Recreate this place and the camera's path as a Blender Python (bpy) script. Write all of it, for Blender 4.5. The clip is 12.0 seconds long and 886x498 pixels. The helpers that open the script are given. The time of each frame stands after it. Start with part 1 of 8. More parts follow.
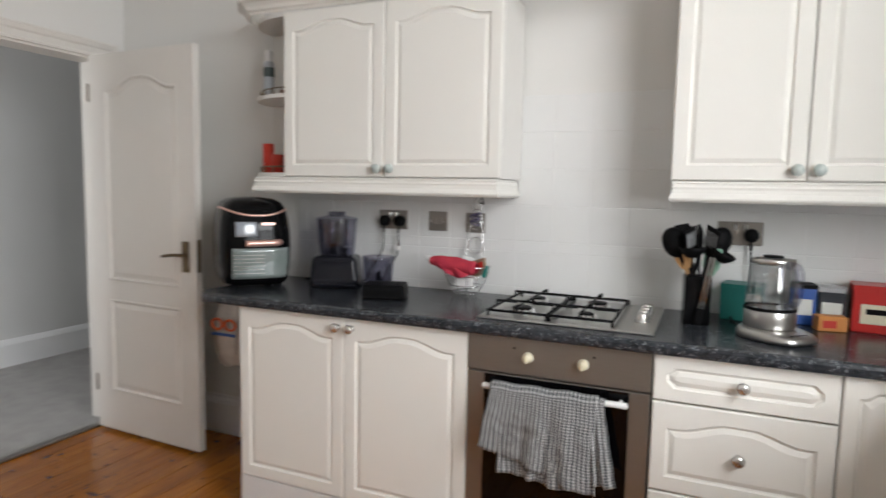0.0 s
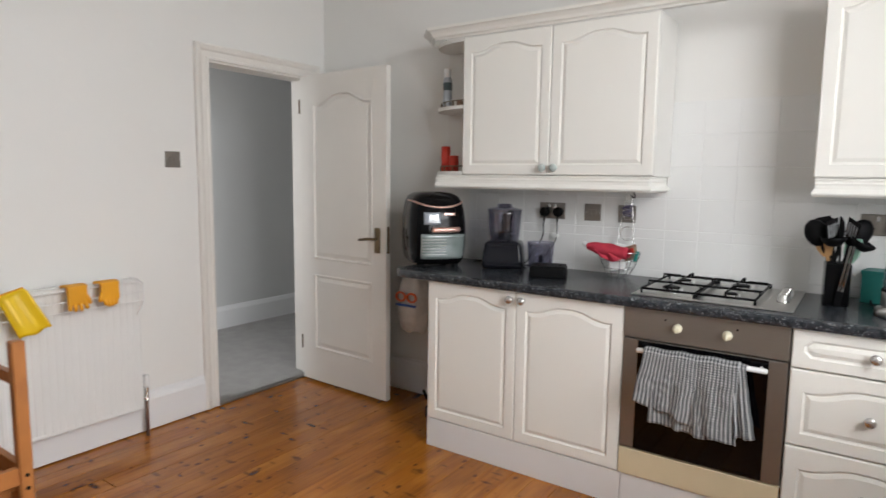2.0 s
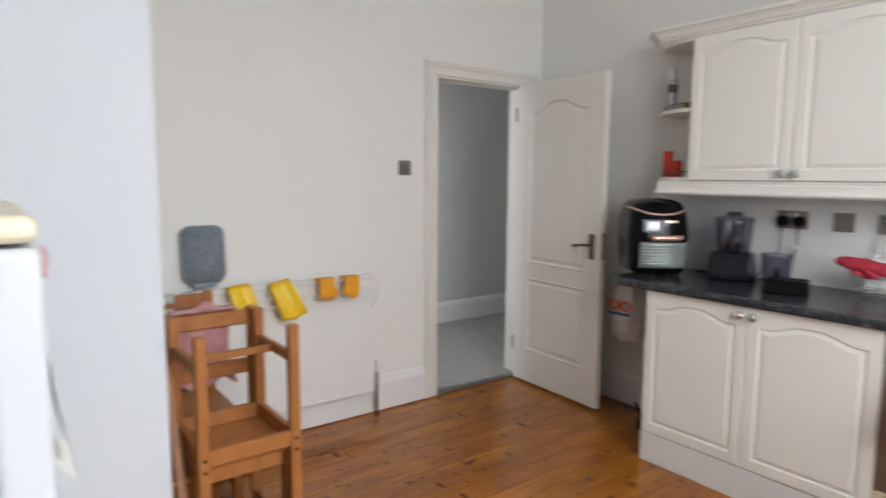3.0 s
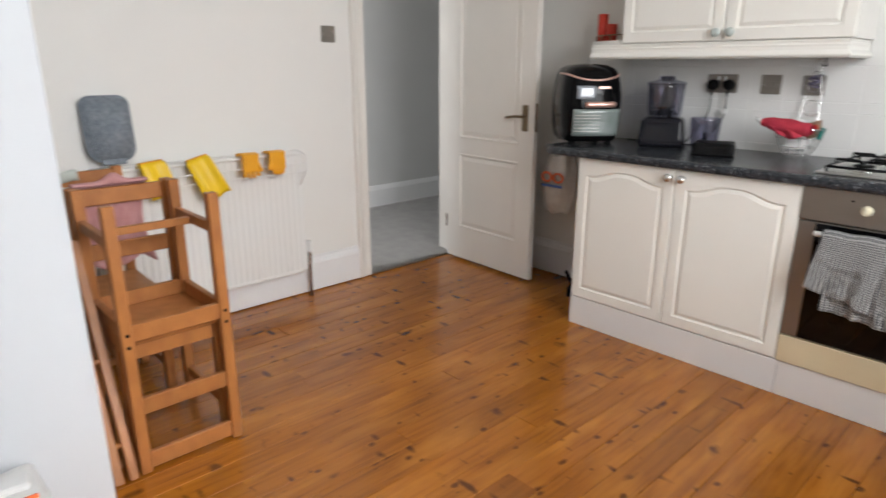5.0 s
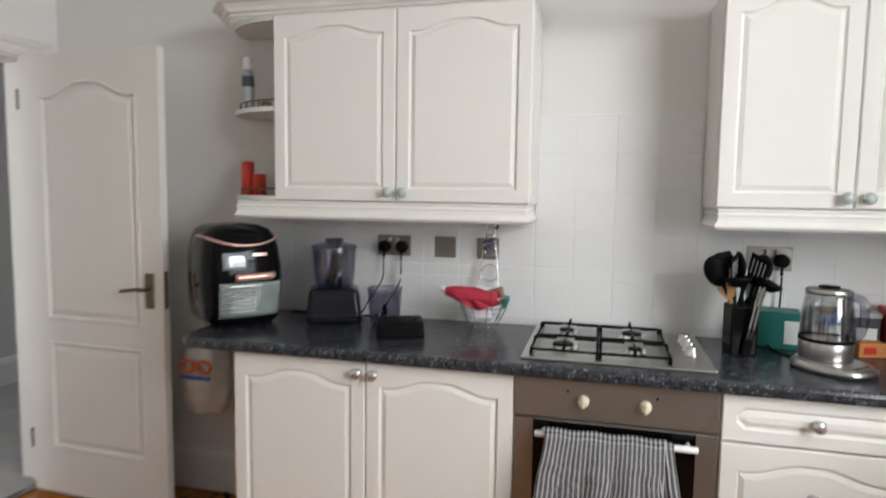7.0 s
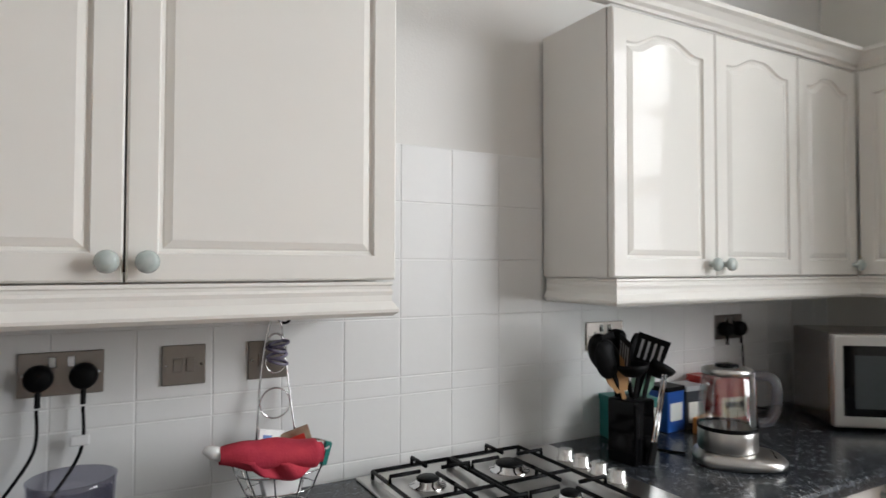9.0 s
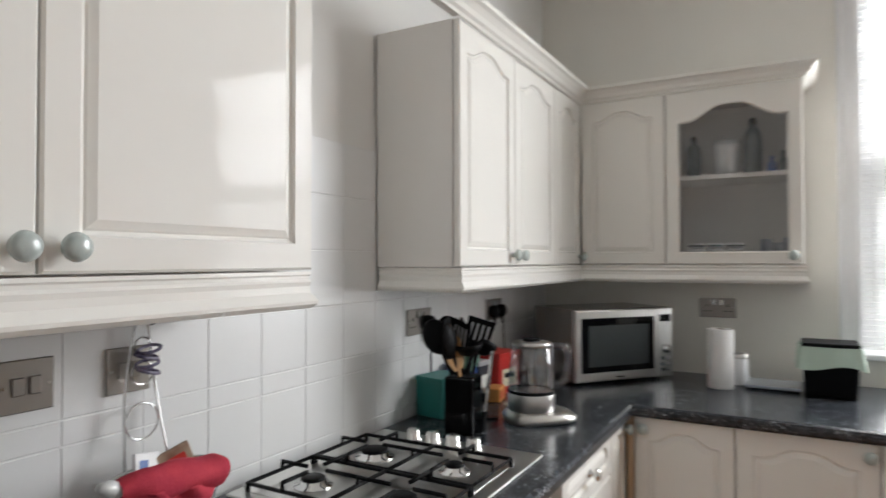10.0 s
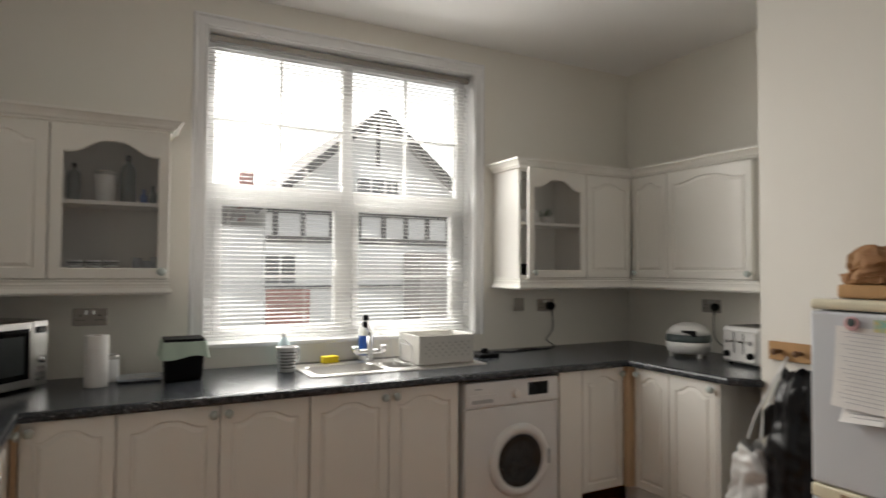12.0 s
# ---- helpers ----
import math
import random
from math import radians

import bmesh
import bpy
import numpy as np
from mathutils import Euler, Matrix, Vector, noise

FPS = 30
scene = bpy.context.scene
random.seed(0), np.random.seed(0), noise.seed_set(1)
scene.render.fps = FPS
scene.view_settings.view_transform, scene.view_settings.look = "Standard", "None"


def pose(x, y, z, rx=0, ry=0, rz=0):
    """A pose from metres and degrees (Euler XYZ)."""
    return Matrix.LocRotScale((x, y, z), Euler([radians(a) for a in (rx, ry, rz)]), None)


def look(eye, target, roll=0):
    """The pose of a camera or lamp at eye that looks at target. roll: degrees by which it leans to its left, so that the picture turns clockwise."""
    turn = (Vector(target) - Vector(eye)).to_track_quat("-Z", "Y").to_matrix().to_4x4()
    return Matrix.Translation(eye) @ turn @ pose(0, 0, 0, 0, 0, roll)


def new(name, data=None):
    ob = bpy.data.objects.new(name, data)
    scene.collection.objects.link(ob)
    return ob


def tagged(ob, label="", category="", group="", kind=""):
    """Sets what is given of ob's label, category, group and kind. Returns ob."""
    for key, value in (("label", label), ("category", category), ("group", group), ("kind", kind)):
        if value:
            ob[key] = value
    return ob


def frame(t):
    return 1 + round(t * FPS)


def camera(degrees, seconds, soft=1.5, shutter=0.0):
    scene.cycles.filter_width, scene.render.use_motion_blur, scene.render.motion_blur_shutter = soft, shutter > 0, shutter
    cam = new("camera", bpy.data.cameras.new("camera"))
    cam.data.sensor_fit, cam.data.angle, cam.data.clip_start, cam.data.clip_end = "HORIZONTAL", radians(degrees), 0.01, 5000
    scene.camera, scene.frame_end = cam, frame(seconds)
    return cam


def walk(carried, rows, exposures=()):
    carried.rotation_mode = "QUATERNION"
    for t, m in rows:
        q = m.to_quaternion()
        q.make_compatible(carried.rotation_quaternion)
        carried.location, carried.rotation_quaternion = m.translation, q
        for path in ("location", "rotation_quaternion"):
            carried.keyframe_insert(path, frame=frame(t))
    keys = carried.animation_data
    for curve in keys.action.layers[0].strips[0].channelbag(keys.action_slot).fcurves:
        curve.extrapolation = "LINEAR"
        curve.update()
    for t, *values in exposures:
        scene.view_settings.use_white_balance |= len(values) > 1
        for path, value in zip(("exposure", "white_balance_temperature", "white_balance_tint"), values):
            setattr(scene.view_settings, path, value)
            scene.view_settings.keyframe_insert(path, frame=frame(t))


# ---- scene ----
cam = camera(71.6, 12.0, shutter=0.4)
PATH = [
    (0, (-0.344, 0.248, 1.338), (-1.131, 2.076, 1.15), 1.1),
    (0.5, (-0.31, 0.037, 1.356), (-1.346, 1.736, 1.158), 1.0),
    (1, (-0.282, -0.154, 1.337), (-1.352, 1.524, 1.137), 0.9),
    (1.5, (-0.275, -0.211, 1.34), (-1.352, 1.462, 1.136), 0.8),
    (2, (-0.278, -0.273, 1.373), (-1.412, 1.358, 1.141), 0.7),
    (2.5, (-0.301, -0.338, 1.401), (-1.634, 1.133, 1.164), 0.5),
    (3, (-0.305, -0.382, 1.395), (-1.896, 0.808, 1.164), 0.4),
    (3.2, (-0.307, -0.409, 1.406), (-1.984, 0.655, 1.171), 0.2),
    (4.8, (-0.331, -0.348, 1.273), (-1.818, 0.873, 0.729), 0.1),
    (5, (-0.34, -0.335, 1.278), (-1.743, 0.972, 0.71), 0.1),
    (5.5, (-0.355, -0.248, 1.281), (-1.503, 1.288, 0.715), 0.3),
    (6, (-0.429, -0.069, 1.328), (-1.283, 1.658, 0.791), 0.8),
    (6.5, (-0.604, 0.14, 1.351), (-1.301, 1.975, 0.966), 1.0),
    (7, (-0.827, 0.303, 1.417), (-1.325, 2.232, 1.242), 0.8),
    (7.5, (-1.011, 0.566, 1.456), (-1.149, 2.561, 1.412), 0.4),
    (7.7, (-1.093, 0.694, 1.440), (-1.142, 2.693, 1.463), 0.5),
    (9.3, (-1.727, 1.422, 1.414), (-0.537, 3.029, 1.458), 0.1),
    (9.5, (-1.811, 1.487, 1.41), (-0.485, 2.983, 1.45), 0.1),
    (10, (-1.985, 1.667, 1.406), (-0.245, 2.653, 1.444), -0.1),
    (10.5, (-2.082, 1.9, 1.438), (-0.141, 2.382, 1.487), -0.1),
    (11, (-2.279, 1.957, 1.466), (-0.282, 1.879, 1.542), 0.1),
    (11.5, (-2.436, 1.907, 1.475), (-0.535, 1.291, 1.543), 0.0),
    (12, (-2.539, 1.856, 1.442), (-0.777, 0.911, 1.508), 0.3),
]
walk(cam, [(t, look(eye, target, roll)) for t, eye, target, roll in PATH], [
    (0, -0.12, 6330, 10), (0.5, -0.06, 6330, 10), (1.5, -0.11, 6300, 10), (2.5, -0.06, 6300, 10), (3.0, -0.18, 6250, 10), (5.0, 0.05, 6350, 10), (5.5, 0.13, 6350, 10), (6.5, 0.0, 6300, 10), (7.5, -0.19, 6250, 10),
    (9.5, -0.27, 6250, 10), (10.0, -0.13, 6250, 10), (10.5, -0.55, 6500, 10), (11.1, -0.9, 6700, 10), (11.5, -0.68, 6900, 10), (12, -0.88, 6850, 10)])

# ---- world and light ----
world = bpy.data.worlds.new("sky")
scene.world = world
world.use_nodes = True
wn, wl = world.node_tree.nodes, world.node_tree.links
sky = wn.new("ShaderNodeTexSky")
sky.sky_type, sky.sun_disc, sky.sun_elevation, sky.sun_rotation = "NISHITA", False, radians(38), radians(75)
sky.dust_density, sky.air_density = 4.0, 1.0
pale = wn.new("ShaderNodeHueSaturation")
pale.inputs["Saturation"].default_value = 0.22
wl.new(sky.outputs[0], pale.inputs["Color"])
wl.new(pale.outputs[0], wn["Background"].inputs["Color"])
wn["Background"].inputs["Strength"].default_value = 0.52
sun = new("sun", bpy.data.lights.new("sun", "SUN"))
sun.data.energy, sun.data.angle, sun.data.color = 1.2, radians(14), (1.0, 0.96, 0.9)
sun.matrix_world = look((14, 3, 10), (1, 0.6, 1))
# the sky's light, one lamp in each pane, falling into the room from above; weaker where the houses stand
for z, h, watts in ((2.48, 0.36, 12.6), (2.10, 0.36, 12.6), (1.62, 0.40, 7.0), (1.24, 0.36, 7.0)):
    for y in (0.165, 0.985):
        skylight = new("window_skylight", bpy.data.lights.new("window_skylight", "AREA"))
        skylight.data.shape, skylight.data.size, skylight.data.size_y, skylight.data.energy = "RECTANGLE", 0.72, h, watts
        skylight.data.color = (0.985, 0.985, 0.98)
        skylight.data.spread = radians(160)
        skylight.matrix_world = look((1.03, y, z), (0.03, y + 0.12, z - 0.42))
# fill lamp added to brighten the hall, set in an invented opening
hall_fill = new("hall_fill_light", bpy.data.lights.new("hall_fill_light", "AREA"))
hall_fill.data.shape, hall_fill.data.size, hall_fill.data.size_y, hall_fill.data.energy = "RECTANGLE", 0.95, 1.35, 30
hall_fill.matrix_world = look((-4.25, -0.02, 1.6), (-4.25, 2.0, 1.4))

# ---- plan ----
W, E, N, S, TOP = -3.39, 0.99, 2.765, -1.67, 2.96
BREAST_Y, BREAST_X = -1.01, -0.566          # face and east corner of the chimney breast
PIER_X, PIER_Y = -2.17, 0.015            # corner of the pier beside the fridge
WIN = (-0.272, 1.425, 1.01, 2.76)         # window opening: y, y, z, z
DOOR = (1.865, 2.62, 2.01)               # doorway: y, y, height
BASE_Y, BASE_X, BASE_S = 2.18, 0.235, -0.915   # base door faces
UP_Y, UP_X, UP_S = 2.472, 0.665, -1.38        # wall-unit door faces
TOPZ = 0.902


# ---- building helpers ----
def link(ob, bm, material, smooth=False):
    bmesh.ops.recalc_face_normals(bm, faces=bm.faces)
    bm.to_mesh(ob.data)
    bm.free()
    if material:
        ob.data.materials.append(material)
    if smooth:
        for p in ob.data.polygons:
            p.use_smooth = True
    return ob


def part(name, bm, material, parent=None, label="", smooth=False, m=None):
    ob = link(new(name, bpy.data.meshes.new(name)), bm, material, smooth)
    ob.parent = parent
    if m is not None:
        ob.matrix_basis = m
    if label:
        tagged(ob, label)
    return ob


def thing(name, label, category, m=None, group="", kind=""):
    ob = new(name)
    ob.empty_display_size = 0.1
    if m is not None:
        ob.matrix_basis = m
    return tagged(ob, label, category, group, kind)


def again(name, ob, m, parent=None):
    """Another object on the same mesh."""
    c = new(name, ob.data)
    c.parent, c.matrix_basis = parent, m
    return c


def structure(name, bm, material, label="", smooth=False):
    return tagged(part(name, bm, material, None, label, smooth), kind="structure", category=name.split("_")[0])


def box(x0, x1, y0, y1, z0, z1, bev=0.0, seg=1, bm=None):
    b = bmesh.new()
    bmesh.ops.create_cube(b, size=1.0)
    for v in b.verts:
        v.co = Vector(((x0 + x1) / 2 + v.co.x * (x1 - x0), (y0 + y1) / 2 + v.co.y * (y1 - y0), (z0 + z1) / 2 + v.co.z * (z1 - z0)))
    if bev:
        bmesh.ops.bevel(b, geom=b.edges[:], offset=bev, segments=seg, affect="EDGES", profile=0.5)
    return merge(bm, b)


def merge(bm, *others):
    if bm is None:
        bm = bmesh.new()
    for o in others:
        me = bpy.data.meshes.new("tmp")
        o.to_mesh(me)
        o.free()
        bm.from_mesh(me)
        bpy.data.meshes.remove(me)
    return bm


def move(bm, m):
    bmesh.ops.transform(bm, matrix=m, verts=bm.verts)
    return bm


def lathe(profile, seg=24, m=None, bm=None):
    """A turned solid from (radius, height) pairs, about z."""
    b = bmesh.new()
    rings = []
    for r, z in profile:
        if r < 1e-5:
            rings.append([b.verts.new((0, 0, z))])
        else:
            rings.append([b.verts.new((r * math.cos(2 * math.pi * i / seg), r * math.sin(2 * math.pi * i / seg), z)) for i in range(seg)])
    for a, c in zip(rings, rings[1:]):
        for i in range(seg):
            j = (i + 1) % seg
            if len(a) == 1 and len(c) > 1:
                b.faces.new((a[0], c[i], c[j]))
            elif len(c) == 1 and len(a) > 1:
                b.faces.new((a[i], a[j], c[0]))
            elif len(a) > 1:
                b.faces.new((a[i], a[j], c[j], c[i]))
    if m is not None:
        move(b, m)
    return merge(bm, b)


def rod(p, q, r, seg=12, bm=None, bev=0.0):
    """A round bar from p to q."""
    p, q = Vector(p), Vector(q)
    d = (q - p).length
    e = min(bev, r * 0.8)
    prof = [(0, 0), (r - e, 0), (r, e), (r, d - e), (r - e, d), (0, d)] if e else [(0, 0), (r, 0), (r, d), (0, d)]
    m = Matrix.Translation(p) @ (q - p).to_track_quat("Z", "Y").to_matrix().to_4x4()
    return lathe(prof, seg, m, bm)


def bar(p, q, wx, wy, bev=0.003, bm=None, up=(0, 0, 1)):
    """A squared bar from p to q; wx across, wy along up."""
    p, q = Vector(p), Vector(q)
    z = (q - p).normalized()
    x = Vector(up).cross(z)
    x = x.normalized() if x.length > 1e-4 else Vector((1, 0, 0))
    y = z.cross(x)
    m = Matrix.Translation(p) @ Matrix((x, y, z)).transposed().to_4x4()
    return merge(bm, move(box(-wx / 2, wx / 2, -wy / 2, wy / 2, 0, (q - p).length, bev), m))


def wire(points, r, seg=8, bm=None, closed=False, smooth_n=0):
    """A tube along points (a Catmull-Rom curve where smooth_n > 0)."""
    pts = [Vector(p) for p in points]
    if smooth_n:
        out, n = [], len(pts)
        for i in range(n if closed else n - 1):
            a, b_, c, d = (pts[(i + k) % n] if closed else pts[max(0, min(n - 1, i + k))] for k in (-1, 0, 1, 2))
            for s in range(smooth_n):
                t = s / smooth_n
                out.append(0.5 * ((2 * b_) + (c - a) * t + (2 * a - 5 * b_ + 4 * c - d) * t * t + (3 * b_ - a - 3 * c + d) * t ** 3))
        pts = out if closed else out + [pts[-1]]
    b = bmesh.new()
    rings, n, ref = [], len(pts), None
    for i, p in enumerate(pts):
        t = (pts[(i + 1) % n] - pts[i - 1]) if closed else (pts[min(n - 1, i + 1)] - pts[max(0, i - 1)])
        t.normalize()
        if ref is None:
            ref = Vector((0, 0, 1)) if abs(t.z) < 0.9 else Vector((1, 0, 0))
        u = (ref - t * ref.dot(t)).normalized()
        ref = u
        v = t.cross(u)
        rings.append([b.verts.new(p + r * (math.cos(2 * math.pi * k / seg) * u + math.sin(2 * math.pi * k / seg) * v)) for k in range(seg)])
    for i in range(n if closed else n - 1):
        a, c = rings[i], rings[(i + 1) % n]
        for k in range(seg):
            b.faces.new((a[k], a[(k + 1) % seg], c[(k + 1) % seg], c[k]))
    if not closed:
        b.faces.new(rings[0][::-1]), b.faces.new(rings[-1])
    return merge(bm, b)


def prism(outline, axis, a, b_, bm=None):
    """An outline of 2D points pushed along an axis from a to b_."""
    b = bmesh.new()
    def at(u, v, w):
        return {"x": (w, u, v), "y": (u, w, v), "z": (u, v, w)}[axis]
    lo = [b.verts.new(at(u, v, a)) for u, v in outline]
    hi = [b.verts.new(at(u, v, b_)) for u, v in outline]
    b.faces.new(lo), b.faces.new(hi[::-1])
    for i in range(len(lo)):
        j = (i + 1) % len(lo)
        b.faces.new((lo[i], hi[i], hi[j], lo[j]))
    return merge(bm, b)


def moulding(path, profile, bm=None):
    """A profile of (outward, height) pairs swept along a plan path with mitred corners; outward is to the right of travel."""
    b = bmesh.new()
    P = [Vector((x, y)) for x, y in path]
    rings = []
    for i, p in enumerate(P):
        d0 = (p - P[i - 1]).normalized() if i else (P[1] - P[0]).normalized()
        d1 = (P[i + 1] - p).normalized() if i < len(P) - 1 else d0
        n0, n1 = Vector((d0.y, -d0.x)), Vector((d1.y, -d1.x))
        k = n0 + n1
        k = k / max(0.2, k.dot(n0))
        rings.append([b.verts.new((p.x + k.x * o, p.y + k.y * o, h)) for o, h in profile])
    m = len(profile)
    for a, c in zip(rings, rings[1:]):
        for k in range(m):
            b.faces.new((a[k], a[(k + 1) % m], c[(k + 1) % m], c[k]))
    b.faces.new(rings[0][::-1]), b.faces.new(rings[-1])
    return merge(bm, b)


def sheet(f, nu, nv, thick=0.0, bm=None):
    """A soft sheet from a function of u, v in 0..1; given a thickness it has two sides."""
    b = bmesh.new()
    g = [[b.verts.new(f(i / nu, j / nv)) for j in range(nv + 1)] for i in range(nu + 1)]
    faces = [b.faces.new((g[i][j], g[i + 1][j], g[i + 1][j + 1], g[i][j + 1])) for i in range(nu) for j in range(nv)]
    if thick:
        bmesh.ops.recalc_face_normals(b, faces=b.faces)
        bmesh.ops.solidify(b, geom=faces, thickness=thick)
    return merge(bm, b)


# ---- materials ----
def material(name, color, rough=0.5, metal=0.0, *, spec=0.5, second=None, scale=8.0, amount=0.5, bump=0.0, bump_scale=60.0, vary=0.0, coat=0.0, stretch=(1, 1, 1), detail=4.0):
    """Base colour blended with a second one by noise, fine bump and a little change from object to object."""
    mt = bpy.data.materials.new(name)
    mt.use_nodes = True
    n, l = mt.node_tree.nodes, mt.node_tree.links
    bs = n["Principled BSDF"]
    bs.inputs["Roughness"].default_value, bs.inputs["Metallic"].default_value = rough, metal
    bs.inputs["Coat Weight"].default_value, bs.inputs["Coat Roughness"].default_value = coat, 0.08
    bs.inputs["Specular IOR Level"].default_value = spec
    tc = n.new("ShaderNodeTexCoord")
    mp = n.new("ShaderNodeMapping")
    mp.inputs["Scale"].default_value = stretch
    l.new(tc.outputs["Object"], mp.inputs["Vector"])
    nz = n.new("ShaderNodeTexNoise")
    nz.inputs["Scale"].default_value, nz.inputs["Detail"].default_value = scale, detail
    l.new(mp.outputs[0], nz.inputs["Vector"])
    mix = n.new("ShaderNodeMix")
    mix.data_type = "RGBA"
    c2 = second or tuple(c * 0.9 for c in color)
    mix.inputs["A"].default_value, mix.inputs["B"].default_value = (*color, 1), (*c2, 1)
    ramp = n.new("ShaderNodeMapRange")
    ramp.inputs["From Min"].default_value, ramp.inputs["From Max"].default_value = 0.35, 0.7
    ramp.inputs["To Max"].default_value = amount
    l.new(nz.outputs["Fac"], ramp.inputs["Value"])
    l.new(ramp.outputs[0], mix.inputs["Factor"])
    out = mix.outputs["Result"]
    if vary:
        oi, hs, mr = n.new("ShaderNodeObjectInfo"), n.new("ShaderNodeHueSaturation"), n.new("ShaderNodeMapRange")
        mr.inputs["To Min"].default_value, mr.inputs["To Max"].default_value = 1 - vary, 1 + vary
        l.new(oi.outputs["Random"], mr.inputs["Value"])
        l.new(mr.outputs[0], hs.inputs["Value"])
        l.new(out, hs.inputs["Color"])
        out = hs.outputs[0]
    l.new(out, bs.inputs["Base Color"])
    rr = n.new("ShaderNodeMapRange")
    rr.inputs["To Min"].default_value, rr.inputs["To Max"].default_value = max(0.02, rough * 0.85), min(1, rough * 1.15)
    l.new(nz.outputs["Fac"], rr.inputs["Value"])
    l.new(rr.outputs[0], bs.inputs["Roughness"])
    if bump:
        nb, bp = n.new("ShaderNodeTexNoise"), n.new("ShaderNodeBump")
        nb.inputs["Scale"].default_value, nb.inputs["Detail"].default_value = bump_scale, 3
        bp.inputs["Strength"].default_value, bp.inputs["Distance"].default_value = bump, 0.004
        l.new(mp.outputs[0], nb.inputs["Vector"])
        l.new(nb.outputs["Fac"], bp.inputs["Height"])
        l.new(bp.outputs[0], bs.inputs["Normal"])
    return mt


def glass_material(name, color=(1, 1, 1), rough=0.0, ior=1.45):
    mt = bpy.data.materials.new(name)
    mt.use_nodes = True
    bs = mt.node_tree.nodes["Principled BSDF"]
    bs.inputs["Base Color"].default_value, bs.inputs["Roughness"].default_value = (*color, 1), rough
    bs.inputs["Transmission Weight"].default_value, bs.inputs["IOR"].default_value = 1.0, ior
    return mt


def clear_material(name, color=(1, 1, 1), gloss=0.08, glare=0.0):
    """Thin clear pane: light passes straight, with a weak gloss and a pale veil imitating glare."""
    mt = bpy.data.materials.new(name)
    mt.use_nodes = True
    n, l = mt.node_tree.nodes, mt.node_tree.links
    n.remove(n["Principled BSDF"])
    tr, gl, mx = n.new("ShaderNodeBsdfTransparent"), n.new("ShaderNodeBsdfGlossy"), n.new("ShaderNodeMixShader")
    tr.inputs["Color"].default_value = (*color, 1)
    gl.inputs["Roughness"].default_value = 0.03
    mx.inputs["Fac"].default_value = gloss
    l.new(tr.outputs[0], mx.inputs[1]), l.new(gl.outputs[0], mx.inputs[2])
    if glare:
        tl, dx = n.new("ShaderNodeBsdfTranslucent"), n.new("ShaderNodeMixShader")
        tl.inputs["Color"].default_value = (0.9, 0.9, 0.9, 1)
        dx.inputs["Fac"].default_value = glare
        l.new(mx.outputs[0], dx.inputs[1]), l.new(tl.outputs[0], dx.inputs[2])
        mx = dx
    l.new(mx.outputs[0], n["Material Output"].inputs["Surface"])
    return mt


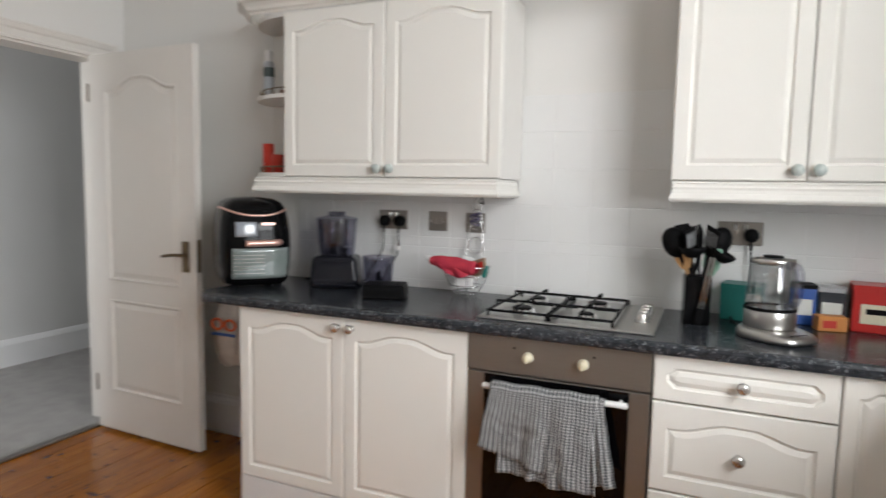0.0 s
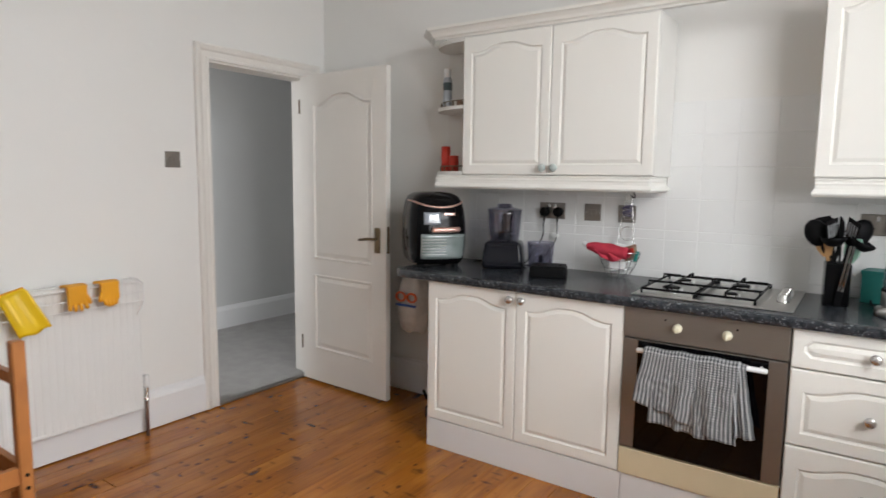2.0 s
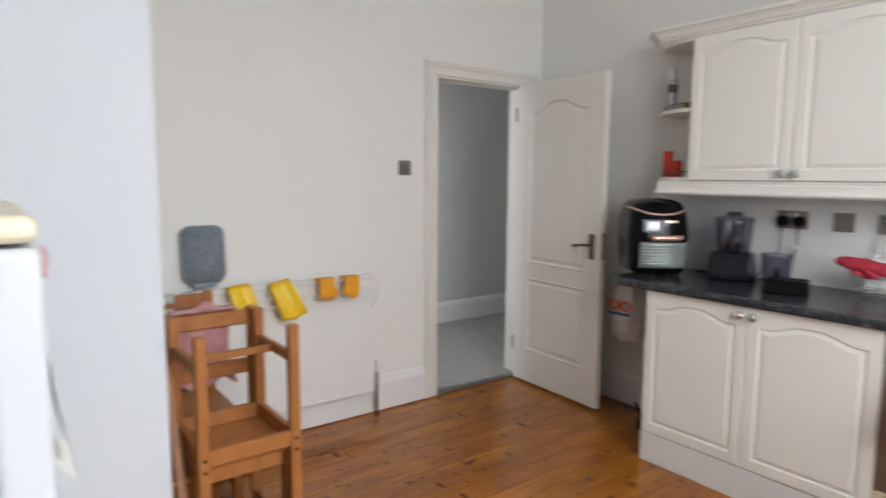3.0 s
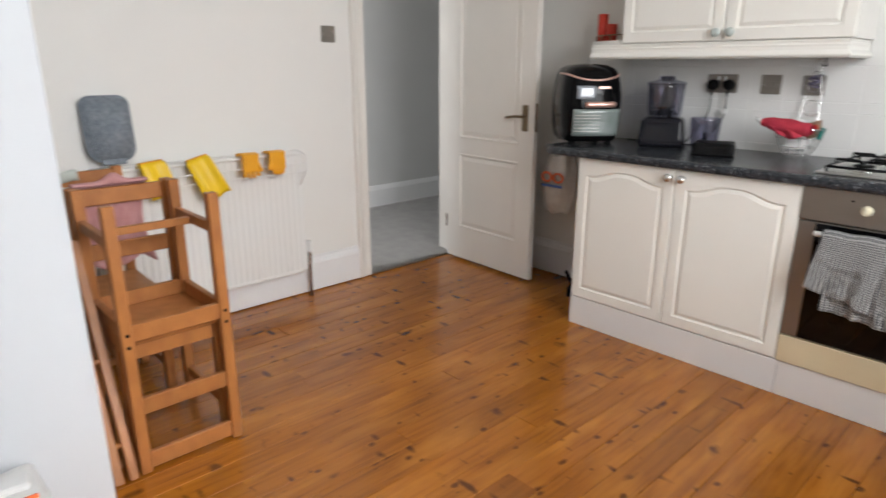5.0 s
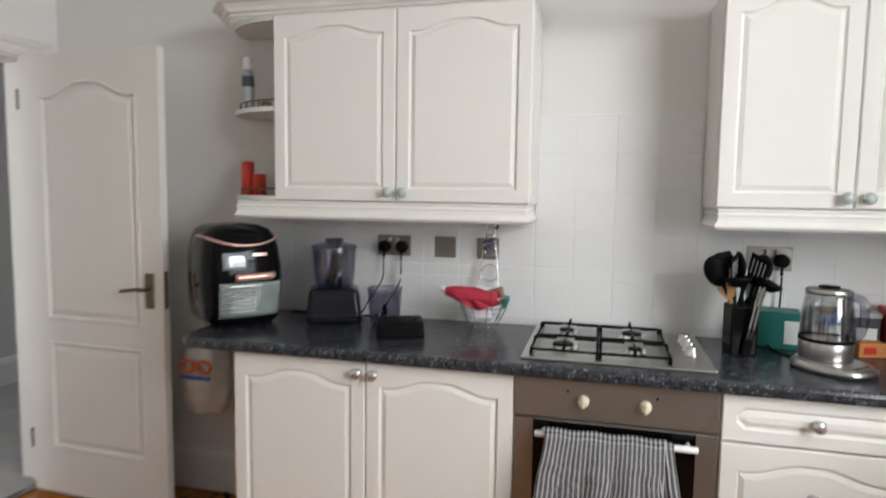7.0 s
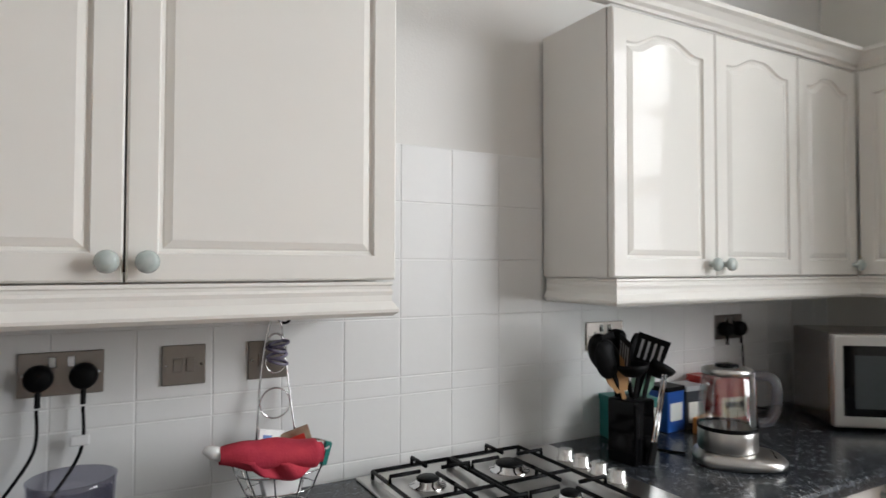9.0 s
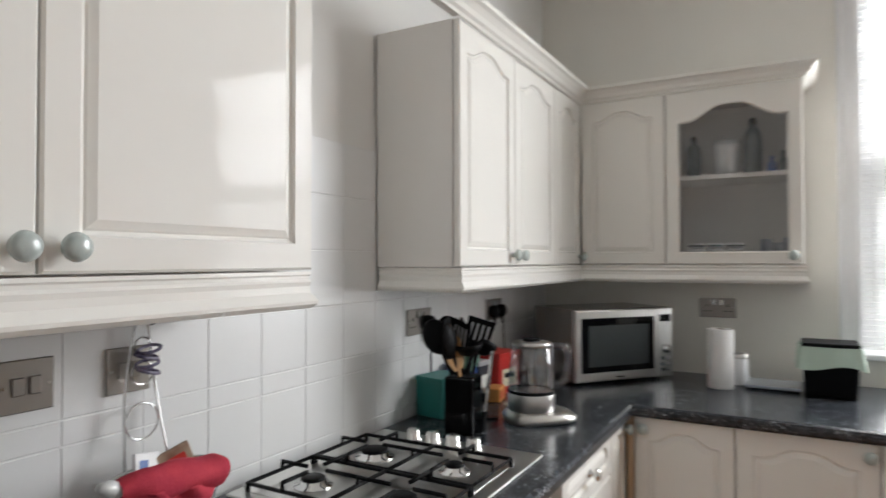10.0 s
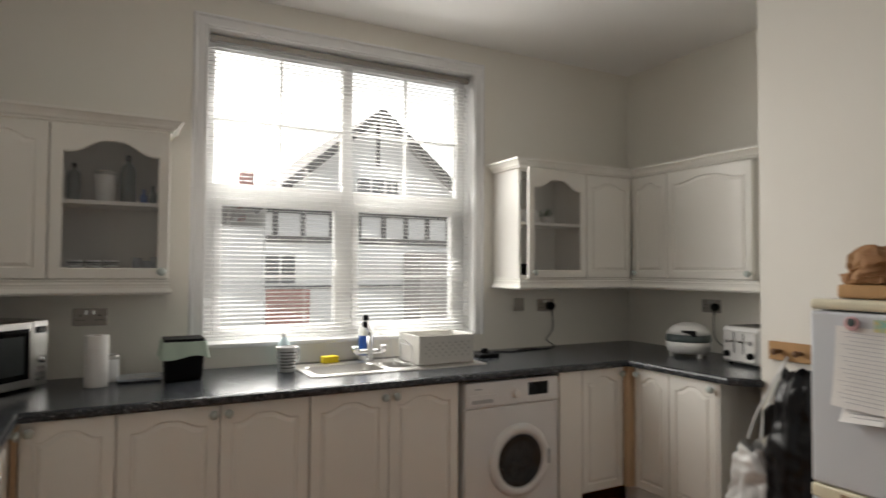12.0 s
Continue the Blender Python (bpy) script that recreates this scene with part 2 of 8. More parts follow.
def board_material():
    """Varnished old pine: long grain, knots, dark nail marks and wear."""
    mt = material("pine_boards", (0.39, 0.132, 0.011), 0.25, vary=0.13, coat=0.06)
    n, l = mt.node_tree.nodes, mt.node_tree.links
    bs = n["Principled BSDF"]
    old = bs.inputs["Base Color"].links[0].from_socket
    tc, oi = n.new("ShaderNodeTexCoord"), n.new("ShaderNodeObjectInfo")
    shift = n.new("ShaderNodeVectorMath")
    shift.operation = "MULTIPLY_ADD"
    shift.inputs[1].default_value = (1, 1, 1)
    l.new(tc.outputs["Object"], shift.inputs[0])
    ten = n.new("ShaderNodeVectorMath")
    ten.operation = "SCALE"
    ten.inputs["Scale"].default_value = 37.0
    l.new(oi.outputs["Random"], ten.inputs[0])
    l.new(ten.outputs[0], shift.inputs[2])
    def noise_at(scale, stretch, lo, hi, detail=5):
        mp, nz, mr = n.new("ShaderNodeMapping"), n.new("ShaderNodeTexNoise"), n.new("ShaderNodeMapRange")
        mp.inputs["Scale"].default_value = stretch
        nz.inputs["Scale"].default_value, nz.inputs["Detail"].default_value = scale, detail
        mr.inputs["From Min"].default_value, mr.inputs["From Max"].default_value = lo, hi
        l.new(shift.outputs[0], mp.inputs["Vector"]), l.new(mp.outputs[0], nz.inputs["Vector"]), l.new(nz.outputs["Fac"], mr.inputs["Value"])
        return mr.outputs[0]
    def blend(base, color, fac, k):
        mu, mx = n.new("ShaderNodeMath"), n.new("ShaderNodeMix")
        mu.operation = "MULTIPLY"
        mu.inputs[1].default_value = k
        l.new(fac, mu.inputs[0])
        mx.data_type = "RGBA"
        mx.inputs["B"].default_value = (*color, 1)
        l.new(base, mx.inputs["A"]), l.new(mu.outputs[0], mx.inputs["Factor"])
        return mx.outputs["Result"]
    c = blend(old, (0.15, 0.038, 0.004), noise_at(14, (4, 0.28, 1), 0.43, 0.73), 0.5)
    c = blend(c, (0.54, 0.21, 0.024), noise_at(3, (3, 0.7, 1), 0.48, 0.72), 0.7)
    c = blend(c, (0.10, 0.026, 0.006), noise_at(26, (3, 0.10, 1), 0.58, 0.72, 3), 0.3)
    # knots of many sizes, long ones with the grain and short ones across it
    wob = n.new("ShaderNodeTexNoise")
    wob.inputs["Scale"].default_value = 9.0
    l.new(shift.outputs[0], wob.inputs["Vector"])
    for stretch, most, least, dark in (((9.0, 4.2, 1), 0.125, 0.10, 0.85), ((5.5, 16.0, 1), 0.165, 0.15, 0.85), ((17.0, 11.0, 1), 0.13, 0.12, 0.8)):
        mp, off, vo = n.new("ShaderNodeMapping"), n.new("ShaderNodeVectorMath"), n.new("ShaderNodeTexVoronoi")
        mp.inputs["Scale"].default_value, vo.inputs["Scale"].default_value = stretch, 1.0
        off.operation = "MULTIPLY_ADD"
        off.inputs[1].default_value = (0.5, 0.5, 0.5)
        l.new(shift.outputs[0], mp.inputs["Vector"]), l.new(wob.outputs["Color"], off.inputs[0]), l.new(mp.outputs[0], off.inputs[2])
        l.new(off.outputs[0], vo.inputs["Vector"])
        sep, size, rim, mr = n.new("ShaderNodeSeparateColor"), n.new("ShaderNodeMath"), n.new("ShaderNodeMath"), n.new("ShaderNodeMapRange")
        l.new(vo.outputs["Color"], sep.inputs[0])
        size.operation, rim.operation = "MULTIPLY", "SUBTRACT"
        size.inputs[1].default_value = most + least
        l.new(sep.outputs[0], size.inputs[0])
        l.new(size.outputs[0], rim.inputs[0]), l.new(vo.outputs["Distance"], rim.inputs[1])
        mr.inputs["From Min"].default_value, mr.inputs["From Max"].default_value = 0.0, least
        l.new(rim.outputs[0], mr.inputs["Value"])
        c = blend(c, (0.060, 0.016, 0.003), mr.outputs[0], dark)
    c = blend(c, (0.05, 0.016, 0.006), noise_at(5, (1.2, 2.0, 1), 0.67, 0.75, 3), 0.7)
    c = blend(c, (0.16, 0.045, 0.006), noise_at(1.6, (1.5, 0.8, 1), 0.50, 0.68, 3), 0.5)
    l.new(c, bs.inputs["Base Color"])
    return mt


def worktop_material():
    """Black laminate with pale speckle flecks."""
    mt = material("worktop_laminate", (0.013, 0.015, 0.019), 0.24, spec=0.5, second=(0.042, 0.047, 0.056), scale=40, amount=1.0)
    n, l = mt.node_tree.nodes, mt.node_tree.links
    bs = n["Principled BSDF"]
    old = bs.inputs["Base Color"].links[0].from_socket
    tc, nz, mr, mx = n.new("ShaderNodeTexCoord"), n.new("ShaderNodeTexNoise"), n.new("ShaderNodeMapRange"), n.new("ShaderNodeMix")
    nz.inputs["Scale"].default_value, nz.inputs["Detail"].default_value, nz.inputs["Distortion"].default_value = 75, 2, 1.6
    mr.inputs["From Min"].default_value, mr.inputs["From Max"].default_value = 0.58, 0.70
    mx.data_type = "RGBA"
    mx.inputs["B"].default_value = (0.20, 0.215, 0.235, 1)
    l.new(tc.outputs["Object"], nz.inputs["Vector"]), l.new(nz.outputs["Fac"], mr.inputs["Value"])
    l.new(mr.outputs[0], mx.inputs["Factor"]), l.new(old, mx.inputs["A"]), l.new(mx.outputs["Result"], bs.inputs["Base Color"])
    return mt


def cloth_material(name, base, line, sx, sy, width=0.5):
    """Woven cloth with two crossing sets of stripes along its own x and y."""
    mt = material(name, base, 0.9, bump=0.4, bump_scale=300)
    n, l = mt.node_tree.nodes, mt.node_tree.links
    bs = n["Principled BSDF"]
    uv, sep = n.new("ShaderNodeUVMap"), n.new("ShaderNodeSeparateXYZ")
    l.new(uv.outputs[0], sep.inputs[0])
    socks = []
    for ax, s in (("X", sx), ("Y", sy)):
        mu, fr, gt = n.new("ShaderNodeMath"), n.new("ShaderNodeMath"), n.new("ShaderNodeMath")
        mu.operation, fr.operation, gt.operation = "MULTIPLY", "FRACT", "GREATER_THAN"
        mu.inputs[1].default_value, gt.inputs[1].default_value = s, width
        l.new(sep.outputs[ax], mu.inputs[0]), l.new(mu.outputs[0], fr.inputs[0]), l.new(fr.outputs[0], gt.inputs[0])
        socks.append(gt.outputs[0])
    weak = n.new("ShaderNodeMath")
    weak.operation = "MULTIPLY"
    weak.inputs[1].default_value = 0.38
    l.new(socks[1], weak.inputs[0])
    half = n.new("ShaderNodeMath")
    half.operation = "MULTIPLY_ADD"
    half.inputs[1].default_value = 0.62
    l.new(socks[0], half.inputs[0]), l.new(weak.outputs[0], half.inputs[2])
    mx = n.new("ShaderNodeMix")
    mx.data_type = "RGBA"
    mx.inputs["A"].default_value, mx.inputs["B"].default_value = (*base, 1), (*line, 1)
    l.new(half.outputs[0], mx.inputs["Factor"]), l.new(mx.outputs["Result"], bs.inputs["Base Color"])
    return mt


M_WALL = material("wall_paint", (0.79, 0.78, 0.75), 0.75, second=(0.765, 0.755, 0.725), scale=1.5, amount=0.6, bump=0.12, bump_scale=180)
M_CREAMW = material("cream_wall_paint", (0.80, 0.775, 0.71), 0.75, second=(0.775, 0.75, 0.685), scale=1.5, amount=0.6, bump=0.12, bump_scale=180)
# wall white darkened and cooled in colour to hold down the pier's window light
M_PIERDIM = material("pier_white_dimmed", (0.62, 0.65, 0.685), 0.7, second=(0.60, 0.63, 0.665), scale=1.5, amount=0.6, bump=0.12, bump_scale=180)
M_CEIL = material("ceiling_paint", (0.85, 0.845, 0.83), 0.85, scale=1.2, amount=0.3, bump=0.1, bump_scale=120)
M_GLOSS = material("white_gloss_paint", (0.80, 0.80, 0.80), 0.35, scale=2, amount=0.3, bump=0.05)
M_DOOR = material("cream_door_paint", (0.77, 0.74, 0.69), 0.45, scale=3, amount=0.4, bump=0.08, bump_scale=220)
M_CAB = material("cream_foil", (0.85, 0.835, 0.785), 0.06, spec=0.12, second=(0.83, 0.81, 0.755), scale=1.6, amount=0.5)
M_POST = material("tan_foil", (0.60, 0.43, 0.27), 0.35, second=(0.54, 0.37, 0.22), scale=6, amount=0.6, stretch=(4, 4, 0.6))
M_CARC = material("white_melamine", (0.76, 0.74, 0.70), 0.4, scale=3, amount=0.3)
M_TILE = material("painted_tile", (0.79, 0.79, 0.775), 0.33, scale=3, amount=0.35, bump=0.08, bump_scale=25, vary=0.006)
M_GROUT = material("painted_grout", (0.79, 0.79, 0.775), 0.4, scale=20, amount=0.2)
M_TOP = worktop_material()
M_BOARD = board_material()
M_GAP = material("floor_gap", (0.10, 0.036, 0.01), 0.9, scale=12)
M_CARPET = material("grey_carpet", (0.38, 0.368, 0.355), 0.95, second=(0.31, 0.30, 0.29), scale=9, amount=0.7, bump=0.9, bump_scale=420)
M_STEEL = material("brushed_steel", (0.56, 0.55, 0.53), 0.30, 1.0, scale=30, amount=0.4, stretch=(1, 25, 25))
M_OVEN = material("oven_steel", (0.31, 0.285, 0.255), 0.38, 0.85, scale=22, amount=0.4, stretch=(1, 20, 20))
M_CHROME = material("chrome", (0.72, 0.72, 0.72), 0.09, 1.0, scale=4, amount=0.15)
M_SATIN = material("satin_chrome", (0.72, 0.71, 0.69), 0.24, 0.9, scale=40, amount=0.2)
M_NICKEL = material("satin_nickel_plate", (0.30, 0.275, 0.25), 0.34, 0.9, scale=30, amount=0.3)
M_BLACK = material("black_plastic", (0.004, 0.004, 0.0045), 0.1, spec=0.14, scale=40, amount=0.4)
M_MATT = material("black_rubber", (0.0045, 0.0045, 0.005), 0.5, spec=0.1, scale=30, amount=0.4, bump=0.1)
M_DGLASS = material("black_glass", (0.002, 0.002, 0.0025), 0.05, spec=0.25, scale=2)
M_IRON = material("cast_iron", (0.004, 0.004, 0.0045), 0.45, spec=0.12, scale=60, amount=0.6, bump=0.2, bump_scale=200)
M_CERAM = material("pale_green_ceramic", (0.42, 0.48, 0.46), 0.12, second=(0.55, 0.60, 0.57), scale=60, amount=0.8, coat=0.5)
M_WHITE = material("white_plastic", (0.78, 0.78, 0.77), 0.3, scale=5, amount=0.25)
M_CREAMP = material("aged_cream_plastic", (0.74, 0.69, 0.52), 0.4, scale=5, amount=0.6)
M_OVSTRIP = material("cream_oven_strip", (0.72, 0.62, 0.42), 0.35, scale=4, amount=0.4)
M_FRIDGE = material("fridge_enamel", (0.61, 0.64, 0.675), 0.3, scale=3, amount=0.25, bump=0.03)
M_PINE = material("orange_pine", (0.40, 0.158, 0.042), 0.4, second=(0.29, 0.105, 0.027), scale=7, amount=0.8, stretch=(3, 3, 1.6), bump=0.05, vary=0.08)
M_UPVC = material("white_window_frame", (0.80, 0.80, 0.80), 0.35, scale=3, amount=0.2)
M_SLAT = material("white_blind_slat", (0.86, 0.86, 0.85), 0.4, scale=5, amount=0.25)
sn, sl_ = M_SLAT.node_tree.nodes, M_SLAT.node_tree.links
tl, mxs = sn.new("ShaderNodeBsdfTranslucent"), sn.new("ShaderNodeMixShader")
tl.inputs["Color"].default_value = (0.93, 0.93, 0.92, 1)
mxs.inputs["Fac"].default_value = 0.78
sl_.new(sn["Principled BSDF"].outputs[0], mxs.inputs[1]), sl_.new(tl.outputs[0], mxs.inputs[2])
sl_.new(mxs.outputs[0], sn["Material Output"].inputs["Surface"])
# the last value veils the view, standing in for glare on the window
M_PANE = clear_material("window_glass", (0.97, 0.98, 0.98), 0.05, 0.035)
M_CABGLASS = clear_material("cabinet_glass", (0.93, 0.93, 0.93), 0.06)
M_GREYP = material("grey_plastic", (0.42, 0.43, 0.44), 0.4, scale=10)

# ---- room shell ----
def room():
    t = 0.15
    b = box(W - t, E + 0.3, N, N + t, -0.1, TOP + 0.1)
    structure("wall_north", b, M_WALL, "off-white painted plaster wall behind the units")
    y0, y1, z0, z1 = WIN
    b = box(E, E + 0.3, S - t, y0, -0.1, TOP + 0.1)
    box(E, E + 0.3, y1, N, -0.1, TOP + 0.1, bm=b)
    box(E, E + 0.3, y0, y1, -0.1, z0, bm=b)
    box(E, E + 0.3, y0, y1, z1, TOP + 0.1, bm=b)
    structure("wall_east", b, M_CREAMW, "off-white painted wall with a tall window opening")
    d0, d1, dz = DOOR
    b = box(W - t, W, PIER_Y - 0.1, d0, -0.1, TOP + 0.1)
    box(W - t, W, d1, N, -0.1, TOP + 0.1, bm=b)
    box(W - t, W, d0, d1, dz, TOP + 0.1, bm=b)
    structure("wall_west", b, M_WALL, "white painted wall with the doorway to the hall")
    structure("wall_south", box(BREAST_X, E + 0.3, S - t, S, -0.1, TOP + 0.1), M_CREAMW, "off-white painted wall of the alcove")
    structure("wall_breast", box(PIER_X, BREAST_X, S - t, BREAST_Y, -0.1, TOP + 0.1, 0.004), M_CREAMW, "off-white painted chimney breast behind the fridge")
    structure("wall_pier", box(W, PIER_X, S - t, PIER_Y, -0.1, TOP + 0.1, 0.004), M_PIERDIM, "white painted pier beside the fridge")
    structure("ceiling", box(W - t, E + 0.3, S - t, N + t, TOP, TOP + 0.12), M_CEIL, "plain white plaster ceiling")
    # hall beyond the doorway, with an unseen opening added at its south end for light
    hx = -4.95
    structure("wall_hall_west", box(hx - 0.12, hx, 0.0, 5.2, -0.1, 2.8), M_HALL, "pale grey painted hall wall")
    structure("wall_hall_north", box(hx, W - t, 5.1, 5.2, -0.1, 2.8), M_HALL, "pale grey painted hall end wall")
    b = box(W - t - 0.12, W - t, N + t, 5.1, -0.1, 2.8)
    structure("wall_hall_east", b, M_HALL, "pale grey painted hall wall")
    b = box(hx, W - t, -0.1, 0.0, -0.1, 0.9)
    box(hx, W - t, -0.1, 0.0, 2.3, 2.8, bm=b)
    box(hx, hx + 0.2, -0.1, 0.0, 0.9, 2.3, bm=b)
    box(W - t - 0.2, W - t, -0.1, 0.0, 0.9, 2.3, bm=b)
    structure("wall_hall_south", b, M_HALL, "unseen pale grey hall end wall with an added light opening")
    structure("ceiling_hall", box(hx - 0.12, W - t, -0.1, 5.2, 2.7, 2.8), M_CEIL, "white hall ceiling")
    structure("floor_hall", box(hx, W - 0.02, 0.0, 5.1, -0.1, 0.012), M_CARPET, "grey cut-pile hall carpet")
    sk = [(0, 0), (0.022, 0), (0.022, 0.17), (0.012, 0.20), (0.006, 0.21), (0, 0.21)]
    structure("baseboard_hall", moulding([(hx, 0.0), (hx, 5.1)], sk), M_GLOSS, "tall white hall skirting board")
    structure("trim_threshold", box(W - 0.03, W + 0.012, d0, d1, 0, 0.014, 0.004), M_NICKEL, "dull grey metal door threshold strip")
    # skirting of the kitchen
    sk = [(0, 0.008), (0.02, 0.008), (0.02, 0.17), (0.014, 0.19), (0.007, 0.20), (0.005, 0.215), (0, 0.215)]
    structure("baseboard", moulding([(W, PIER_Y), (W, d0 - 0.08)], sk), M_GLOSS, "tall white moulded skirting board")
    structure("baseboard_north", moulding([(W, N), (-2.08, N)], sk), M_GLOSS, "tall white skirting board behind the door")


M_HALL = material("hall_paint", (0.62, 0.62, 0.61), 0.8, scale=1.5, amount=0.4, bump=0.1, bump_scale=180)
room()


def doorway():
    d0, d1, dz = DOOR
    prof = [(0, 0), (0.022, 0.0), (0.022, 0.012), (0.016, 0.018), (0.016, 0.045), (0.024, 0.055), (0.030, 0.075), (0.022, 0.085), (0, 0.085)]
    frame_ = thing("door_1", "cream painted door frame with a moulded architrave", "door frame", kind="structure")
    def jamb(y, s, z1):
        b = bmesh.new()
        lo = [b.verts.new((W + o, y + s * a, 0.008)) for o, a in prof]
        hi = [b.verts.new((W + o, y + s * a, z1 + a)) for o, a in prof]
        b.faces.new(lo), b.faces.new(hi[::-1])
        for i in range(len(lo)):
            j = (i + 1) % len(lo)
            b.faces.new((lo[i], hi[i], hi[j], lo[j]))
        return b
    part("architrave", jamb(d0, -1, dz), M_DOOR, frame_)
    part("architrave", jamb(d1, 1, dz), M_DOOR, frame_)
    b = bmesh.new()
    lo = [b.verts.new((W + o, d0 - a, dz + a)) for o, a in prof]
    hi = [b.verts.new((W + o, d1 + a, dz + a)) for o, a in prof]
    b.faces.new(lo), b.faces.new(hi[::-1])
    for i in range(len(lo)):
        j = (i + 1) % len(lo)
        b.faces.new((lo[i], hi[i], hi[j], lo[j]))
    part("head_architrave", b, M_DOOR, frame_)
    part("door_lining", box(W - 0.15, W + 0.002, d0 - 0.02, d0 + 0.012, 0.012, dz, 0.002), M_DOOR, frame_)
    part("door_lining", box(W - 0.15, W + 0.002, d1 - 0.012, d1 + 0.02, 0.012, dz, 0.002), M_DOOR, frame_)
    part("door_lining", box(W - 0.15, W + 0.002, d0 + 0.012, d1 - 0.012, dz - 0.012, dz + 0.02, 0.002), M_DOOR, frame_)
    part("door_stop", box(W - 0.07, W - 0.045, d0 + 0.012, d0 + 0.026, 0.012, dz - 0.012), M_DOOR, frame_)
    part("door_stop", box(W - 0.07, W - 0.045, d1 - 0.026, d1 - 0.012, 0.012, dz - 0.012), M_DOOR, frame_)


doorway()


# ---- panelled fronts ----
def outline(x0, x1, z0, z1, arch, kind="arch", n=20):
    """A closed loop of 4n points: bottom, right side, top (with its curve), left side."""
    pts = [(x0 + (x1 - x0) * i / n, z0) for i in range(n)]
    pts += [(x1, z0 + (z1 - arch - z0) * i / n) for i in range(n)]
    for i in range(n):
        u = i / n
        c = 1 - abs(2 * u - 1)
        s = max(0.0, min(1.0, (c - 0.14) / 0.72))
        s = s * s * (3 - 2 * s)
        pts.append((x1 + (x0 - x1) * u, z1 - arch + arch * s))
    pts += [(x0, z1 - arch + (z0 - z1 + arch) * i / n) for i in range(n)]
    if kind == "cut":
        k = min(0.035, (z1 - z0) * 0.34)
        out = []
        for x, z in pts:
            dx, dz = min(x - x0, x1 - x), min(z - z0, z1 - z)
            if dx < k and dz < k:
                g = (k - max(dx, dz))
                x += g * 0.55 if x - x0 < x1 - x else -g * 0.55
                z += g * 0.55 if z - z0 < z1 - z else -g * 0.55
            out.append((x, z))
        pts = out
    return pts


def front(w, h, arch=0.035, margin=0.048, kind="arch", thick=0.018, hole=False, top=None):
    """A slab with a routed panel (or, with hole, an arched opening). Front face at y = 0 looking to -y."""
    top = margin if top is None else top
    e = 0.004
    loops = [([(x, z) for x, z in outline(0, w, 0, h, 0)], thick),
             (outline(0, w, 0, h, 0), e), (outline(e, w - e, e, h - e, 0), 0.0)]
    px0, px1, pz0, pz1 = margin, w - margin, margin, h - top
    ins = lambda d: outline(px0 + d, px1 - d, pz0 + d, pz1 - d, arch, kind)
    if hole:
        loops += [(ins(0), 0.0), (ins(0.006), 0.005), (ins(0.006), thick)]
    else:
        loops += [(ins(0), 0.0), (ins(0.003), 0.0065), (ins(0.009), 0.0085), (ins(0.012), 0.0060), (ins(0.024), 0.0010)]
    b = bmesh.new()
    rings = [[b.verts.new((x, y, z)) for x, z in pts] for pts, y in loops]
    m = len(rings[0])
    for a, c in zip(rings, rings[1:]):
        for i in range(m):
            j = (i + 1) % m
            b.faces.new((a[i], a[j], c[j], c[i]))
    if hole:
        for i in range(m):
            j = (i + 1) % m
            b.faces.new((rings[-1][i], rings[-1][j], rings[0][j], rings[0][i]))
    else:
        f = b.faces.new(rings[-1])
        b.faces.new(rings[0][::-1])
    bmesh.ops.remove_doubles(b, verts=b.verts, dist=1e-6)
    return b


KNOBS = {}


def knob(parent, x, z, style="ceramic"):
    """A turned knob on a front; ceramic ones have a chrome foot."""
    if style not in KNOBS:
        if style == "ceramic":
            prof = [(0, 0), (0.008, 0), (0.007, 0.006), (0.006, 0.011), (0.013, 0.014), (0.0180, 0.018), (0.0194, 0.023), (0.0175, 0.0285), (0.011, 0.0325), (0, 0.034)]
        else:
            prof = [(0, 0), (0.012, 0), (0.011, 0.004), (0.006, 0.008), (0.006, 0.013), (0.015, 0.017), (0.0185, 0.023), (0.0175, 0.029), (0.011, 0.033), (0, 0.034)]
        KNOBS[style] = lathe(prof, 20, pose(0, 0, 0, 90))
        me = bpy.data.meshes.new("knob")
        bmesh.ops.recalc_face_normals(KNOBS[style], faces=KNOBS[style].faces)
        KNOBS[style].to_mesh(me)
        KNOBS[style].free()
        me.materials.append(M_CERAM if style == "ceramic" else M_SATIN)
        for p in me.polygons:
            p.use_smooth = True
        KNOBS[style] = me
    k = new("knob", KNOBS[style])
    k.parent, k.matrix_basis = parent, pose(x, 0, z)
    return k


def hung(unit, x, z, w, h, side=None, up=False, style="ceramic", **kw):
    """A door or drawer front on a unit with a knob near the side named."""
    g = 0.0018
    d = part("door", front(w - 2 * g, h - 2 * g, **kw), M_CAB, unit, m=pose(x + g, 0, z + g))
    if side:
        kx = {"l": 0.032, "r": w - 0.028, "c": w / 2}[side]
        knob(d, kx, h / 2 if side == "c" else (h - 0.042 if not up else 0.034), style)
    return d


def carcass(u, w, depth, h, y0=0.0215, t=0.018):
    """An open box behind the fronts, panel by panel."""
    for nm, bx in (("side_panel", (0, t, y0, depth, 0, h)), ("side_panel", (w - t, w, y0, depth, 0, h)), ("bottom_panel", (t, w - t, y0, depth, 0, t)),
                   ("top_panel", (t, w - t, y0, depth, h - t, h)), ("back_panel", (t, w - t, depth - 0.008, depth, t, h - t))):
        part(nm, box(*bx), M_CARC, u)


def unit(name, label, m, w, depth, h, fronts, group):
    u = thing(name, label, "cabinet", m, group)
    carcass(u, w, depth, h)
    for f in fronts:
        hung(u, **f)
    return u


def north(x, y, z):
    return pose(x, y, z)


def east(y, x, z):
    return pose(x, y, z, 0, 0, -90)


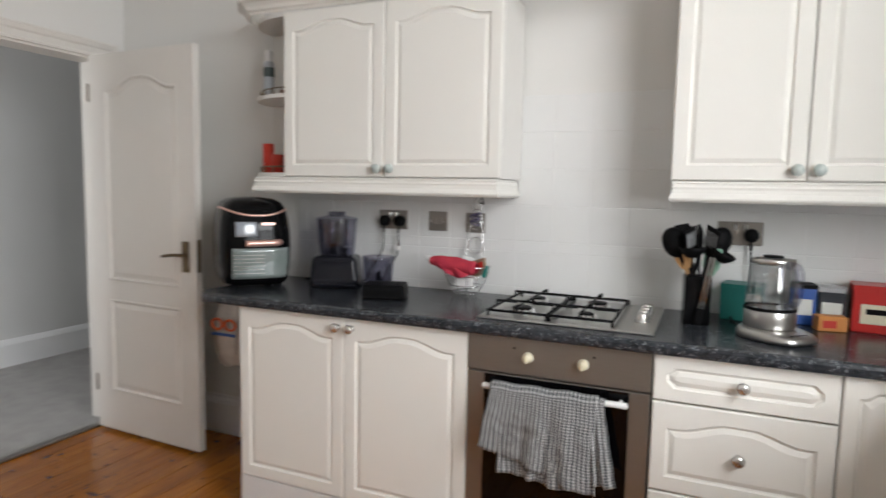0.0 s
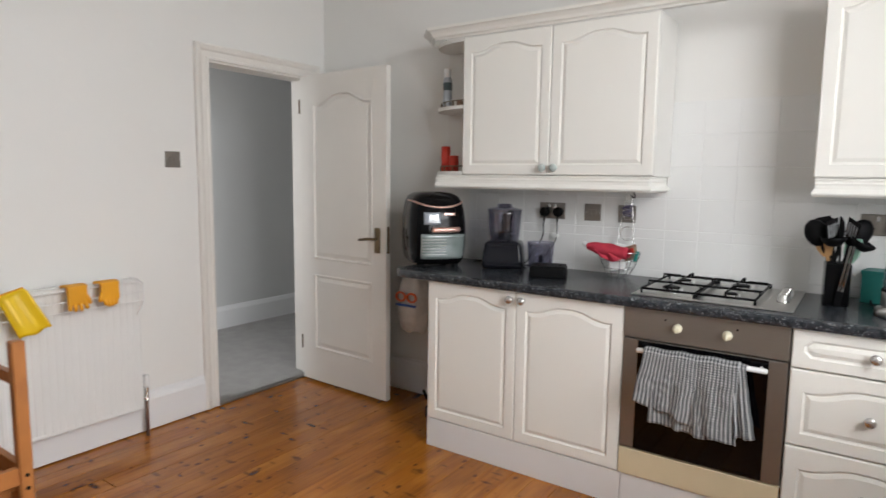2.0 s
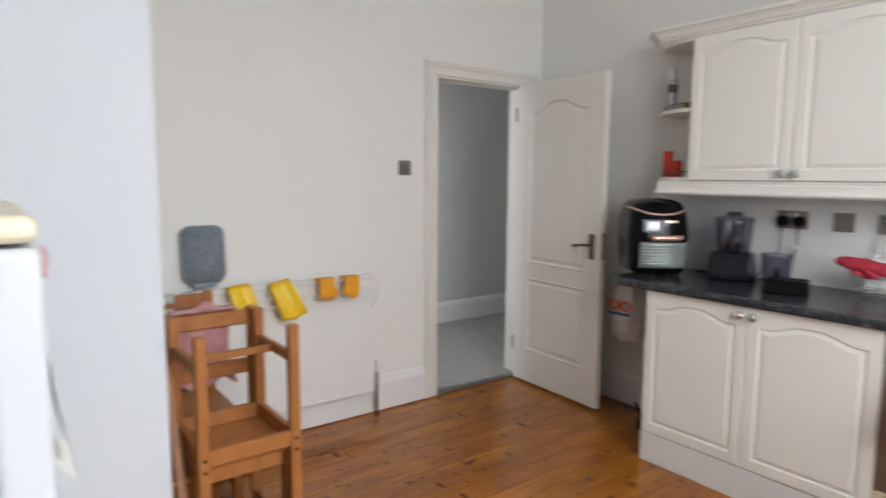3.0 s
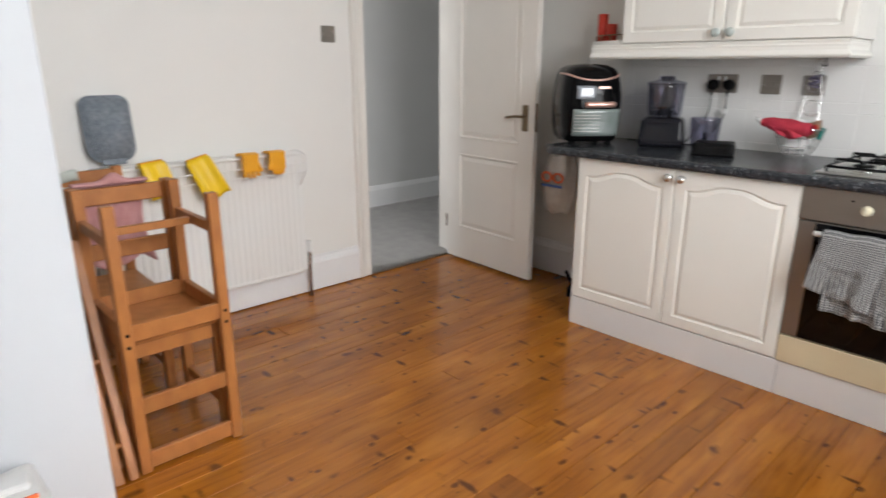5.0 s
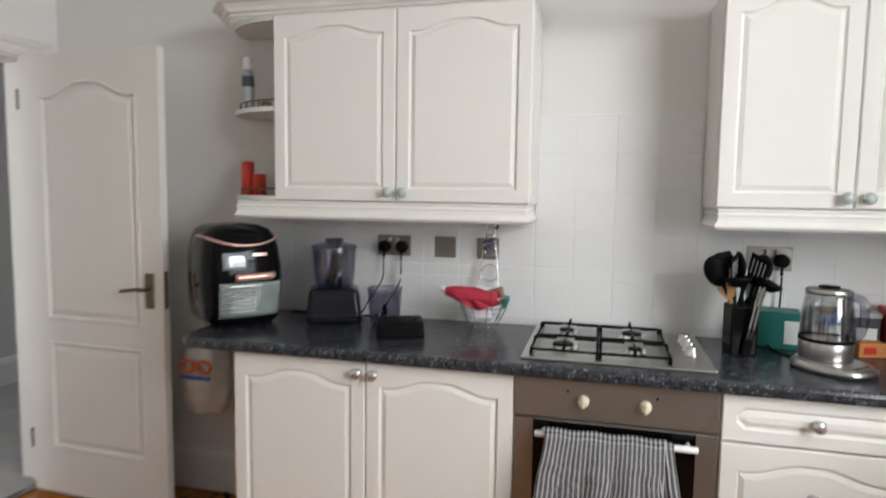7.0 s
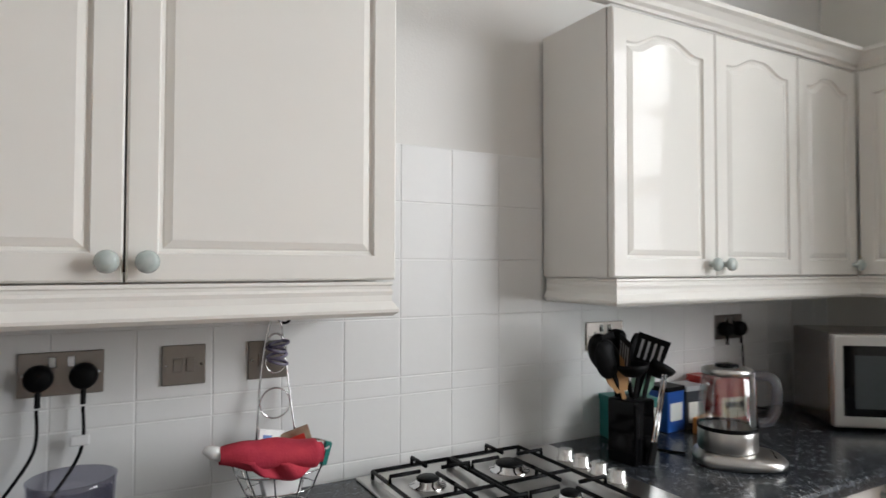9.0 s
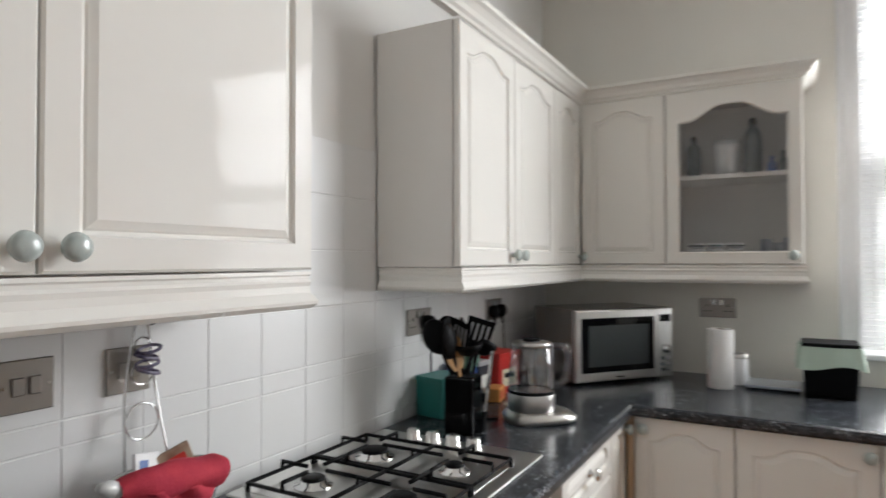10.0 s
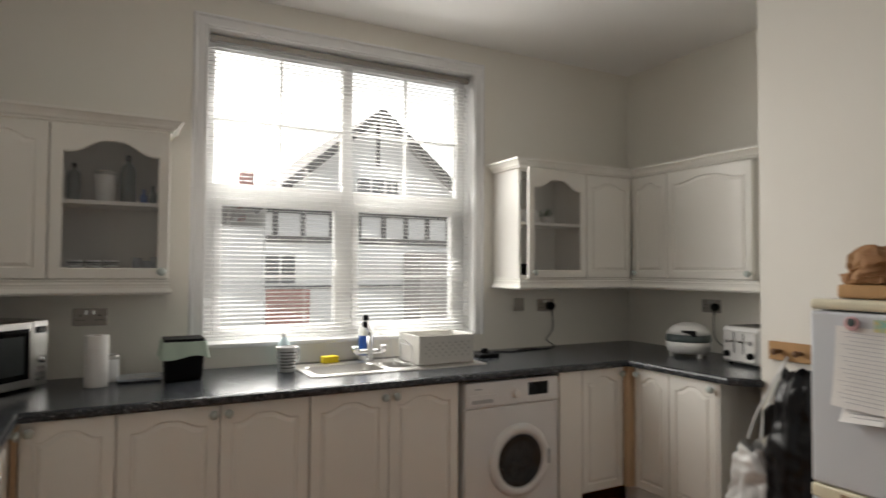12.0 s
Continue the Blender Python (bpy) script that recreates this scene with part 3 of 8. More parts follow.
def south(x, y, z):
    return pose(x, y, z, 0, 0, 180)


BZ, BH, UZ, UH = 0.15, 0.712, 1.388, 0.704
# base units on the north side
unit("base_cabinet", "cream two-door base cabinet with arched panels and chrome knobs", north(-2.073, BASE_Y, BZ), 0.998, 0.57, BH,
     [dict(x=0, z=0, w=0.499, h=BH, side="r", style="chrome"), dict(x=0.499, z=0, w=0.499, h=BH, side="l", style="chrome")], "base cabinets")
dw = 0.49
unit("drawer_unit", "cream three-drawer base unit with chrome knobs beside the oven", north(-0.473, BASE_Y, BZ), dw, 0.57, BH,
     [dict(x=0, z=0.567, w=dw, h=0.145, side="c", style="chrome", arch=0.0, margin=0.038, kind="cut"),
      dict(x=0, z=0.284, w=dw, h=0.281, side="c", style="chrome", arch=0.034, margin=0.045),
      dict(x=0, z=0.0, w=dw, h=0.282, side="c", style="chrome", arch=0.034, margin=0.045)], "base cabinets")
unit("base_cabinet", "narrow cream corner base cabinet with an arched panel", north(0.018, BASE_Y, BZ), 0.195, 0.57, BH,
     [dict(x=0, z=0, w=0.195, h=BH, side="r", margin=0.04, arch=0.02)], "base cabinets")
# base units on the east side under the window
unit("base_cabinet", "narrow cream corner base cabinet with an arched panel", east(2.155, BASE_X, BZ), 0.322, 0.72, BH,
     [dict(x=0, z=0, w=0.322, h=BH, side="l", margin=0.045)], "base cabinets")
for y, lab in ((1.832, "cream two-door base cabinet beside the corner"), (1.050, "cream two-door base cabinet under the sink")):
    unit("base_cabinet", lab, east(y, BASE_X, BZ), 0.778 if y > 1.5 else 0.785, 0.72, BH,
         [dict(x=0, z=0, w=0.389, h=BH, side="r"), dict(x=0.389, z=0, w=0.389, h=BH, side="l")], "base cabinets")
part("body", box(BASE_X - 0.0, BASE_X + 0.018, 2.157, 2.1795, BZ, BZ + BH, 0.001), M_POST, thing("corner_post", "tan wood-effect corner filler post between base cabinets", "panel"))
tagged(part("filler_panel", box(BASE_X, BASE_X + 0.5, -0.549, -0.388, 0.0, BZ + BH, 0.001), M_CAB, None, "plain cream filler panel beside the washing machine"), category="panel")
unit("base_cabinet", "narrow cream corner base cabinet with an arched panel", east(-0.551, BASE_X, BZ), 0.322, 0.72, BH,
     [dict(x=0, z=0, w=0.322, h=BH, side="r", margin=0.045)], "base cabinets")
part("body", box(BASE_X - 0.04, BASE_X, BASE_S - 0.018, BASE_S + 0.042, BZ, BZ + BH, 0.001), M_POST, thing("corner_post", "tan wood-effect corner filler post between base cabinets", "panel"))
unit("base_cabinet", "cream two-door base cabinet at the end of the run", south(0.19, BASE_S, BZ), 0.575, 0.7, BH,
     [dict(x=0, z=0, w=0.26, h=BH, side="l", margin=0.045), dict(x=0.26, z=0, w=0.315, h=BH, side="r", margin=0.045)], "base cabinets")
tagged(part("end_panel", box(-0.406, -0.387, S + 0.02, BASE_S + 0.001, 0.0, BZ + BH, 0.001), M_CARC, None, "plain cream end panel of the base units"), category="panel")
# plinths
for nm, b in (("north", box(-2.06, -1.066, BASE_Y + 0.004, BASE_Y + 0.02, 0.0, BZ - 0.003, 0.001)),
              ("oven", box(-1.064, 0.23, BASE_Y + 0.005, BASE_Y + 0.021, 0.0, BZ - 0.003, 0.001)),
              ("east", box(BASE_X + 0.03, BASE_X + 0.046, 0.250, BASE_Y + 0.003, 0.0, BZ - 0.003, 0.001)),
              ("south", box(-0.384, BASE_X + 0.06, BASE_S - 0.046, BASE_S - 0.03, 0.0, BZ - 0.003, 0.001))):
    tagged(part("plinth", b, M_GLOSS, None, "plain white plinth board under the base units"), category="plinth")
part("panel", box(-2.073, -2.06, BASE_Y + 0.003, N - 0.03, 0.0, BZ - 0.002), M_CARC, thing("plinth_return", "plain white return of the plinth", "plinth"))


# ---- worktop ----
SINK = (0.435, 0.865, -0.04, 0.99)


def worktop():
    f = 0.03
    t = 0.04
    yb, xb = N - 0.012, E - 0.004
    pts = [(-2.30, yb), (-2.30, BASE_Y - f + 0.06), (-2.24, BASE_Y - f), (BASE_X - f, BASE_Y - f), (BASE_X - f, BASE_S + f), (-0.47, BASE_S + f), (-0.59, BASE_S - 0.07), (-0.59, BREAST_Y + 0.004),
           (BREAST_X + 0.004, BREAST_Y + 0.004), (BREAST_X + 0.004, S + 0.004), (xb, S + 0.004), (xb, yb)]
    b = bmesh.new()
    def ring(ins, z):
        out, n = [], len(pts)
        for i in range(n):
            p, a, c = Vector(pts[i]), Vector(pts[i - 1]), Vector(pts[(i + 1) % n])
            d0, d1 = (p - a).normalized(), (c - p).normalized()
            n0, n1 = Vector((-d0.y, d0.x)), Vector((-d1.y, d1.x))
            k = n0 + n1
            k = k / max(0.3, k.dot(n0))
            out.append(b.verts.new((p.x + k.x * ins, p.y + k.y * ins, z)))
        return out
    rings = []
    for ins, z in ((0.012, TOPZ - t), (0.003, TOPZ - t + 0.003), (0.0, TOPZ - t + 0.012), (0.0, TOPZ - 0.014), (0.004, TOPZ - 0.005), (0.014, TOPZ)):
        rings.append(ring(ins, z))
    for a, c in zip(rings, rings[1:]):
        for i in range(len(a)):
            j = (i + 1) % len(a)
            b.faces.new((a[i], a[j], c[j], c[i]))
    x0, x1, y0, y1 = (SINK[0] + 0.03, SINK[1] - 0.03, SINK[2] + 0.03, SINK[3] - 0.03)
    hole = []
    for z, r in ((TOPZ - t, rings[0]), (TOPZ, rings[-1])):
        h = [b.verts.new(p) for p in ((x0, y0, z), (x1, y0, z), (x1, y1, z), (x0, y1, z))]
        es = [b.edges.new((h[i], h[(i + 1) % 4])) for i in range(4)]
        es += [b.edges.get((r[i], r[(i + 1) % len(r)])) for i in range(len(r))]
        bmesh.ops.triangle_fill(b, edges=es, use_beauty=True)
        hole.append(h)
    for i in range(4):
        j = (i + 1) % 4
        b.faces.new((hole[0][i], hole[0][j], hole[1][j], hole[1][i]))
    return b


tagged(part("worktop", worktop(), M_TOP, None, "black speckled laminate worktop with rounded front edges"), category="worktop")


# ---- wall units ----
SH = dict(arch=0.035, margin=0.052)
unit("wall_cabinet", "cream two-door wall cabinet with arched panels over the worktop", north(-2.072, UP_Y, UZ), 0.998, N - UP_Y - 0.012, UH,
     [dict(x=0, z=0, w=0.499, h=UH, side="r", up=True), dict(x=0.499, z=0, w=0.499, h=UH, side="l", up=True)], "wall cabinets")
unit("wall_cabinet", "cream two-door wall cabinet beside the cooker gap", north(-0.471, UP_Y, UZ), 0.80, N - UP_Y - 0.012, UH,
     [dict(x=0, z=0, w=0.40, h=UH, side="r", up=True), dict(x=0.40, z=0, w=0.40, h=UH, side="l", up=True)], "wall cabinets")
unit("wall_cabinet", "narrow cream corner wall cabinet with an arched panel", north(0.331, UP_Y, UZ), 0.335, N - UP_Y - 0.012, UH,
     [dict(x=0, z=0, w=0.335, h=UH, side="r", up=True)], "wall cabinets")
unit("wall_cabinet", "narrow cream corner wall cabinet with an arched panel", east(2.468, UP_X, UZ), 0.352, E - UP_X - 0.004, UH, [dict(x=0, z=0, w=0.352, h=UH)], "wall cabinets")
unit("wall_cabinet", "narrow cream corner wall cabinet with a closed door", east(-0.967, UP_X, UZ), 0.408, E - UP_X - 0.004, UH, [dict(x=0, z=0, w=0.408, h=UH)], "wall cabinets")
unit("wall_cabinet", "cream two-door wall cabinet over the toaster", south(0.661, UP_S, UZ), 0.936, UP_S - S - 0.004, UH,
     [dict(x=0.0, z=0, w=0.311, h=UH, side="l", up=True), dict(x=0.311, z=0, w=0.625, h=UH, side="r", up=True)], "wall cabinets")


def glass_unit(m, w, label, swing=0.0):
    d = E - UP_X - 0.004
    u = thing("glazed_wall_cabinet", label, "cabinet", m, "wall cabinets")
    carcass(u, w, d, UH)
    part("shelf", box(0.02, w - 0.02, 0.03, d - 0.012, 0.345, 0.363, 0.001), M_CARC, u)
    g = 0.0018
    dr = part("glass_door", front(w - 2 * g, UH - 2 * g, arch=0.060, margin=0.045, hole=True, top=0.060), M_CAB, u, "cream door with an arched glass pane",
              m=pose(g, 0, g) if not swing else pose(w - g, 0, g, 0, 0, swing) @ pose(-(w - 2 * g), 0, 0))
    p = part("glass_pane", prism(outline(0.044, w - 0.048, 0.044, UH - 0.064, 0.060), "y", 0.010, 0.013), M_CABGLASS, dr, "clear glass pane")
    p.visible_shadow = False
    knob(dr, w - 0.036 if not swing else 0.032, 0.034)
    return u


glass_unit(east(2.114, UP_X, UZ), 0.492, "cream wall cabinet with an arched glass door and crockery inside")
glass_unit(east(-0.420, UP_X, UZ), 0.545, "cream wall cabinet with its glass door ajar", swing=9)


def end_shelves():
    """Open curved end shelves beside the first wall cabinet."""
    u = thing("corner_shelf", "open white curved end shelves with little brass-toned galleries", "shelf", pose(-2.074, N - 0.001, UZ))
    w, d = 0.275, N - UP_Y - 0.004
    part("back_panel", box(-w, 0, -0.016, -0.012, 0.0, UH), M_CARC, u)
    def plan(k=1.0):
        pts = [(0, -0.018), (0, -d * k)]
        pts += [(-w * k * math.sin(a * math.pi / 20), -0.06 - (d * k - 0.06) * math.cos(a * math.pi / 20)) for a in range(1, 10)]
        pts += [(-w * k, -0.05), (-w * k, -0.018)]
        return pts
    for z in (0.0, 0.345, UH - 0.018):
        part("shelf_board", prism(plan(), "z", z, z + 0.018), M_CARC, u)
    for z in (0.018, 0.363):
        rail = [(x, y, z + 0.028) for x, y in plan(0.94)[1:-1]]
        b = wire(rail, 0.003, 8)
        for i in range(0, len(rail), 2):
            rod((rail[i][0], rail[i][1], z), (rail[i][0], rail[i][1], z + 0.028), 0.004, 8, b)
        part("gallery_rail", b, M_BRASS, u, "small antique brass gallery rail")
    return u


M_BRASS = material("antique_brass", (0.17, 0.125, 0.075), 0.35, 0.9, scale=30)
end_shelves()

# cornice over the wall units, pelmet under them, board over the cooker gap
CORN = [(0.0, 2.094), (0.006, 2.094), (0.010, 2.102), (0.020, 2.108), (0.026, 2.120), (0.040, 2.134), (0.052, 2.140), (0.054, 2.152), (0.0, 2.152)]
PELM = [(-0.024, 1.386), (0.003, 1.386), (0.004, 1.380), (0.001, 1.377), (0.001, 1.371), (0.004, 1.366), (0.002, 1.358), (0.003, 1.346), (0.010, 1.336), (0.014, 1.330), (0.013, 1.324), (0.004, 1.316), (-0.024, 1.316)]
CA = [(-2.335, N - 0.01), (-2.335, UP_Y + 0.10), (-2.245, UP_Y), (UP_X, UP_Y), (UP_X, 1.620), (E - 0.01, 1.620)]
CB = [(E - 0.01, -0.415), (UP_X, -0.415), (UP_X, UP_S), (-0.31, UP_S), (-0.31, S + 0.01)]
tagged(part("cornice", moulding([(x, y) for x, y in CA], CORN), M_CAB, None, "cream moulded cornice along the wall cabinets"), category="cornice")
tagged(part("cornice", moulding(CB, CORN), M_CAB, None, "cream moulded cornice along the alcove cabinets"), category="cornice")
for path in ([(-2.325, N - 0.012), (-2.325, UP_Y + 0.15), (-2.233, UP_Y), (-1.088, UP_Y), (-1.088, N - 0.012)], [(-0.459, N - 0.012), (-0.459, UP_Y), (UP_X, UP_Y), (UP_X, 1.621), (E - 0.01, 1.621)],
             [(E - 0.01, -0.416), (UP_X, -0.416), (UP_X, UP_S), (-0.31, UP_S), (-0.31, S + 0.01)]):
    tagged(part("pelmet", moulding(path, PELM), M_CAB, None, "cream moulded light pelmet under the wall cabinets"), category="pelmet")
tagged(part("bridging_rail", box(-1.073, -0.472, UP_Y + 0.001, UP_Y + 0.019, 2.094, 2.150, 0.001), M_CARC, None, "plain cream rail behind the cornice between wall cabinets"), category="rail")


# ---- window ----
def window():
    y0, y1, z0, z1 = WIN
    u = thing("window_1", "tall white casement window with glazing bars", "window", kind="structure")
    ym, zt = (y0 + y1) / 2, 1.885
    xa, xb = 1.125, 1.185
    def bars(name, *bx):
        part(name, box(*bx, 0.004), M_UPVC, u)
    bars("window_frame", xa, xb, y0, y0 + 0.06, z0, z1)
    bars("window_frame", xa, xb, y1 - 0.06, y1, z0, z1)
    bars("window_frame", xa, xb, y0 + 0.06, y1 - 0.06, z1 - 0.06, z1)
    bars("window_frame", xa, xb, y0 + 0.06, y1 - 0.06, z0, z0 + 0.05)
    bars("mullion", xa - 0.004, xb + 0.004, ym - 0.032, ym + 0.032, z0 + 0.05, z1 - 0.06)
    bars("transom", xa - 0.002, xb + 0.002, y0 + 0.06, ym - 0.032, zt - 0.04, zt + 0.04)
    bars("transom", xa - 0.002, xb + 0.002, ym + 0.032, y1 - 0.06, zt - 0.04, zt + 0.04)
    for a, c in ((y0 + 0.06, ym - 0.032), (ym + 0.032, y1 - 0.06)):
        bars("glazing_bar", xa + 0.012, xb - 0.012, (a + c) / 2 - 0.008, (a + c) / 2 + 0.008, zt + 0.04, z1 - 0.06)
        bars("glazing_bar", xa + 0.014, xb - 0.014, a, c, 2.295 - 0.008, 2.295 + 0.008)
        # opening lower sash
        for q in ((a, a + 0.045, z0 + 0.05, zt - 0.04), (c - 0.045, c, z0 + 0.05, zt - 0.04)):
            bars("sash", xa - 0.012, xb - 0.01, *q)
        bars("sash", xa - 0.012, xb - 0.01, a + 0.045, c - 0.045, zt - 0.085, zt - 0.04)
        bars("sash", xa - 0.012, xb - 0.01, a + 0.045, c - 0.045, z0 + 0.05, z0 + 0.095)
        bars("glazing_bar", xa + 0.012, xb - 0.02, a + 0.045, c - 0.045, 1.385, 1.401)
        for za, zb in ((z0 + 0.05, zt - 0.04), (zt + 0.04, z1 - 0.06)):
            p = part("pane", box(1.150, 1.154, a, c, za, zb), M_PANE, u)
            p.visible_shadow = False
    part("window_sill", box(E - 0.03, xa, y0 + 0.001, y1 - 0.001, z0 - 0.002, z0 + 0.022, 0.005, 2), M_GLOSS, u)
    arch = [(0, 0), (0.016, 0.0), (0.018, 0.006), (0.012, 0.014), (0.008, 0.05), (0.016, 0.06), (0.012, 0.072), (0, 0.075)]
    t = thing("trim_window", "white painted moulded window casing", "trim", kind="structure")
    b = bmesh.new()
    path = [(y0, z0 - 0.0, -1, 0), (y0, z1, -1, 1), (y1, z1, 1, 1), (y1, z0, 1, 0)]
    rings = [[b.verts.new((E - o, y + sy * a, z + sz * a)) for o, a in arch] for y, z, sy, sz in path]
    for r, q in zip(rings, rings[1:]):
        for i in range(len(arch)):
            j = (i + 1) % len(arch)
            b.faces.new((r[i], r[j], q[j], q[i]))
    b.faces.new(rings[0]), b.faces.new(rings[-1][::-1])
    part("casing", b, M_GLOSS, t)
    for ya, yb in ((y0, y0 + 0.006), (y1 - 0.006, y1)):
        part("reveal_lining", box(E - 0.008, xa, ya, yb, z0 + 0.023, z1, 0.001), M_GLOSS, t)
    part("reveal_lining", box(E - 0.008, xa, y0 + 0.006, y1 - 0.006, z1 - 0.006, z1 + 0.0, 0.001), M_GLOSS, t)


window()


def blind():
    y0, y1, z0, z1 = WIN
    u = thing("venetian_blind", "white slatted venetian blind lowered over the window with open slats", "blind", pose(1.055, (y0 + y1) / 2, z0))
    hw = (y1 - y0) / 2 - 0.014
    part("headrail", box(-0.02, 0.02, -hw, hw, z1 - z0 - 0.052, z1 - z0 - 0.018, 0.003), M_NICKEL, u, "grey metal headrail")
    b = bmesh.new()
    prof = [(-0.0125, -0.0005), (-0.006, 0.0010), (0, 0.0016), (0.006, 0.0010), (0.0125, -0.0005)]
    prof += [(x, z - 0.0005) for x, z in prof[::-1]]
    prism([(x, z) for x, z in prof], "y", -hw, hw, b)
    first = part("slat", b, M_SLAT, u, m=pose(0, 0, 0.06, 0, -6, 0))
    n = 69
    for i in range(1, n):
        again("slat", first, pose(0, 0, 0.06 + i * 0.0235, 0, -6, 0), u)
    part("bottom_rail", box(-0.012, 0.012, -hw, hw, 0.032, 0.046, 0.003), M_SLAT, u)
    for y in (-hw + 0.12, -0.28, 0.28, hw - 0.12):
        part("ladder_cord", rod((0.013, y, 0.04), (0.013, y, z1 - z0 - 0.05), 0.0009, 6), M_SLAT, u)
        part("ladder_cord", rod((-0.013, y, 0.04), (-0.013, y, z1 - z0 - 0.05), 0.0009, 6), M_SLAT, u)
    return u


blind()


# ---- door leaf ----
def door_leaf():
    """Six-foot-six two-panel door standing open against the units."""
    L, H, T = 0.755, 1.985, 0.036
    hinge = Vector((W + 0.035, 2.535))
    ang = math.degrees(math.atan2(2.500 - hinge.y, -2.580 - hinge.x))
    u = thing("open_door", "cream painted two-panel door standing wide open with a brass lever handle", "door", pose(hinge.x, hinge.y, 0.02, 0, 0, ang))
    e = 0.003
    b = bmesh.new()
    def face(y, s):
        loops = []
        frames = [(0.115, L - 0.115, 0.815, 1.865, 0.06), (0.115, L - 0.115, 0.215, 0.715, 0.0)]
        n = 20
        outer = [(0, L, 0.765, H), (0, L, 0, 0.765)]
        for (x0, x1, z0, z1, ar), (ox0, ox1, oz0, oz1) in zip(frames, outer):
            seq = [(outline(ox0, ox1, oz0, oz1, 0), 0)]
            for d, dep in ((0, 0.0), (0.004, -0.003), (0.010, -0.003), (0.015, 0.010), (0.022, 0.011), (0.045, 0.003)):
                seq.append((outline(x0 + d, x1 - d, z0 + d, z1 - d, ar), dep))
            rings = [[b.verts.new((x, y + s * dep, z)) for x, z in pts] for pts, dep in seq]
            for a, c in zip(rings, rings[1:]):
                for i in range(len(a)):
                    j = (i + 1) % len(a)
                    b.faces.new((a[i], a[j], c[j], c[i]))
            b.faces.new(rings[-1])
    face(-T / 2, 1), face(T / 2, -1)
    bmesh.ops.remove_doubles(b, verts=b.verts, dist=1e-5)
    for q in ((0, L, 0, 0), (0, L, H, H)):
        z = q[2]
        b.faces.new([b.verts.new(p) for p in ((0, -T / 2, z), (L, -T / 2, z), (L, T / 2, z), (0, T / 2, z))])
    for x in (0, L):
        b.faces.new([b.verts.new(p) for p in ((x, -T / 2, 0), (x, T / 2, 0), (x, T / 2, H), (x, -T / 2, H))])
    bmesh.ops.remove_doubles(b, verts=b.verts, dist=1e-5)
    leaf = part("leaf", b, M_DOOR, u)
    for s in (-1, 1):
        h = part("door_handle", box(L - 0.085, L - 0.045, s * (T / 2 + 0.006) - 0.006, s * (T / 2 + 0.006) + 0.006, 0.90, 1.05, 0.003), M_BRASS, u, "antique brass lever handle")
        part("lever", wire([(L - 0.065, s * (T / 2 + 0.01), 0.985), (L - 0.065, s * (T / 2 + 0.045), 0.985), (L - 0.10, s * (T / 2 + 0.052), 0.985), (L - 0.175, s * (T / 2 + 0.050), 0.975)], 0.008, 10, smooth_n=4), M_BRASS, h, smooth=True)
    part("latch_plate", box(L, L + 0.002, -0.011, 0.011, 0.90, 1.06, 0.0005), M_BRASS, u, "brass latch plate")
    for z in (0.2, 1.75):
        part("hinge", rod((-0.008, -T / 2, z), (-0.008, -T / 2, z + 0.09), 0.006, 10), M_BRASS, u, "brass butt hinge")


door_leaf()

# ---- appliances ----
def uv_grid(ob, nu, nv):
    """Straight u, v for a sheet made by sheet(), from its vertex order."""
    me = ob.data
    lay = me.uv_layers.new(name="UVMap")
    n = (nu + 1) * (nv + 1)
    for lp in me.loops:
        k = lp.vertex_index % n
        lay.data[lp.index].uv = ((k // (nv + 1)) / nu, (k % (nv + 1)) / nv)


def oven():
    w = 0.598
    u = thing("built_in_oven", "built-in steel electric oven with a dark glass door under the hob", "oven", pose(-1.0745, BASE_Y, BZ))
    part("body", box(0.004, w - 0.004, 0.022, 0.55, 0.112, 0.708), M_MATT, u)
    p = part("control_panel", box(0, w, -0.004, 0.02, 0.585, 0.711, 0.003), M_OVEN, u, "brushed brown steel control panel")
    for x in (0.212, 0.392):
        part("dial", lathe([(0, 0), (0.018, 0), (0.018, 0.004), (0.015, 0.007), (0.014, 0.024), (0.010, 0.028), (0, 0.028)], 24, pose(x, -0.004, 0.648, 90)), M_CREAMP, p, "cream turning dial", True)
        part("pointer", box(x - 0.003, x + 0.003, -0.036, -0.030, 0.634, 0.662, 0.001), M_CREAMP, p)
    for x, mt in ((0.165, M_MATT), (0.425, M_MATT)):
        part("indicator", lathe([(0, 0), (0.004, 0), (0.004, 0.002), (0, 0.002)], 10, pose(x, -0.004, 0.675, 90)), mt, p)
    d = part("oven_door", box(0.001, w - 0.001, -0.002, 0.02, 0.118, 0.580, 0.003), M_OVEN, u, "steel framed oven door")
    part("door_glass", box(0.062, w - 0.062, -0.006, 0.0, 0.122, 0.577, 0.001), M_DGLASS, d, "black glass pane")
    part("towel_rail", rod((0.070, -0.045, 0.548), (w - 0.060, -0.045, 0.548), 0.010, 14, bev=0.004), M_WHITE, d, "white door handle bar", True)
    for x in (0.095, w - 0.085):
        part("rail_post", rod((x, -0.003, 0.548), (x, -0.045, 0.548), 0.006, 10), M_WHITE, d)
    part("lower_strip", box(0.002, w - 0.002, -0.003, 0.018, 0.001, 0.112, 0.002), M_OVSTRIP, u, "cream enamel lower strip")


M_RED = material("red_plastic", (0.55, 0.03, 0.02), 0.35, scale=8)
M_TOWEL = cloth_material("check_towel", (0.045, 0.049, 0.056), (0.54, 0.54, 0.535), 32, 34, 0.62)
oven()


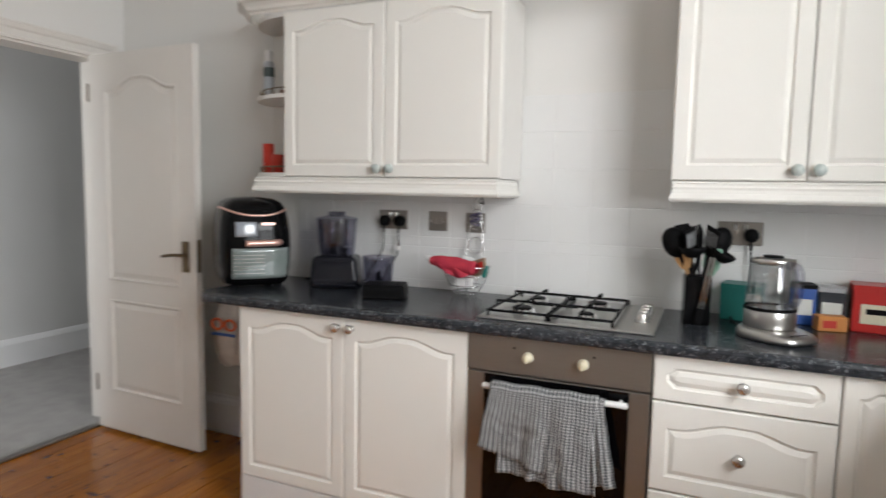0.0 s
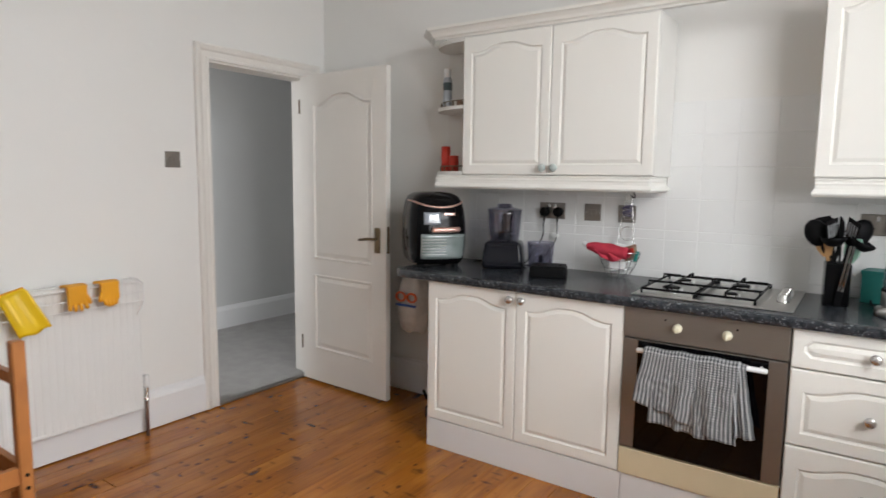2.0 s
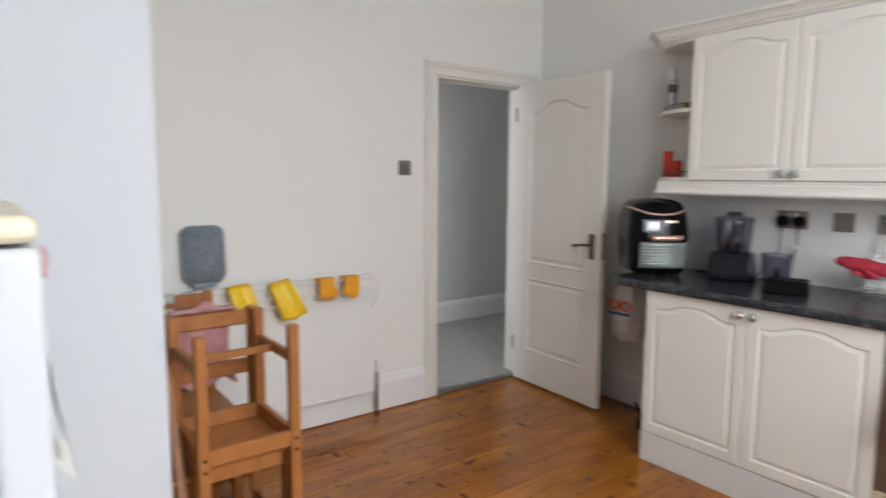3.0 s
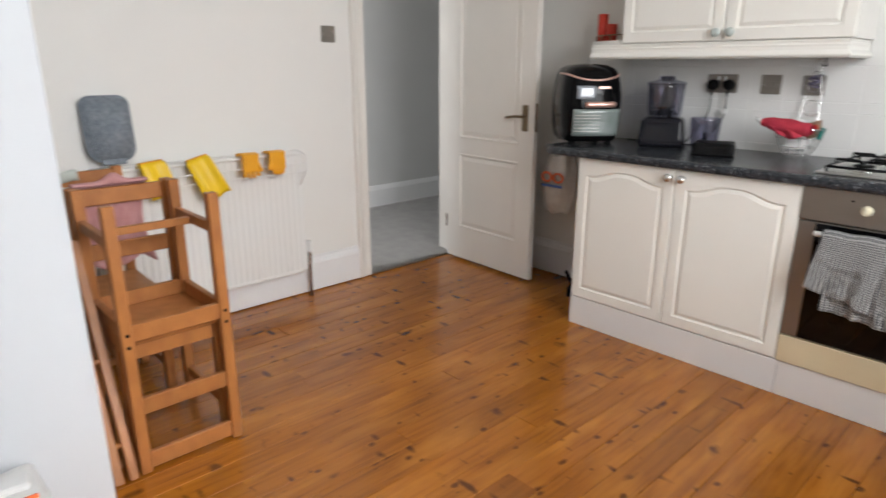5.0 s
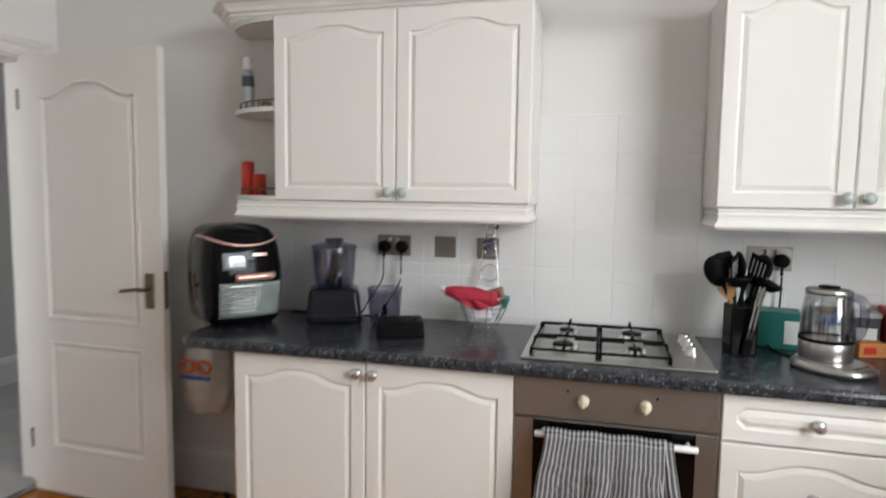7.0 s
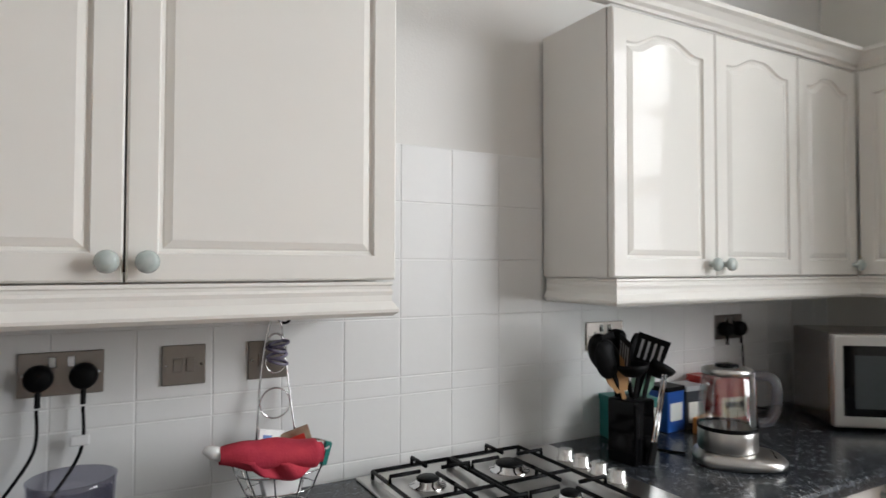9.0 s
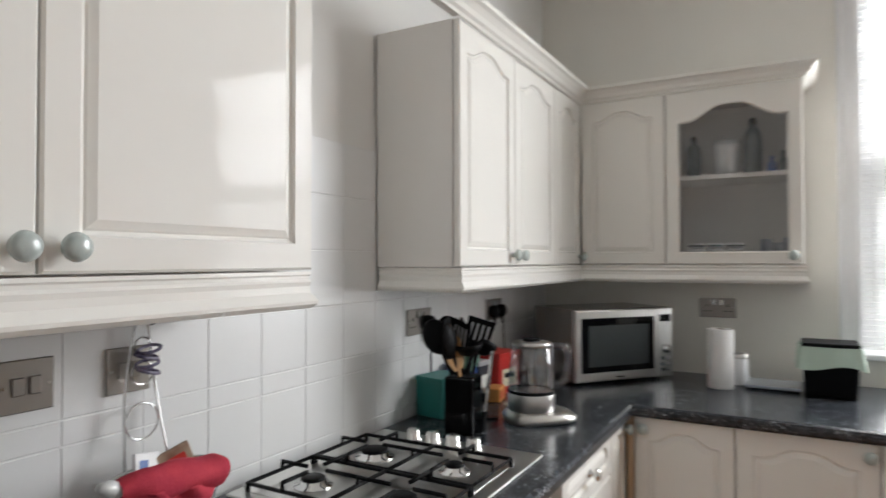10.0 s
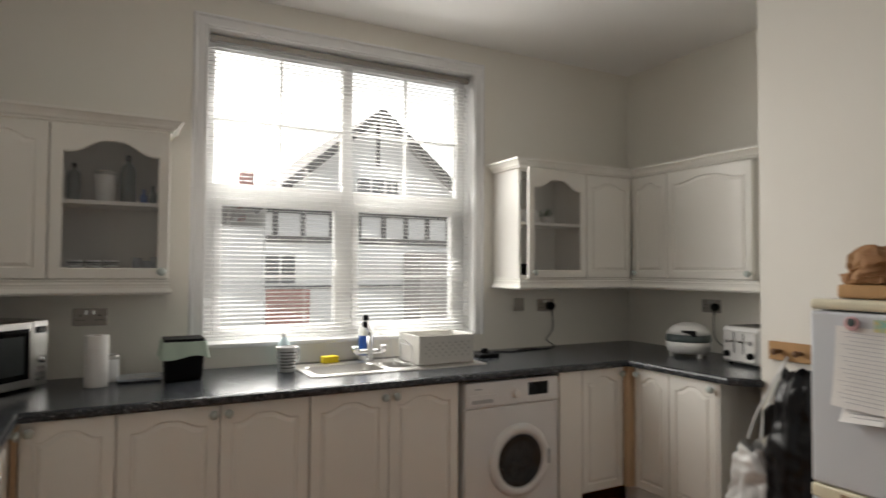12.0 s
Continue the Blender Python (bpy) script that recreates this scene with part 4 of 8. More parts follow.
def tea_towel():
    """A striped towel thrown over the oven door bar in three folds, the front one cut on the slant."""
    top, y = BZ + 0.561, BASE_Y - 0.045
    def fold(x0, x1, off, drop, lean):
        def f(p, q):
            x = x0 + (x1 - x0) * p
            ripple = 0.009 * math.sin(p * 9 + 0.6) + 0.006 * math.sin(p * 21 + 1.5 * q) + 0.014 * math.exp(-((p - 0.72 - 0.06 * q) / 0.06) ** 2)
            if q < 0.12:
                a = math.pi * q / 0.12
                return (x, y + (0.0125 + off) * math.cos(a), top - 0.0125 + (0.0125 + off) * math.sin(a) + 0.002 * math.sin(p * 19))
            k = (q - 0.12) / 0.88
            return (x + lean(p) * k + 0.005 * k * math.sin(p * 9 + 2 + 3 * q), y - 0.0125 - off - abs(ripple) * k * 1.6 - 0.003 * k,
                    top - 0.0125 - drop(p) * k)
        return f
    u = thing("tea_towel", "grey tea towel with white stripes hanging over the oven rail", "towel")
    for nm, x0, x1, off, drop, lean in (
            ("back_fold", -0.945, -0.72, 0.000, lambda p: 0.272 + 0.020 * p, lambda p: 0.012),
            ("side_fold", -0.70, -0.604, 0.004, lambda p: 0.262 - 0.012 * p, lambda p: 0.030 + 0.012 * p),
            ("front_fold", -0.972, -0.628, 0.009, lambda p: 0.192 + 0.100 * min(1, p * 1.06) + 0.005 * math.sin(p * 12), lambda p: -0.026 + 0.030 * p)):
        n = 60 if nm == "front_fold" else 30
        b = sheet(fold(x0, x1, off, drop, lean), n, 34)
        for v in b.verts:
            k = min(1.0, max(0.0, (top - 0.03 - v.co.z) / 0.06))
            v.co.y -= k * 0.007 * abs(noise.noise(v.co * 26.0)) + k * 0.004 * abs(noise.noise(v.co * 60.0))
            v.co.x += k * 0.004 * noise.noise(v.co * 18.0)
        o = part(nm, b, M_TOWEL, u, smooth=True)
        uv_grid(o, n, 34)
        for lp in o.data.uv_layers[0].data:
            lp.uv = (lp.uv[0] * (x1 - x0) / 0.41, lp.uv[1])
        so = o.modifiers.new("thick", "SOLIDIFY")
        so.thickness = 0.0018


tea_towel()


def hob():
    x0, x1, y0, y1 = -1.064, -0.479, 2.225, 2.725
    u = thing("gas_hob", "brushed steel four-burner gas hob with black pan supports", "hob", pose(x0, y0, TOPZ))
    w, d = x1 - x0, y1 - y0
    b = box(0, w, 0, d, 0.0005, 0.007, 0.003, 2)
    part("hob_plate", b, M_STEEL, u)
    part("recess", box(0.03, w - 0.105, 0.035, d - 0.035, 0.0068, 0.0085, 0.0008), M_STEEL, u)
    pos = [(0.125, 0.135, 0.036), (0.125, 0.365, 0.028), (0.355, 0.135, 0.024), (0.355, 0.365, 0.036)]
    for x, y, r in pos:
        bn = part("burner", lathe([(0, 0.008), (r + 0.016, 0.008), (r + 0.014, 0.012), (r + 0.002, 0.014), (r, 0.022), (0, 0.022)], 24, pose(x, y, 0)), M_CHROME, u, "steel burner", True)
        part("burner_cap", lathe([(0, 0.022), (r - 0.002, 0.022), (r - 0.001, 0.027), (r - 0.006, 0.030), (0, 0.030)], 24, pose(x, y, 0)), M_IRON, bn, "black enamel burner cap", True)
        part("spark_pin", rod((x + r + 0.006, y, 0.012), (x + r + 0.006, y, 0.026), 0.0025, 8), M_WHITE, bn)
    for xa, xb in ((0.03, 0.237), (0.247, 0.455)):
        b = bmesh.new()
        z, r, ya, yb = 0.044, 0.0048, 0.035, d - 0.035
        wire([(xa, ya, z - 0.018), (xb, ya, z - 0.018), (xb, yb, z - 0.018), (xa, yb, z - 0.018)], r, 8, b, closed=True)
        xm = (xa + xb) / 2
        for ym in (0.135, 0.365):
            for px, py in ((xa, ym), (xb, ym)):
                s = 1 if px < xm else -1
                wire([(px, py, z - 0.018), (px, py, z), (px + s * 0.075, py, z)], r, 8, b)
        for py, s in ((ya, 1), (yb, -1)):
            wire([(xm, py, z - 0.018), (xm, py, z), (xm, py + s * 0.075, z)], r, 8, b)
        for s in (-1, 1):
            wire([(xm, d / 2, z - 0.018), (xm, d / 2, z), (xm, d / 2 + s * 0.085, z)], r, 8, b)
        wire([(xa, d / 2, z - 0.018), (xb, d / 2, z - 0.018)], r, 8, b)
        for px in (xa, xb):
            for py in (ya, yb):
                rod((px, py, 0.007), (px, py, z - 0.016), 0.005, 8, b)
        part("pan_support", b, M_IRON, u, "black iron pan support", True)
    for i in range(4):
        y = 0.175 + 0.062 * i
        part("control_knob", lathe([(0, 0.007), (0.024, 0.007), (0.024, 0.011), (0.020, 0.013), (0.0185, 0.034), (0.016, 0.037), (0, 0.037)], 24, pose(w - 0.052, y, 0)), M_SATIN, u, "silver control knob", True)


hob()


def soft_box(w, d, h, taper=0.0, bev=0.03, seg=4, belly=0.0):
    """A rounded box standing on z = 0, narrower at the top by taper, bulging at mid height by belly."""
    b = box(-w / 2, w / 2, -d / 2, d / 2, 0, h)
    bmesh.ops.subdivide_edges(b, edges=b.edges[:], cuts=5, use_grid_fill=True)
    for v in b.verts:
        k = v.co.z / h
        s = 1 - taper * k + belly * math.sin(math.pi * min(1, k * 1.05))
        v.co.x *= s
        v.co.y *= s
    sharp = [e for e in b.edges if e.is_manifold and e.calc_face_angle() > 0.9]
    bmesh.ops.bevel(b, geom=sharp, offset=bev, segments=seg, affect="EDGES", profile=0.5, clamp_overlap=True)
    return b


def loft(rings, k=40, e=4.0):
    """A closed skin over superellipse rings (half width, half depth, height, y shift)."""
    b = bmesh.new()
    R = []
    for rx, ry, z, dy in rings:
        ring = []
        for i in range(k):
            t = 2 * math.pi * i / k
            c, s_ = math.cos(t), math.sin(t)
            ring.append(b.verts.new((rx * math.copysign(abs(c) ** (2 / e), c), dy + ry * math.copysign(abs(s_) ** (2 / e), s_), z)))
        R.append(ring)
    for p, q in zip(R, R[1:]):
        for i in range(k):
            j = (i + 1) % k
            b.faces.new((p[i], p[j], q[j], q[i]))
    b.faces.new(R[0][::-1]), b.faces.new(R[-1])
    return b


FRYER = [(0.105, 0.125, 0.012, 0), (0.122, 0.142, 0.016, 0), (0.132, 0.152, 0.035, 0), (0.140, 0.160, 0.10, 0), (0.142, 0.162, 0.17, 0), (0.140, 0.159, 0.23, 0), (0.134, 0.152, 0.285, 0.002),
         (0.126, 0.142, 0.325, 0.006), (0.112, 0.124, 0.352, 0.012), (0.085, 0.092, 0.368, 0.018), (0.04, 0.045, 0.374, 0.02)]


def fryer_front(x, z, off=0.0):
    """The y of the barrel's front at x, z."""
    for (a, b_, za, da), (c, d, zb, db) in zip(FRYER, FRYER[1:]):
        if za <= z <= zb:
            k = (z - za) / (zb - za)
            rx, ry, dy = a + (c - a) * k, b_ + (d - b_) * k, da + (db - da) * k
            return dy - ry * max(0.0, 1 - min(1.0, abs(x) / rx) ** 4) ** 0.25 - off
    return 0.0


def air_fryer():
    u = thing("air_fryer", "glossy black air fryer with rose-gold trim and a window", "air fryer", pose(-2.252, 2.466, TOPZ, 0, 0, 50) @ Matrix.Diagonal((1.11, 1.18, 1.05, 1)))
    part("body", loft(FRYER), M_BLACK, u, smooth=True)
    for x in (-0.085, 0.085):
        for y in (-0.10, 0.10):
            part("foot", rod((x, y, 0), (x, y, 0.02), 0.016, 12), M_MATT, u)
    def skin(x0, x1, z0, z1, off, nu=16, nv=8):
        return sheet(lambda p, q: (x0 + (x1 - x0) * p, fryer_front(x0 + (x1 - x0) * p, z0 + (z1 - z0) * q, off), z0 + (z1 - z0) * q), nu, nv, 0.002)
    p = part("window", skin(-0.098, 0.122, 0.042, 0.168, 0.003), M_FRYGLASS, u, "tinted glass window with the blind's reflection added as wires", True)
    # thin wires laid on the glass as the blind's reflected lines
    for i in range(6):
        z = 0.065 + i * 0.015
        part("blind_reflection", wire([(x / 100, fryer_front(x / 100, z, 0.0042), z) for x in range(-9, 3)], 0.0014, 6), M_STEEL, p)
    part("handle", wire([(x / 100, fryer_front(x / 100, 0.19, 0.020 if abs(x) < 8 else 0.004), 0.19 + 0.001 * x / 8) for x in range(-5, 9)], 0.0135, 10), M_ROSE, u, "rose-gold handle bar", True)
    part("display", skin(-0.085, -0.005, 0.215, 0.275, 0.002, 8, 5), M_GREYGL, u, "grey glossy display panel", True)
    part("badge", skin(0.015, 0.065, 0.262, 0.272, 0.002, 6, 1), M_ROSE, u, "rose-gold badge bar")
    rim = []
    for i in range(33):
        x = -0.125 + 0.25 * i / 32
        z = 0.300 + 0.030 * (abs(x) / 0.125) ** 2.2
        rim.append((x, fryer_front(x, z, 0.001), z))
    part("trim_band", wire(rim, 0.0048, 8), M_ROSE, u, "rose-gold trim band", True)


M_ROSE = material("rose_gold", (0.74, 0.46, 0.39), 0.32, 0.55, scale=10)
M_FRYGLASS = material("fryer_window", (0.20, 0.24, 0.23), 0.06, second=(0.30, 0.34, 0.33), scale=12, amount=0.8, coat=0.8)
M_GREYGL = material("grey_gloss", (0.30, 0.33, 0.37), 0.08, scale=20, coat=0.5)
M_CLEAR = clear_material("smoky_clear_plastic", (0.70, 0.70, 0.76), 0.12)
M_CLEARG = clear_material("kettle_glass", (0.90, 0.91, 0.91), 0.16)
air_fryer()


def food_processor():
    u = thing("food_processor", "dark grey food processor with a clear smoky bowl", "food processor", pose(-1.872, 2.59, TOPZ, 0, 0, 24))
    part("base", soft_box(0.225, 0.205, 0.14, 0.14, 0.032, 5), M_CHAR, u, smooth=True)
    part("button_panel", move(box(-0.055, 0.025, -0.006, 0.006, 0, 0.026, 0.003), pose(0, -0.089, 0.055, -6)), M_STEEL, u, "small steel badge panel")
    bowl = [(0.066, 0.140), (0.078, 0.148), (0.083, 0.20), (0.088, 0.285), (0.089, 0.30), (0.085, 0.30), (0.083, 0.28), (0.078, 0.20), (0.070, 0.150), (0, 0.148)]
    part("bowl", lathe(bowl, 28), M_CLEAR, u, "smoky clear plastic bowl", True)
    part("lid", lathe([(0.090, 0.296), (0.092, 0.302), (0.088, 0.308), (0.04, 0.318), (0.036, 0.335), (0.030, 0.335), (0.030, 0.312), (0, 0.312)], 28), M_CLEAR, u, "clear lid with a feed tube", True)
    part("blade_hub", lathe([(0.036, 0.149), (0.030, 0.17), (0.030, 0.20), (0.024, 0.205), (0.024, 0.24), (0.018, 0.245), (0.016, 0.285), (0, 0.29)], 16), M_CHAR, u, "dark blade hub", True)
    for a in (0, 180):
        part("blade", move(box(0.012, 0.060, -0.010, 0.010, 0.0, 0.003, 0.001), pose(0, 0, 0.175, 8, 0, a + 30)), M_STEEL, u)
    part("bowl_handle", wire([(0.02, 0.080, 0.29), (0.022, 0.100, 0.28), (0.022, 0.100, 0.17), (0.02, 0.078, 0.145)], 0.011, 10, smooth_n=5), M_CHAR, u, smooth=True)


M_CHAR = material("charcoal_plastic", (0.011, 0.0115, 0.016), 0.2, spec=0.25, scale=30, amount=0.4)
food_processor()


def chopper():
    u = thing("mini_chopper_bowl", "small clear chopper bowl on the worktop", "bowl", pose(-1.645, 2.565, TOPZ))
    part("bowl", lathe([(0, 0.001), (0.052, 0.001), (0.060, 0.02), (0.068, 0.14), (0.070, 0.15), (0.066, 0.15), (0.056, 0.022), (0.046, 0.006), (0, 0.006)], 28), M_CLEAR, u, smooth=True)
    part("spindle", lathe([(0.012, 0.006), (0.009, 0.08), (0, 0.085)], 12), M_CHAR, u, smooth=True)
    v = thing("processor_lid", "flat black appliance base lying on the worktop", "lid", pose(-1.535, 2.43, TOPZ, 0, 0, 20))
    part("base", soft_box(0.175, 0.150, 0.058, 0.05, 0.026, 5), M_MATT, v, smooth=True)
    part("rim", lathe([(0.058, 0.05), (0.060, 0.058), (0.054, 0.058), (0.052, 0.052)], 24), M_BLACK, v, smooth=True)


chopper()


# ---- sockets and switches ----
def plate(m, w, label, kind="socket", plugs=(), h=0.086):
    """A satin metal wall plate facing local -y, origin at its centre."""
    u = thing("wall_socket" if kind == "socket" else "wall_switch", label, kind, m)
    p = part("face_plate", box(-w / 2, w / 2, -0.005, 0.0, -h / 2, h / 2, 0.002), M_NICKEL, u, "satin nickel face plate")
    for x in (-w / 2 + 0.009, w / 2 - 0.009):
        part("screw", lathe([(0, 0), (0.003, 0), (0.0025, 0.0012), (0, 0.0012)], 10, pose(x, -0.005, 0, 90)), M_CHROME, p)
    if kind == "switch" or w < 0.1:
        n = 2
        for i in range(n):
            x = (i - 0.5) * 0.026
            part("rocker", box(x - 0.009, x + 0.009, -0.009, -0.005, -0.015, 0.015, 0.0015), M_NICKEL, p, "metal rocker")
    else:
        for s in (-1, 1):
            part("rocker", box(s * 0.016 - 0.007, s * 0.016 + 0.007, -0.009, -0.005, 0.012, 0.034, 0.0015), M_CHROME, p, "metal rocker")
            b = box(s * 0.042 - 0.003, s * 0.042 + 0.003, -0.0056, -0.0049, 0.004, 0.014)
            for q in (-1, 1):
                box(s * 0.042 + q * 0.011 - 0.0045, s * 0.042 + q * 0.011 + 0.0045, -0.0056, -0.0049, -0.018, -0.013, bm=b)
            part("pin_holes", b, M_MATT, p)
    for s in plugs:
        g = part("plug", lathe([(0, 0), (0.024, 0), (0.026, 0.008), (0.024, 0.028), (0.018, 0.034), (0, 0.034)], 20, pose(s * 0.038, -0.005, -0.006, 90)), M_MATT, u, "black three-pin plug", True)
        part("cable_guard", rod((s * 0.038, -0.024, -0.025), (s * 0.038, -0.026, -0.06), 0.005, 8), M_MATT, g)
    return u


TF = N - 0.0105   # tile face
plate(pose(-1.672, TF, 1.204), 0.147, "double satin nickel socket with two black plugs over the worktop", plugs=(-1, 1))
plate(pose(-1.448, TF, 1.204), 0.088, "double satin nickel switch over the worktop", "switch")
plate(pose(-1.270, TF, 1.203), 0.088, "fused satin nickel spur behind the hanging basket", "switch")
plate(pose(-0.234, TF, 1.203), 0.152, "double satin nickel socket with a black plug behind the kettle", plugs=(1,))
plate(pose(0.36, TF, 1.203), 0.147, "double satin nickel socket with black plugs by the microwave", plugs=(-1, 1))
plate(pose(E - 0.0005, 1.953, 1.196, 0, 0, -90), 0.15, "double satin nickel socket under the glazed cabinet")
plate(pose(E - 0.0005, -0.638, 1.200, 0, 0, -90), 0.086, "single satin nickel switch beside the window", "switch")
plate(pose(E - 0.0005, -0.868, 1.192, 0, 0, -90), 0.147, "double satin nickel socket with a black plug", plugs=(1,))
plate(pose(0.235, S + 0.0005, 1.206, 0, 0, 180), 0.147, "double satin nickel socket with a black plug over the toaster", plugs=(1,))
plate(pose(W + 0.0005, 1.636, 1.451, 0, 0, 90), 0.088, "satin nickel light switch beside the doorway", "switch")


def cable(points, label, r=0.0032, mat=None):
    tagged(part("cable", wire(points, r, 8, smooth_n=6), mat or M_MATT, None, label, True), category="cable")


zt = TOPZ + 0.004
cable([(-1.711, TF - 0.028, 1.14), (-1.715, TF - 0.03, 1.06), (-1.77, TF - 0.04, 0.97), (-1.80, TF - 0.05, zt + 0.01), (-1.83, 2.70, zt)], "black appliance cable hanging from the socket")
cable([(-1.634, TF - 0.028, 1.14), (-1.638, TF - 0.03, 1.05), (-1.70, TF - 0.03, 0.95), (-1.74, TF - 0.035, zt), (-2.02, TF - 0.05, zt), (-2.12, 2.69, zt)], "black appliance cable with a white tag")
tagged(part("cable_tag", box(-1.655, -1.622, TF - 0.036, TF - 0.026, 1.065, 1.085, 0.002), M_WHITE, None, "white label tag on the cable"), category="tag")
cable([(-0.196, TF - 0.028, 1.14), (-0.20, TF - 0.03, 1.0), (-0.24, 2.68, 0.94), (-0.25, 2.60, zt), (-0.20, 2.48, zt)], "black kettle cable running from the socket")
cable([(0.40, TF - 0.028, 1.14), (0.41, TF - 0.03, 1.03), (0.44, TF - 0.05, zt + 0.02), (0.50, 2.70, zt)], "black microwave cable running from the socket")
cable([(E - 0.03, -0.906, 1.13), (E - 0.03, -0.908, 1.02), (E - 0.04, -0.848, 0.95), (E - 0.05, -0.908, zt), (E - 0.15, -0.748, zt), (E - 0.18, -0.498, zt)], "black cable trailing from the socket to the worktop")
cable([(0.197, S + 0.03, 1.14), (0.19, S + 0.03, 1.0), (0.09, S + 0.05, 0.94), (0.08, S + 0.10, zt)], "black appliance cable behind the toaster")


def basket():
    """A hanging wire basket with packets and a red cloth."""
    x, y = -1.266, N - 0.125
    u = thing("wire_basket", "hanging chrome wire basket holding packets and a red cloth", "basket", pose(x, y, TOPZ))
    b = bmesh.new()
    def ell(rx, ry, z, k=24):
        return [(rx * math.cos(2 * math.pi * i / k), ry * math.sin(2 * math.pi * i / k), z) for i in range(k)]
    part("rim", wire(ell(0.105, 0.075, 0.125), 0.0028, 8, closed=True), M_CHROME, u, smooth=True)
    for z, s in ((0.085, 0.88), (0.045, 0.70), (0.010, 0.50)):
        part("ring", wire(ell(0.105 * s, 0.075 * s, z), 0.0018, 6, closed=True), M_CHROME, u, smooth=True)
    for i in range(10):
        a = 2 * math.pi * i / 10
        part("rib", wire([(0.105 * s * math.cos(a), 0.075 * s * math.sin(a), z) for z, s in ((0.125, 1.0), (0.085, 0.88), (0.045, 0.70), (0.010, 0.50))], 0.0018, 6), M_CHROME, u)
    yb = 0.09
    part("hanger", wire([(-0.036, 0.072, 0.125), (-0.024, yb, 0.27), (-0.002, yb, 0.40), (0.008, yb, 0.41), (0.018, yb, 0.40), (0.036, yb, 0.27), (0.050, 0.066, 0.125)], 0.0025, 8, smooth_n=4), M_CHROME, u, smooth=True)
    for z, r in ((0.205, 0.034), (0.295, 0.022), (0.345, 0.017)):
        part("hanger_ring", wire([(0.008 + r * math.cos(2 * math.pi * i / 18), yb - 0.003, z + r * math.sin(2 * math.pi * i / 18)) for i in range(18)], 0.0022, 6, closed=True), M_CHROME, u, smooth=True)
    for k, (z, tilt) in enumerate(((0.328, 12), (0.314, -9), (0.300, 14), (0.340, -12))):
        ring = [(0.022 * math.cos(2 * math.pi * i / 18), 0.014 * math.sin(2 * math.pi * i / 18), 0) for i in range(18)]
        part("coil", move(wire(ring, 0.0034, 6, closed=True), pose(0.006 + 0.002 * k, yb - 0.018, z, 14, tilt, 0)), M_PLUM, u, "dark plum coil hung on the hanger", True)
    hk = thing("cup_hook", "small dark metal hook under the wall cabinet", "hook", pose(x + 0.008, y + 0.09, 1.32))
    part("hook", wire([(0.03, -0.02, 0.0), (0.03, -0.02, -0.012), (0.03, 0.0, -0.03), (0.02, 0.008, -0.034), (0.006, 0.003, -0.024)], 0.003, 8, smooth_n=4), M_MATT, hk, smooth=True)
    c = thing("red_cloth", "crumpled red cloth lying in the wire basket", "cloth", pose(x, y, TOPZ))
    def roll(p, q):
        a, k = 2 * math.pi * q, p
        r = (0.016 + 0.013 * min(1, k * 4)) * (1 if k < 0.95 else 0.7) * (1 + 0.06 * math.sin(3 * a + 7 * k))
        return (-0.135 + 0.205 * k, -0.058 + r * 1.15 * math.cos(a), 0.146 - 0.022 * k + r * math.sin(a) + 0.002 * math.sin(14 * k))
    part("roll", sheet(roll, 30, 18), M_REDC, c, smooth=True)
    part("pale_end", lathe([(0.013, 0.0), (0.014, 0.018), (0.007, 0.036), (0, 0.038)], 14, pose(-0.130, -0.058, 0.146, 0, -65, 0)), M_WHITE, c, "white lining end", True)
    part("hanging_fold", sheet(lambda p, q: (-0.10 + 0.12 * p + 0.03 * q, -0.080 - 0.008 * math.sin(p * 11) + 0.006 * q, 0.128 + 0.02 * (0.5 - p) - 0.045 * q * (0.35 + 0.65 * math.sin(math.pi * min(1, p * 0.9 + 0.1)))), 20, 8, 0.004), M_REDC, c, smooth=True)
    for nm, bx, mt, rot in (("seed_packet", (-0.03, 0.03, -0.004, 0.004, 0, 0.075), M_WHITE, (-14, 12, 10)), ("tea_packet", (-0.038, 0.038, -0.012, 0.012, 0, 0.05), M_WHITE, (-24, -6, 8)), ("snack_packet", (-0.035, 0.035, -0.005, 0.005, 0, 0.07), M_BROWNP, (-10, -18, -12)),
                            ("teal_clip", (-0.008, 0.008, -0.006, 0.006, 0, 0.05), M_TEAL, (0, 16, 0))):
        dx = {"tea_packet": 0.0, "seed_packet": -0.02, "snack_packet": 0.055, "teal_clip": 0.085}[nm]
        k = thing(nm, {"tea_packet": "white paper packet lying low in the basket", "seed_packet": "white paper packet with a blue print in the basket", "snack_packet": "brown printed snack packet in the basket", "teal_clip": "teal plastic bag clip on the basket"}[nm], "packet", pose(x + dx, y + (0.03 if nm[0] == "s" else -0.02), TOPZ + (0.03 if nm == "tea_packet" else 0.085), *rot))
        part("body", box(*bx, 0.002), mt, k)
        if nm == "seed_packet":
            part("print", box(-0.02, 0.0, -0.0048, -0.0042, 0.045, 0.062), M_BLUE, k)
        if nm == "snack_packet":
            part("print", box(-0.02, 0.022, -0.0058, -0.0052, 0.03, 0.055), M_RED, k)


